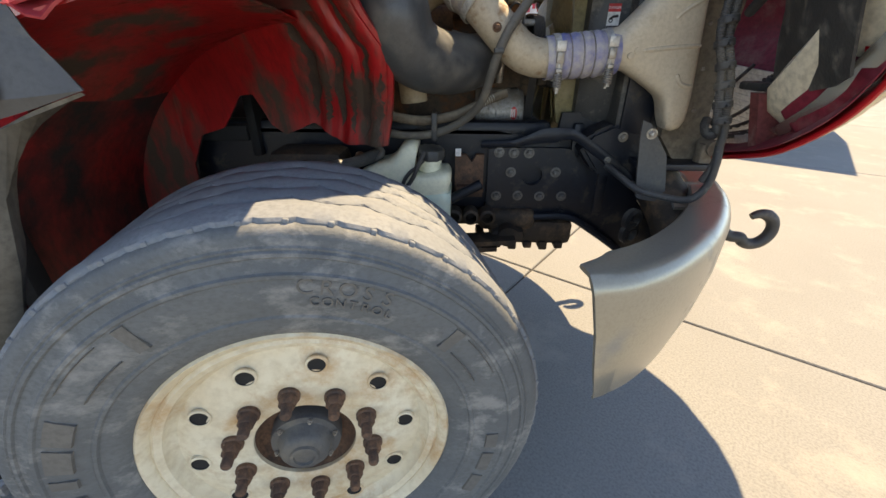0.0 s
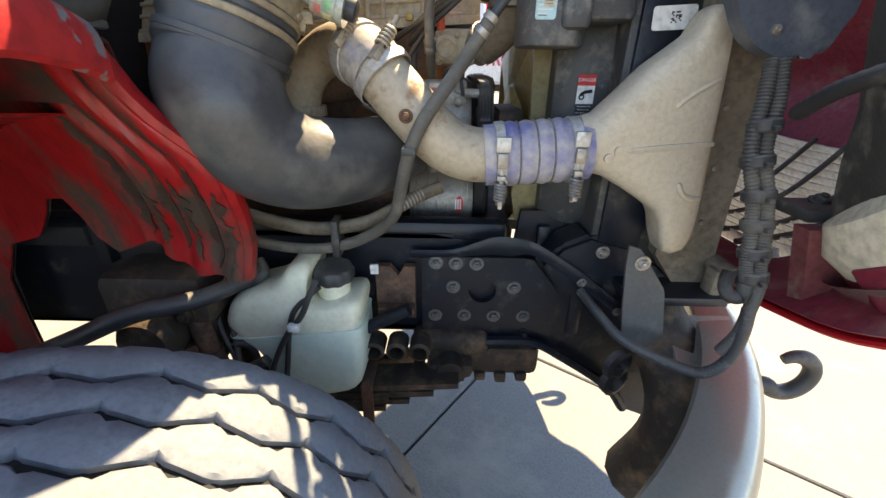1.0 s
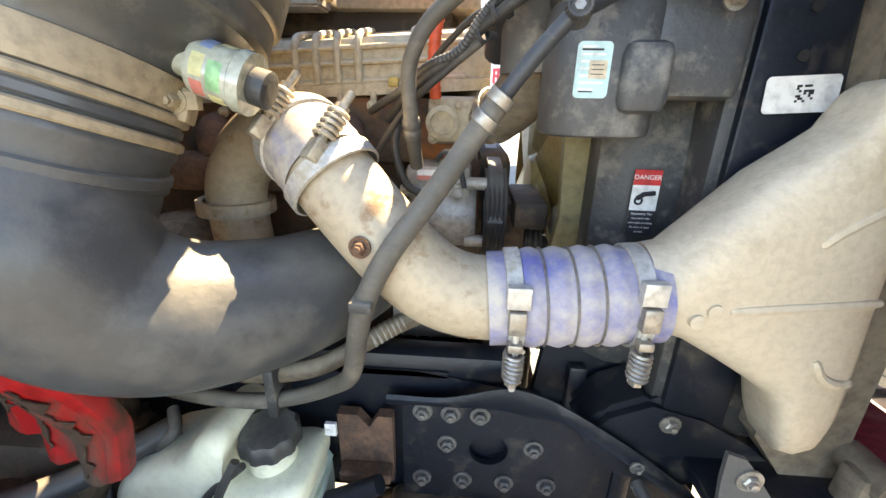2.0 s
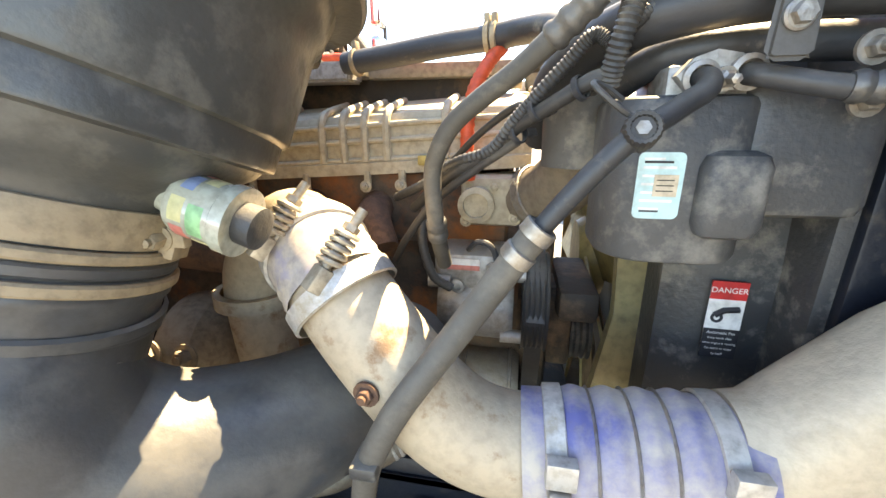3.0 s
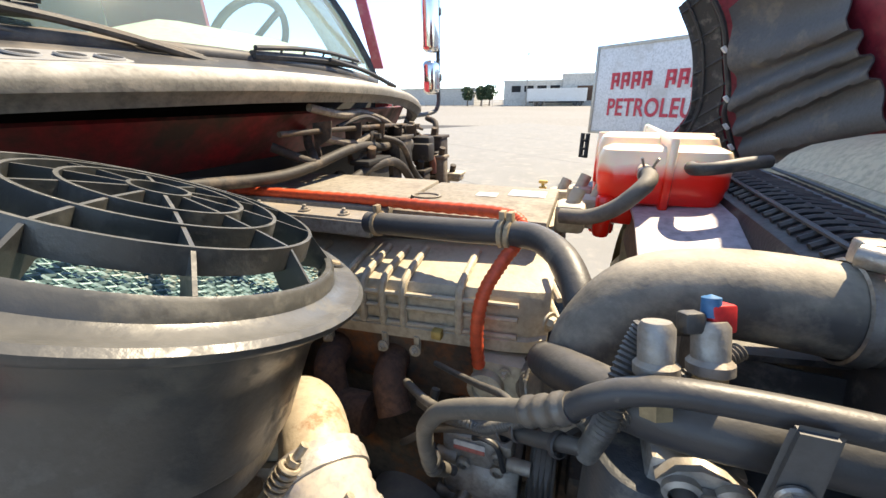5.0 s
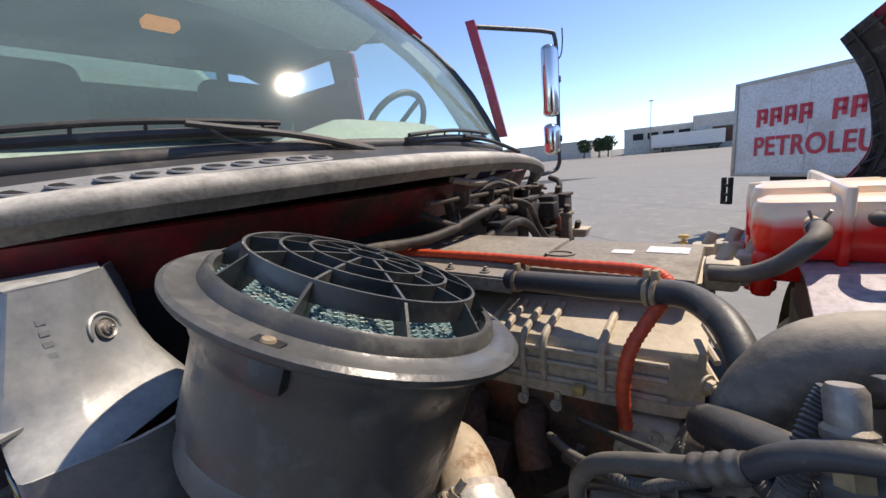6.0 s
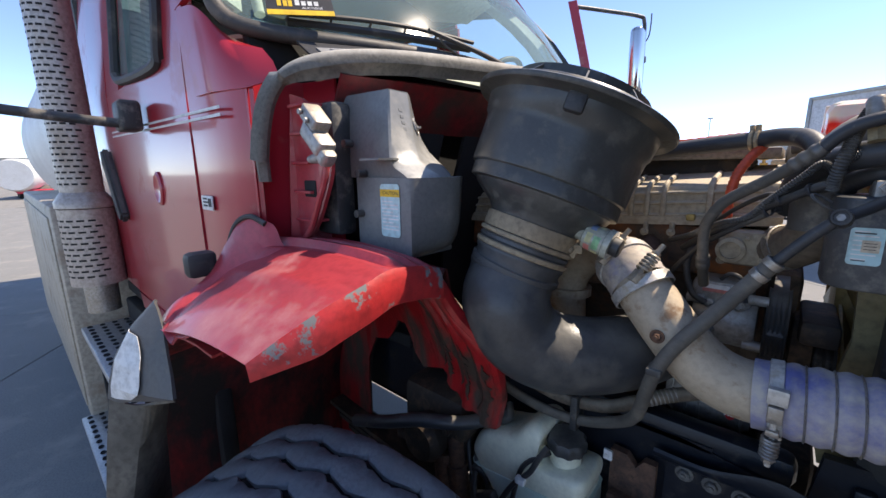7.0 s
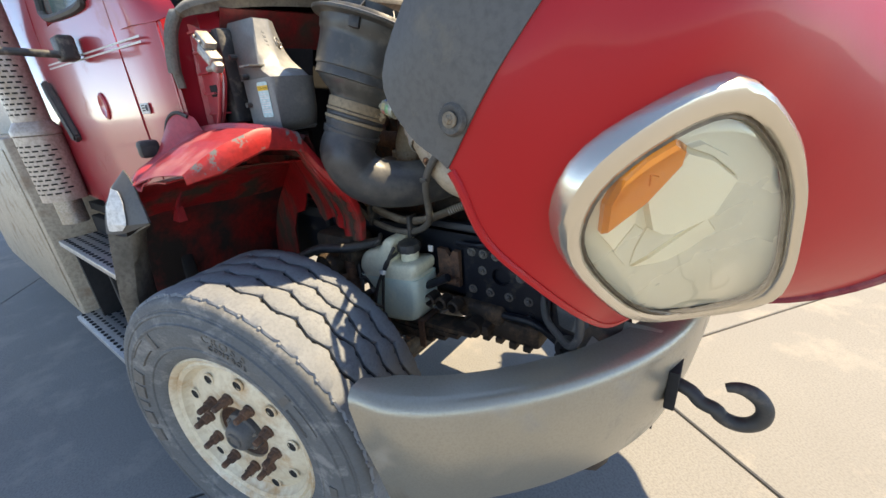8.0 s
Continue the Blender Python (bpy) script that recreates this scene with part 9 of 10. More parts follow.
# mirrors
def far_mirror():
    bm = B()
    sweep(bm, spline([(-0.46, 0.97, 2.474), (-0.35, 1.18, 2.478), (-0.25, 1.37, 2.478), (-0.225, 1.405, 2.45), (-0.22, 1.41, 2.3), (-0.22, 1.41, 1.9), (-0.22, 1.40, 1.79), (-0.25, 1.34, 1.75), (-0.32, 1.0, 1.74)], 6), 0.011, 10)
    arm = part("mirror_arm", bm, M_plastic, truck, "black tubular mirror arm")
    for z0, z1 in ((2.045, 2.405), (1.845, 2.01)):
        bm = B()
        box(bm, (-0.27, 1.29, z0), (-0.20, 1.40, z1), 0.028, None, 3)
        part("mirror_head", bm, M_chrome, arm, "chrome mirror housing")
    for z in (2.24, 1.93):
        bm = B()
        box(bm, (-0.235, 1.385, z - 0.02), (-0.2, 1.425, z + 0.02), 0.01)
        part("clamp", bm, M_plastic, arm)
    bm = B()
    sweep(bm, spline([(-0.22, 1.41, 2.33), (-0.205, 1.44, 2.37), (-0.2, 1.45, 2.43), (-0.2, 1.45, 2.5)], 4), 0.004, 6)
    part("antenna", bm, M_plastic, arm)
    bm = B()
    sheet(bm, [[(-0.50, 0.965, 2.50), (-0.455, 0.975, 2.50)], [(-0.42, 0.965, 2.2), (-0.375, 0.975, 2.2)], [(-0.36, 0.965, 1.95), (-0.315, 0.975, 1.95)]], 0.02)
    part("vent_post", bm, M_red, arm, "red quarter post")


far_mirror()
# right mirror: lower arm foot on the door and the arm to it
bm = B()
box(bm, (-0.96, -1.04, 1.725), (-0.87, -0.985, 1.81), 0.012, None, 3)
ra = part("mirror_foot", bm, M_plastic, truck, "black mirror arm foot on the door")
bm = B()
sweep(bm, spline([(-0.90, -1.03, 1.745), (-0.93, -1.2, 1.76), (-0.98, -1.45, 1.79)], 6), 0.013, 10)
part("arm", bm, M_plastic, ra)
bm = B()
box(bm, (-1.12, -1.56, 1.80), (-1.02, -1.36, 2.2), 0.03, None, 3)
part("mirror_head", bm, M_chrome, ra)

# exhaust stack with its slotted shield
def stack():
    c = Vector((-1.72, -1.058, 0))
    bm = B()
    turn(bm, [(0.093, 1.13), (0.096, 1.13), (0.096, 1.46), (0.093, 1.46)], Matrix.Translation(c), 40)
    lo = part("stack_shield", bm, M_stack, truck, "cream slotted exhaust heat shield")
    bm = B()
    turn(bm, [(0.071, 1.50), (0.074, 1.50), (0.074, 3.1), (0.071, 3.1)], Matrix.Translation(c), 40)
    up = part("stack_shield", bm, M_stack, truck, "cream slotted exhaust heat shield")
    bm = B()
    turn(bm, [(0.06, 1.0), (0.06, 3.3), (0.056, 3.3), (0.056, 1.0)], Matrix.Translation(c), 32)
    part("exhaust_pipe", bm, M_steel, truck, "steel exhaust stack")
    bm = B()
    turn(bm, [(0.085, 1.46), (0.1, 1.465), (0.1, 1.49), (0.074, 1.53)], Matrix.Translation(c), 40)
    part("stack_band", bm, M_stack, lo)
    slots = [(lo, 0.0965, 1.17 + 0.024 * j, k, j) for j in range(11) for k in range(5)] + [(up, 0.0745, 1.56 + 0.024 * j, k, j) for j in range(40) for k in range(5)]
    for host, r, z, k, j in slots:
        a = radians(-95 + 22 * k + (12 if j % 2 else 0))
        bm = B()
        rows = []
        for q in range(4):
            aa = a + radians(15) * q / 3
            rows.append([c + Vector((r * math.cos(aa), r * math.sin(aa), z)), c + Vector((r * math.cos(aa), r * math.sin(aa), z + 0.008))])
        sheet(bm, rows, 0.0012)
        part("slot", bm, M_black, host, smooth=False)


stack()

# tan tool box, steps and the tank behind the cab
bm = B()
box(bm, (-4.6, -1.16, 0.33), (-2.02, -0.55, 1.46), 0.02, None, 2)
tb = part("tool_box", bm, M_boxpaint, truck, "tan painted steel tool box behind the cab")
bm = B()
box(bm, (-4.55, -1.168, 0.40), (-2.10, -1.158, 1.40), 0.006)
part("box_door", bm, M_boxpaint, tb)
bm = B()
box(bm, (-2.3, -1.12, 0.27), (-2.02, -0.6, 0.335), 0.01)
part("bracket", bm, M_rust, tb)
bm = B()
turn(bm, [(0.0001, 0), (0.9, 0.0), (1.0, 0.12), (1.0, 4.6), (0.0001, 4.6)], pose(-2.55, 0.0, 2.0, 0, -90, 0), 48)
part("tank_body", bm, M_white, truck, "pale rounded tank behind the cab")


def step(z, x0, x1, y0, y1):
    bm = B()
    box(bm, (x0, y0, z - 0.035), (x1, y1, z), 0.006)
    s = part("step", bm, M_tread_plate, truck, "perforated alloy cab step")
    n = int((x1 - x0) / 0.055)
    for i in range(n):
        for j in range(4):
            x, y = x0 + 0.03 + i * 0.055, y0 + 0.03 + j * (y1 - y0 - 0.06) / 3
            bm = B()
            turn(bm, [(0.0001, 0.002), (0.009, 0.002), (0.0125, 0.0042), (0.0145, 0.0004)] if j % 3 == 0 else [(0.0001, 0.0016), (0.012, 0.0016), (0.014, 0.0004)], pose(x, y, z) @ Matrix.Diagonal((1.3 if j % 3 else 1.0, 0.8, 1, 1)), 12)
            part("hole", bm, M_black, s)
    return s


step(0.88, -1.92, -0.76, -1.14, -0.94)
step(0.37, -2.04, -0.72, -1.20, -1.0)
bm = B()
box(bm, (-1.95, -0.95, 0.36), (-0.7, -0.90, 0.98), 0.01)
for x in (-1.9, -1.3, -0.8):
    box(bm, (x, -1.1, 0.33), (x + 0.04, -0.9, 0.87), 0.004)
part("step_frame", bm, M_black, truck, "dark frame behind the steps")

# ---------------------------------------------------------------- clutter on the firewall, far side
hose("firewall_pipe", [(-0.04, -0.35, 1.70), (0.0, -0.1, 1.68), (0.02, 0.15, 1.71), (0.0, 0.35, 1.69), (-0.05, 0.6, 1.70), (-0.08, 0.75, 1.70)], 0.012, M_dark, "dusty pipe along the firewall")
hose("firewall_pipe", [(0.0, -0.1, 1.76), (0.02, 0.2, 1.755), (-0.01, 0.45, 1.745), (-0.05, 0.68, 1.725), (-0.06, 0.78, 1.71)], 0.006, M_grease, "dusty thin link under the seal")
hose("firewall_pipe", [(0.02, 0.05, 1.62), (0.05, 0.2, 1.66), (0.05, 0.33, 1.64), (0.06, 0.42, 1.55), (0.08, 0.45, 1.47)], 0.013, M_dark, "drooping dark hose")
hose("firewall_pipe", [(0.0, 0.25, 1.73), (0.05, 0.34, 1.70), (0.06, 0.4, 1.62), (0.05, 0.5, 1.56), (0.04, 0.62, 1.53)], 0.009, M_dark, "drooping dark cable")
hose("firewall_pipe", [(-0.02, 0.62, 1.60), (0.0, 0.60, 1.63), (0.02, 0.62, 1.64), (0.035, 0.64, 1.61), (0.035, 0.65, 1.56)], 0.013, M_redhose, "short curved reddish hose")
for (x, y, z), (a_, b_, c_), mt, nm, lb in (((-0.02, 0.80, 1.60), (0.10, 0.09, 0.16), M_grease, "relay_box", "dark dusty relay box by the firewall"), ((0.05, 0.70, 1.56), (0.04, 0.05, 0.11), M_plate, "filter_head", "dusty tan filter head"),
                                ((0.0, 0.42, 1.66), (0.07, 0.10, 0.10), M_dark, "valve_body", "black valve body on the firewall"), ((0.06, 0.80, 1.52), (0.09, 0.07, 0.03), M_cover, "small_box", "small tan box on the far side"),
                                ((0.03, 0.20, 1.60), (0.05, 0.12, 0.14), M_black, "blower_case", "black blower case on the firewall"), ((0.01, 0.58, 1.52), (0.06, 0.07, 0.12), M_grease, "valve_body", "greasy valve body on the firewall")):
    bm = B()
    box(bm, (x - a_ / 2, y - b_ / 2, z - c_ / 2), (x + a_ / 2, y + b_ / 2, z + c_ / 2), 0.012)
    cl_ = part(nm, bm, mt, truck, lb)
    bm = B()
    box(bm, (x - a_ / 2 - 0.004, y - b_ / 2 - 0.004, z + c_ / 2 - 0.006), (x + a_ / 2 + 0.004, y + b_ / 2 + 0.004, z + c_ / 2 + 0.006), 0.003)
    part("lid", bm, mt, cl_)
    bm = B()
    rod(bm, (x, y, z + c_ / 2), (x + 0.01, y - 0.01, z + c_ / 2 + 0.035), 0.012, 10)
    part("fitting", bm, M_grease, cl_)
for k in range(5):
    bm = B()
    y = 0.02 + 0.13 * k
    plate(bm, [(0.0, 0.0), (0.05, 0.005), (0.045, -0.03), (0.012, -0.05), (0.016, -0.09), (0.0, -0.1)], 0.004, Matrix.Translation((-0.03 + 0.02 * math.cos(3 * y), y, 1.775 - 0.01 * k)))
    part("firewall_bracket", bm, M_grease, truck, "small dusty stamped bracket", smooth=False)

# more of the dark tangle below the cowl
tangle = random.Random(11)
for k in range(16):
    y0, z0 = tangle.uniform(-0.1, 0.75), tangle.uniform(1.50, 1.74)
    y1, z1 = y0 + tangle.uniform(0.1, 0.3), z0 + tangle.uniform(-0.14, 0.08)
    x0 = -0.08 + tangle.uniform(0.0, 0.1)
    hose("firewall_cable", [(x0, y0, z0), (x0 + tangle.uniform(0.02, 0.07), (2 * y0 + y1) / 3, z0 - tangle.uniform(0.0, 0.06)), (x0 + tangle.uniform(0.0, 0.06), (y0 + 2 * y1) / 3, z1 + tangle.uniform(-0.03, 0.04)), (x0 - 0.02, y1, z1)],
         tangle.uniform(0.005, 0.012), M_dark if k % 4 else M_grease, "dark cable tangled on the firewall")
for k in range(8):
    y, z = tangle.uniform(0.05, 0.85), tangle.uniform(1.48, 1.68)
    bm = B()
    box(bm, (-0.07, y - 0.03, z - 0.03), (0.0 + tangle.uniform(0.0, 0.05), y + 0.03, z + 0.035), 0.01)
    part("firewall_unit", bm, M_dark, truck, "small dark unit on the firewall")


# ---------------------------------------------------------------- hood, tilted forward
HINGE, TIP = Vector((1.06, 0, 1.0)), radians(50)
HOOD = Matrix.Translation(HINGE) @ Matrix.Rotation(TIP, 4, "Y") @ Matrix.Translation(-HINGE)

RIBS = [  # lip, waist, shoulder, rail, crown, centre line: in the shut position
    [(0.05, -1.10, 1.553), (0.05, -1.09, 1.58), (0.05, -1.03, 1.65), (0.045, -0.94, 1.76), (0.03, -0.7, 1.83), (0.02, 0, 1.86)],
    [(0.185, -1.112, 1.528), (0.19, -1.10, 1.555), (0.19, -1.03, 1.63), (0.18, -0.93, 1.72), (0.17, -0.68, 1.81), (0.16, 0, 1.85)],
    [(0.305, -1.12, 1.465), (0.31, -1.11, 1.50), (0.31, -1.04, 1.58), (0.3, -0.91, 1.68), (0.29, -0.66, 1.785), (0.27, 0, 1.843)],
    [(0.398, -1.128, 1.393), (0.405, -1.125, 1.435), (0.40, -1.045, 1.54), (0.38, -0.9, 1.65), (0.36, -0.64, 1.765), (0.34, 0, 1.838)],
    [(0.442, -1.128, 1.279), (0.455, -1.135, 1.37), (0.455, -1.055, 1.50), (0.42, -0.89, 1.635), (0.40, -0.63, 1.755), (0.37, 0, 1.836)],
    [(0.483, -1.134, 1.1495), (0.51, -1.142, 1.31), (0.51, -1.06, 1.485), (0.465, -0.88, 1.62), (0.435, -0.62, 1.747), (0.40, 0, 1.834)],
    [(0.5585, -1.132, 1.127), (0.572, -1.139, 1.29), (0.56, -1.06, 1.47), (0.51, -0.87, 1.61), (0.47, -0.61, 1.74), (0.43, 0, 1.832)],
    [(0.6295, -1.131, 1.143), (0.628, -1.131, 1.28), (0.60, -1.06, 1.46), (0.55, -0.86, 1.6), (0.5, -0.6, 1.73), (0.47, 0, 1.83)],
    [(0.719, -1.105, 1.105), (0.712, -1.10, 1.26), (0.68, -1.04, 1.45), (0.62, -0.84, 1.58), (0.57, -0.58, 1.71), (0.54, 0, 1.825)],
    [(0.806, -1.062, 1.096), (0.772, -1.038, 1.25), (0.735, -0.99, 1.44), (0.69, -0.81, 1.57), (0.65, -0.56, 1.70), (0.61, 0, 1.82)],
    [(0.907, -0.964, 1.067), (0.86, -0.925, 1.235), (0.815, -0.89, 1.43), (0.78, -0.76, 1.56), (0.73, -0.52, 1.69), (0.69, 0, 1.815)],
    [(0.98, -0.84, 1.025), (0.965, -0.82, 1.215), (0.92, -0.79, 1.43), (0.87, -0.69, 1.57), (0.82, -0.48, 1.70), (0.78, 0, 1.81)],
    [(1.027, -0.706, 1.01), (1.07, -0.70, 1.22), (1.04, -0.67, 1.44), (0.98, -0.58, 1.60), (0.91, -0.42, 1.73), (0.87, 0, 1.81)],
    [(1.085, -0.50, 1.0), (1.195, -0.505, 1.25), (1.19, -0.49, 1.48), (1.12, -0.43, 1.68), (1.01, -0.3, 1.77), (0.95, 0, 1.812)],
    [(1.11, -0.36, 1.0), (1.265, -0.365, 1.27), (1.265, -0.35, 1.52), (1.2, -0.31, 1.73), (1.06, -0.2, 1.79), (1.0, 0, 1.815)],
    [(1.125, -0.15, 1.0), (1.345, -0.15, 1.3), (1.34, -0.15, 1.56), (1.25, -0.13, 1.775), (1.1, -0.09, 1.81), (1.04, 0, 1.818)],
    [(1.128, 0, 1.0), (1.36, 0, 1.3), (1.355, 0, 1.57), (1.265, 0, 1.785), (1.11, 0, 1.812), (1.06, 0, 1.82)],
]


def hood_grid(across=5, up=7):
    """Fine rows of points: along the lip, then from lip to centre."""
    cols = [spline([r[k] for r in RIBS], across) for k in range(6)]
    return [spline([c[i] for c in cols], up) for i in range(len(cols[0]))]


LAMP = [(-0.230, 0.0), (-0.222, 0.09), (-0.16, 0.17), (-0.05, 0.176), (0.06, 0.152), (0.16, 0.10), (0.265, 0.028), (0.317, -0.055), (0.29, -0.125), (0.2, -0.165), (0.04, -0.148), (-0.155, -0.082)]
LAMP_N = Vector((0.7555, -0.6004, 0.262)).normalized()
LAMP_AT = facing((0.862, -0.925, 1.238), LAMP_N, (0.55, 0.83, 0.0))
LAMP_RING = spline([Vector((x, y, 0)) for x, y in LAMP[-2:] + LAMP + LAMP[:3]], 4)[8:-8][:48]


def lamp_rise(x, y):
    """How far the hood's skin stands over the lamp's plane there."""
    u = max(0.0, x - 0.05)
    return 0.13 * u + 1.68 * u * min(0.0, y)


def lamp_pocket(p):
    """Sinks a point of the skin that lies behind the lamp."""
    q = LAMP_AT.inverted() @ p
    if abs(q.z) > 0.12:
        return p
    x, y = 0.043 + (q.x - 0.043) / 0.86, 0.004 + (q.y - 0.004) / 0.86
    inside = False
    for a, b in zip(LAMP_RING, LAMP_RING[1:] + LAMP_RING[:1]):
        if (a.y > y) != (b.y > y) and x < a.x + (b.x - a.x) * (y - a.y) / (b.y - a.y):
            inside = not inside
    return LAMP_AT @ Vector((q.x, q.y, min(q.z, lamp_rise(q.x, q.y) - 0.055))) if inside else p


GRID = [[lamp_pocket(p) for p in row] for row in hood_grid()]
NL, NU = len(GRID), len(GRID[0])


def hood_skin(bm, pick, offset=0.0, thick=0.004, both=True):
    """The faces (i, j) of the hood that pick chooses, on one or both sides."""
    for sg in ((1, -1) if both else (1,)):
        vs = {}
        fs = []
        for i in range(NL - 1):
            for j in range(NU - 1):
                if not pick(i, j, sg):
                    continue
                q = []
                for a, b in ((i, j), (i + 1, j), (i + 1, j + 1), (i, j + 1)):
                    if (a, b) not in vs:
                        p = GRID[a][b]
                        a0, a1 = GRID[max(a - 1, 0)][b], GRID[min(a + 1, NL - 1)][b]
                        b0, b1 = GRID[a][max(b - 1, 0)], GRID[a][min(b + 1, NU - 1)]
                        nrm = (a1 - a0).cross(b1 - b0)
                        nrm = nrm.normalized() if nrm.length > 1e-9 else Vector((0, 0, 1))
                        mid = Vector((0.5, 0, 1.3))
                        if nrm.dot(p - mid) < 0:
                            nrm = -nrm
                        p = p + nrm * offset
                        vs[a, b] = bm.verts.new(HOOD @ Vector((p.x, p.y * sg, p.z)))
                    v = vs[a, b]
                    if v not in q:
                        q.append(v)
                if len(q) > 2:
                    try:
                        fs.append(bm.faces.new(q))
                    except ValueError:
                        pass
        if thick:
            bmesh.ops.recalc_face_normals(bm, faces=fs)
            bmesh.ops.solidify(bm, geom=fs, thickness=thick)
    return bm


def centre(i, j):
    return (GRID[i][j] + GRID[i + 1][j + 1]) / 2


def is_grille(i, j):
    c = centre(i, j)
    return abs(c.y) < 0.47 and 3 <= j <= 14


bm = B()
hood_skin(bm, lambda i, j, sg: not is_grille(i, j))
hood = part("hood", bm, M_red_hood, truck, "glossy red hood tilted forward on its hinge")
# grey panel round the rear of the wheel arch, cut off along a slanting line
bm = B()
hood_skin(bm, lambda i, j, sg: centre(i, j).y < -0.95 and centre(i, j).x < 0.70 and centre(i, j).z < 1.62, 0.004, 0, False)
for co, no in (((0.629, 0, 1.127), (1.0, 0, 0.246)), ((0.0, 0, 1.60), (0, 0, 1.0))):
    bmesh.ops.bisect_plane(bm, geom=bm.verts[:] + bm.edges[:] + bm.faces[:], plane_co=HOOD @ Vector(co), plane_no=HOOD.to_3x3() @ Vector(no), clear_outer=True)
bmesh.ops.solidify(bm, geom=bm.faces[:], thickness=0.004)
trim = part("fender_extension", bm, M_plastic_worn, hood, "matt dark grey fender extension panel")
bm = B()
hood_skin(bm, lambda i, j, sg: not is_grille(i, j) and j < NU - 1, -0.014, 0.002)
part("hood_inner", bm, M_magenta, hood, "dull purple-red inside of the hood")
# dark arch flanges and ribbed liner panels inside both fenders
for side_of in (1, -1):
    bm = B()
    hood_skin(bm, lambda i, j, sg: sg == side_of and i < 36 and j < 13, -0.02, 0.004)
    fl_ = part("arch_flange", bm, M_plastic, hood, "black ribbed flange inside the wheel arch")
    for i in range(1, 36, 4):
        bm = B()
        sweep(bm, [HOOD @ Vector((p.x, side_of * (p.y + 0.03), p.z - 0.004)) for p in GRID[i][:14]], 0.005, 6)
        part("flange_rib", bm, M_plastic, fl_)
    bm = B()
    sweep(bm, [HOOD @ Vector((GRID[i][7].x, side_of * (GRID[i][7].y + 0.032), GRID[i][7].z - 0.006)) for i in range(0, 36)], 0.005, 6)
    part("flange_rib", bm, M_plastic, fl_)
    bm = B()
    rows = []
    for i in range(4, 44):
        row = []
        for j in range(15, 28):
            p = GRID[i][j]
            wave = 0.02 * max(-0.7, min(0.7, math.sin((i * 0.62 - j * 0.30) * 1.15)))
            row.append(HOOD @ Vector((p.x, side_of * (p.y + 0.05 + wave * 0.6), p.z - 0.03 - wave)))
        rows.append(row)
    sheet(bm, rows, 0.004)
    ln_ = part("fender_liner", bm, M_liner_grey, hood, "black corrugated liner panel inside the fender")
    bm = B()
    sweep(bm, [HOOD @ Vector((GRID[i][14].x, side_of * (GRID[i][14].y + 0.05), GRID[i][14].z - 0.03)) for i in range(2, 40)], 0.009, 8)
    part("liner_cable", bm, M_rubber, ln_, "black cable clipped along the liner")
    for i in range(8, 40, 8):
        bm = B()
        box(bm, (-0.012, -0.01, -0.006), (0.012, 0.01, 0.006), 0.002, HOOD @ Matrix.Translation((GRID[i][14].x, side_of * (GRID[i][14].y + 0.056), GRID[i][14].z - 0.036)))
        part("cable_clip", bm, M_label_white, ln_)
# rolled lip
for sg in (1, -1):
    bm = B()
    sweep(bm, [HOOD @ Vector((r[0].x, sg * r[0].y, r[0].z)) for r in GRID if r[0].x > 0.625], 0.006, 8)
    part("lip", bm, M_red_hood, hood)
# screw in the grey panel
sc = Vector((0.908, -1.1465, 1.483))
bm = B()
turn(bm, [(0.0001, 0.001), (0.008, 0.001), (0.012, 0.003), (0.016, 0.0028), (0.019, -0.002)], axis_frame(sc, (0, -1, 0.05)), 24)
part("screw_dish", bm, M_plastic, trim)
bm = B()
bolt(bm, sc + Vector((0, -0.002, 0)), (0, -1, 0.05), 0.006, 0.003)
part("screw", bm, M_plate, trim)

# grille: frame and slats, open between
FRONT = [i for i in range(NL) if abs(GRID[i][6].y) < 0.475]


def nose(j, back=0.0, rise=0.0):
    """A line across the nose at height step j, from side to side."""
    half = [Vector((GRID[i][j].x - back, GRID[i][j].y, GRID[i][j].z + rise)) for i in FRONT]
    return [HOOD @ p for p in half] + [HOOD @ Vector((p.x, -p.y, p.z)) for p in half[-2::-1]]


bm = B()
for j in (3, 15):
    sweep(bm, nose(j), 0.013, 8)
gr = part("grille_frame", bm, M_magenta, hood, "purple-red grille surround")
for sg in (1, -1):
    bm = B()
    sweep(bm, [HOOD @ Vector((GRID[FRONT[0]][j].x, sg * GRID[FRONT[0]][j].y, GRID[FRONT[0]][j].z)) for j in range(3, 16)], 0.013, 8)
    part("grille_side", bm, M_magenta, gr)
for k in range(1, 18):
    u = 3 + 12 * k / 18
    j, f = int(u), u - int(u)
    a, b = nose(j), nose(j + 1)
    mid = [p * (1 - f) + q * f for p, q in zip(a, b)]
    inward = HOOD.to_3x3() @ Vector((-0.04, 0, 0.012))
    bm = B()
    sheet(bm, [[p, p + inward] for p in mid], 0.004)
    part("grille_slat", bm, M_white, gr, "pale grille slat")
for y in (0.38, 0.22, 0.06):
    for sg in (1, -1):
        i = min(FRONT, key=lambda q: abs(abs(GRID[q][8].y) - y))
        bm = B()
        sweep(bm, [HOOD @ Vector((GRID[i][j].x - 0.045, sg * GRID[i][j].y, GRID[i][j].z)) for j in range(3, 16)], 0.008, 8)
        part("grille_stay", bm, M_plastic, gr)


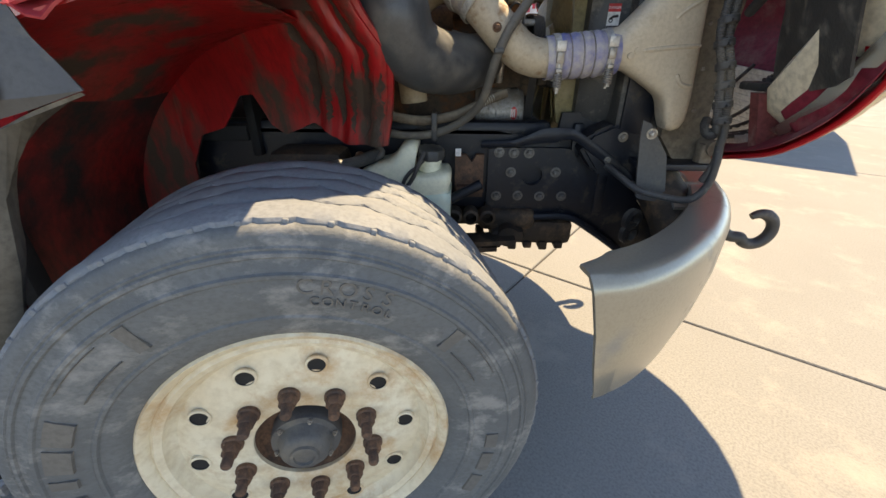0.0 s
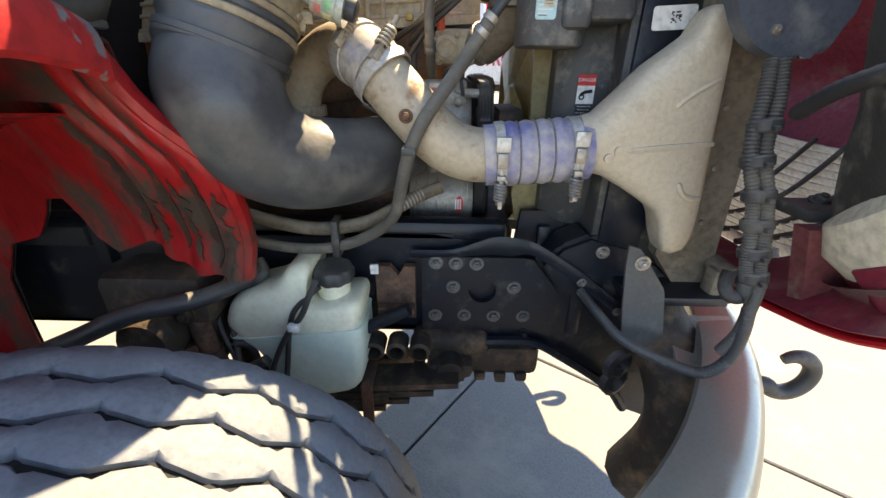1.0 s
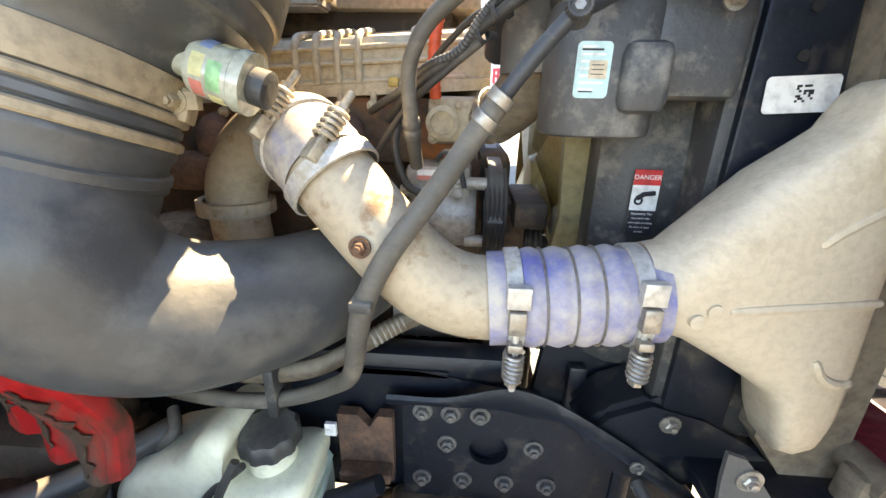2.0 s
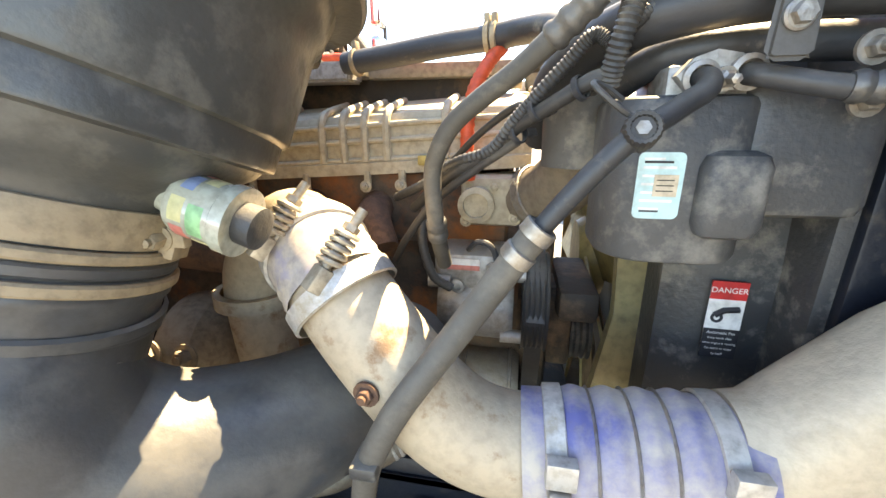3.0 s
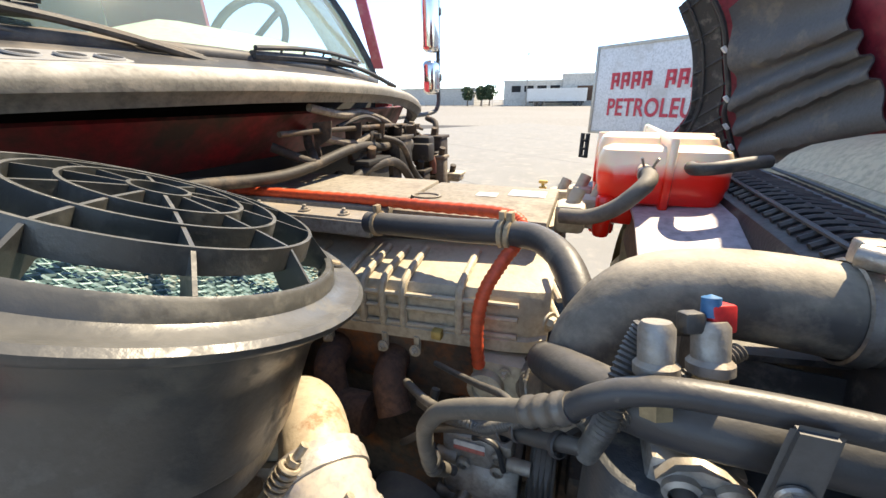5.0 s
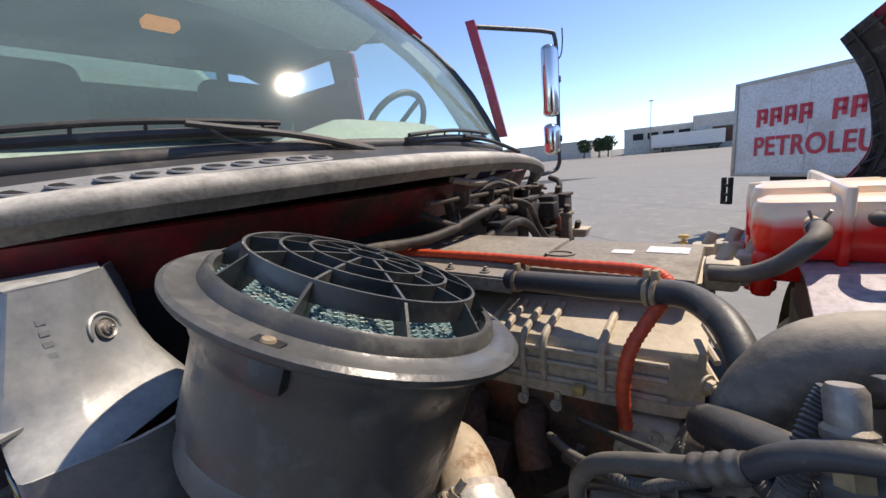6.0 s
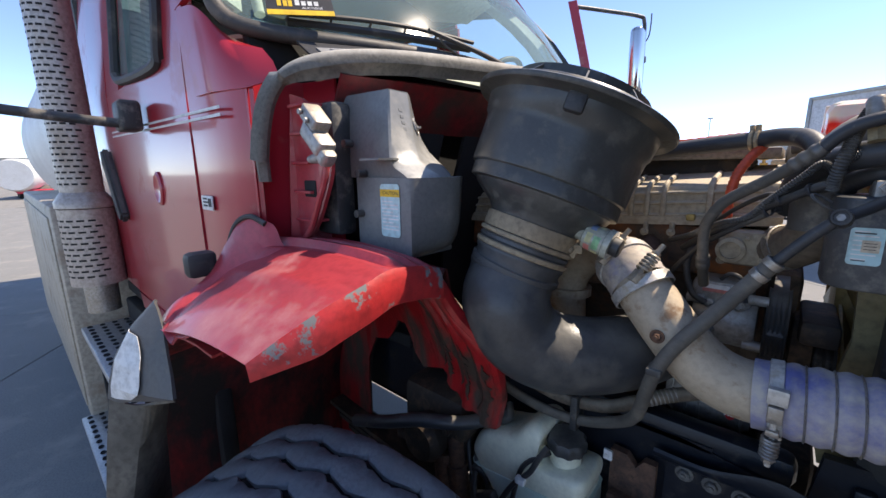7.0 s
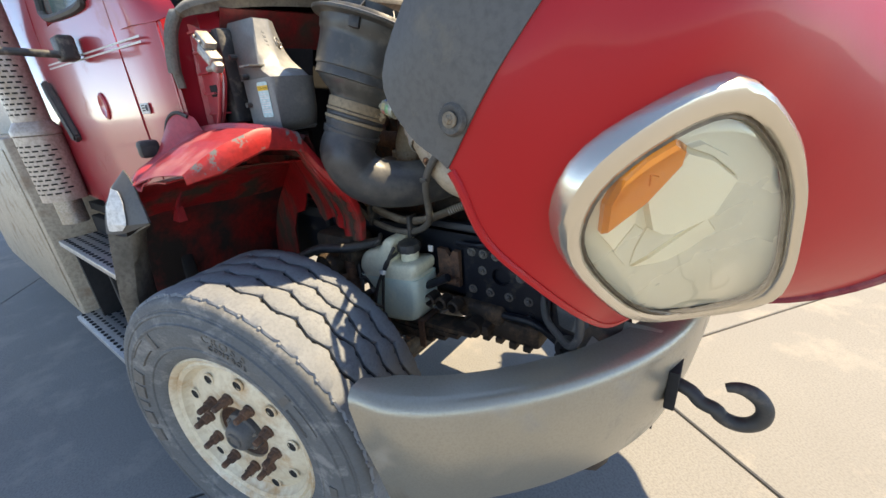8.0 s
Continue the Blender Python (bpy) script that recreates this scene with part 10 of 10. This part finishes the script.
# ---------------------------------------------------------------- headlamps
def headlamp(sg):
    flip = Matrix.Diagonal((1, sg, 1, 1))
    m = HOOD @ flip @ LAMP_AT

    def spot(x, y, h):
        return m @ Vector((x, y, h + 0.016 + lamp_rise(x, y)))

    def egg(k, h):
        return [spot(0.043 + (p.x - 0.043) * k, 0.004 + (p.y - 0.004) * (k - 0.02 * (1 - k)), h) for p in LAMP_RING]

    def tile(poly, h0, h1, shrink):
        """A facet block: its outline at h0, drawn in by shrink at h1."""
        cx, cy = sum(p[0] for p in poly) / len(poly), sum(p[1] for p in poly) / len(poly)
        return [[spot(x, y, h0 - 0.02) for x, y in poly], [spot(x, y, h0) for x, y in poly],
                [spot(cx + (x - cx) * shrink, cy + (y - cy) * shrink, h1) for x, y in poly]]
    bm = B()
    loft(bm, [egg(1.0, -0.06), egg(1.0, 0.002), egg(0.99, 0.010), egg(0.965, 0.014), egg(0.90, 0.013), egg(0.865, 0.008), egg(0.85, -0.004), egg(0.845, -0.05)], cap=False)
    lamp = part("headlamp", bm, M_chrome_dull, hood, "large oval headlamp with a dull chrome bezel")
    bm = B()
    loft(bm, [egg(0.858, 0.002), egg(0.842, 0.007), egg(0.825, 0.001)], cap=False)
    part("gasket", bm, M_plate, lamp)
    bm = B()
    loft(bm, [egg(0.835, -0.004), egg(0.78, -0.022), egg(0.55, -0.036), egg(0.3, -0.04), egg(0.04, -0.041)])
    part("reflector", bm, M_lens, lamp, "pale smooth reflector")
    # a flat bright bowl with bent strips round it, then the amber corner
    for nm, poly, h0, h1, shrink, mt, lb in (
            ("bowl", [(-0.124, 0.030), (-0.137, 0.097), (-0.094, 0.106), (-0.026, 0.104), (0.005, 0.052), (-0.028, 0.007), (-0.046, 0.0), (-0.07, 0.0)], -0.014, -0.006, 0.95, M_bowl, "faceted lamp bowl, its mirrored light put in as cream"),
            ("bowl_foot", [(-0.07, 0.0), (-0.046, 0.0), (-0.008, 0.012), (-0.014, -0.04), (-0.028, -0.062), (-0.05, -0.035)], -0.02, -0.016, 0.94, M_lens, "grey lower part of the bowl"),
            ("bowl_strip", [(-0.026, -0.068), (-0.012, -0.044), (0.0, 0.016), (0.011, 0.05), (0.054, 0.04), (0.046, 0.0), (0.03, -0.034), (0.012, -0.048)], -0.022, -0.014, 0.9, M_bowl, ""),
            ("bowl_side", [(-0.136, -0.034), (-0.122, 0.024), (-0.098, 0.0), (-0.085, -0.05)], -0.022, -0.012, 0.9, M_bowl, ""),
            ("bowl_side", [(-0.083, -0.052), (-0.096, -0.002), (-0.072, -0.004), (-0.052, -0.038), (-0.032, -0.068)], -0.022, -0.014, 0.92, M_lens, ""),
            ("bowl_rim", [(-0.137, 0.100), (-0.124, 0.111), (-0.073, 0.116), (-0.022, 0.111), (-0.026, 0.105), (-0.094, 0.107)], -0.014, -0.01, 0.92, M_lens, ""),
            ("turn_signal", [(-0.138, -0.03), (-0.172, 0.005), (-0.186, 0.04), (-0.183, 0.07), (-0.168, 0.1), (-0.145, 0.1), (-0.132, 0.086), (-0.126, 0.029)], -0.008, -0.001, 0.9, M_amber, "amber turn signal corner"),
            ("bulb_mark", [(-0.166, 0.06), (-0.15, 0.064), (-0.136, 0.05), (-0.15, 0.046)], -0.004, 0.0005, 0.7, M_amber, "")):
        bm = B()
        loft(bm, tile(poly, h0 + 0.012, h1 + 0.012, shrink))
        part(nm, bm, mt, lamp, lb, smooth=False)
    bm = B()
    loft(bm, [egg(0.835, 0.004), egg(0.77, 0.016), egg(0.6, 0.024), egg(0.3, 0.029), egg(0.03, 0.03)], cap=False)
    lens = part("lens", bm, M_lampglass, lamp, "hazy clear lamp lens", out=m.to_3x3() @ Vector((0, 0, 1)))
    lens.visible_shadow = False
    # back of the housing inside the hood
    bm = B()
    loft(bm, [egg(0.9, -0.055), egg(0.86, -0.10), egg(0.7, -0.14), egg(0.3, -0.15), egg(0.03, -0.15)])
    part("housing", bm, M_cream, lamp, "cream lamp housing back")


# cream put into the colour for sunlit ground mirrored in the bowl
M_bowl = mat("lamp_bowl", (0.97, 0.91, 0.72), (0.93, 0.85, 0.66), 12, 40, 0.4, 0.0, 0.0, grain=0.0)
headlamp(1)
headlamp(-1)

# inside the hood: black splash panel, bracket, harness and baffle
bm = B()
rows = []
for (x0, y0, z0), (x1, y1, z1) in (((1.066, -0.705, 1.183), (0.965, -0.735, 1.52)), ((1.045, -0.78, 1.19), (0.93, -0.80, 1.53)), ((1.02, -0.86, 1.20), (0.89, -0.89, 1.54)), ((0.995, -0.94, 1.215), (0.86, -0.97, 1.55)), ((0.972, -0.99, 1.235), (0.835, -1.045, 1.56))):
    rows.append([(x0 + (x1 - x0) * u, y0 + (y1 - y0) * u + 0.006 * math.sin(9 * u), z0 + (z1 - z0) * u) for u in (0, 0.04, 0.3, 0.5, 0.75, 1.0)])
sheet(bm, rows, 0.005)
sp_ = part("splash_panel", bm, M_plastic, hood, "dusty black splash panel inside the hood")
bm = B()
box(bm, (1.04, -0.69, 1.183), (1.13, -0.61, 1.203), 0.006)
bolt(bm, (1.095, -0.64, 1.203), (0, -0.3, 1), 0.012, 0.01)
part("lamp_bracket", bm, M_plastic, hood, "black lamp bracket with a bolt")
bm = B()
plate(bm, [(1.07, 1.03), (1.14, 1.075), (1.10, 1.182), (1.025, 1.182)], 0.03, Matrix.Translation((0, -0.715, 0)), 0.006)
part("red_stay", bm, M_red_dusty, hood, smooth=False)
bm = B()
plate(bm, [(p.x, p.z) for p in spline([(0.828, 0, 1.62), (0.834, 0, 1.545), (0.845, 0, 1.50), (0.861, 0, 1.475), (0.877, 0, 1.449), (0.898, 0, 1.429), (0.931, 0, 1.415), (0.97, 0, 1.419), (1.01, 0, 1.44), (1.03, 0, 1.62)], 5)], 0.03, Matrix.Translation((0, -0.66, 0)))
bmesh.ops.bevel(bm, geom=[e for e in bm.edges if abs((e.verts[0].co - e.verts[1].co).y) < 1e-5], offset=0.007, segments=2, affect="EDGES")
M_shield = mat("blue_grey_shield", (0.055, 0.066, 0.088), (0.085, 0.096, 0.115), 4, 110, 0.38, bump=0.1, dirt=(0.17, 0.17, 0.165), amount=0.4, dirt_scale=11, crisp=0.35)
cov = part("side_shield", bm, M_shield, truck, "blue-grey plastic shield beside the radiator")
bm = B()
bolt(bm, (0.919, -0.66, 1.446), (0, -1, 0), 0.0045, 0.003)
part("bolt", bm, M_steel, cov)
STRANDS = [(0.905, -0.70, 1.41), (0.905, -0.712, 1.36), (0.90, -0.725, 1.30), (0.915, -0.738, 1.24), (0.922, -0.748, 1.19), (0.925, -0.758, 1.14), (0.93, -0.762, 1.112)]
hz = None
for k, (dx, dy) in enumerate(((-0.009, 0.0), (0.007, -0.004), (0.0, 0.009), (0.012, 0.008))):
    pts = [(x + dx * (0.6 if i == 0 else 1.0), y + dy, z) for i, (x, y, z) in enumerate(STRANDS)]
    if k == 0:
        pts += [(0.918, -0.764, 1.094), (0.9, -0.764, 1.098), (0.893, -0.76, 1.115), (0.9, -0.752, 1.13)]
    if k == 1:
        pts += [(0.945, -0.758, 1.07), (0.95, -0.75, 1.02), (0.94, -0.74, 0.975)]
    hz_ = hose("hood_harness", pts, 0.0085, M_rubber, "corrugated black wiring harness to the hood", ribs=0.0013, n=24, parent=hz)
    hz = hz or hz_
for x, y, z in ((0.902, -0.72, 1.33), (0.903, -0.727, 1.285), (0.914, -0.737, 1.24), (0.92, -0.745, 1.20), (0.924, -0.753, 1.16), (0.928, -0.76, 1.125)):
    bm = B()
    turn(bm, [(0.0175, -0.009), (0.0205, -0.006), (0.0205, 0.006), (0.0175, 0.009)], axis_frame((x + 0.002, y + 0.003, z), (0.15, -0.2, -1)), 20)
    box(bm, (-0.004, -0.026, -0.003), (0.004, -0.018, 0.003), 0.001, Matrix.Translation((x, y, z)))
    part("tape_wrap", bm, M_rubber, hz, "tape wound round the harness")
hose("hood_harness", [(0.95, -0.705, 1.345), (0.94, -0.77, 1.38), (0.95, -0.85, 1.41), (0.98, -0.95, 1.43), (1.02, -1.03, 1.44)], 0.010, M_rubber, "taped black wiring harness to the hood", ribs=0.0012, n=12)
bm = B()
rod(bm, (1.06, -0.57, 1.02), (1.06, -0.50, 1.02), 0.022, 14)
box(bm, (1.03, -0.56, 0.95), (1.09, -0.52, 1.03), 0.01)
part("hood_hinge", bm, M_plate, truck, "dusty hood hinge with a round bush")
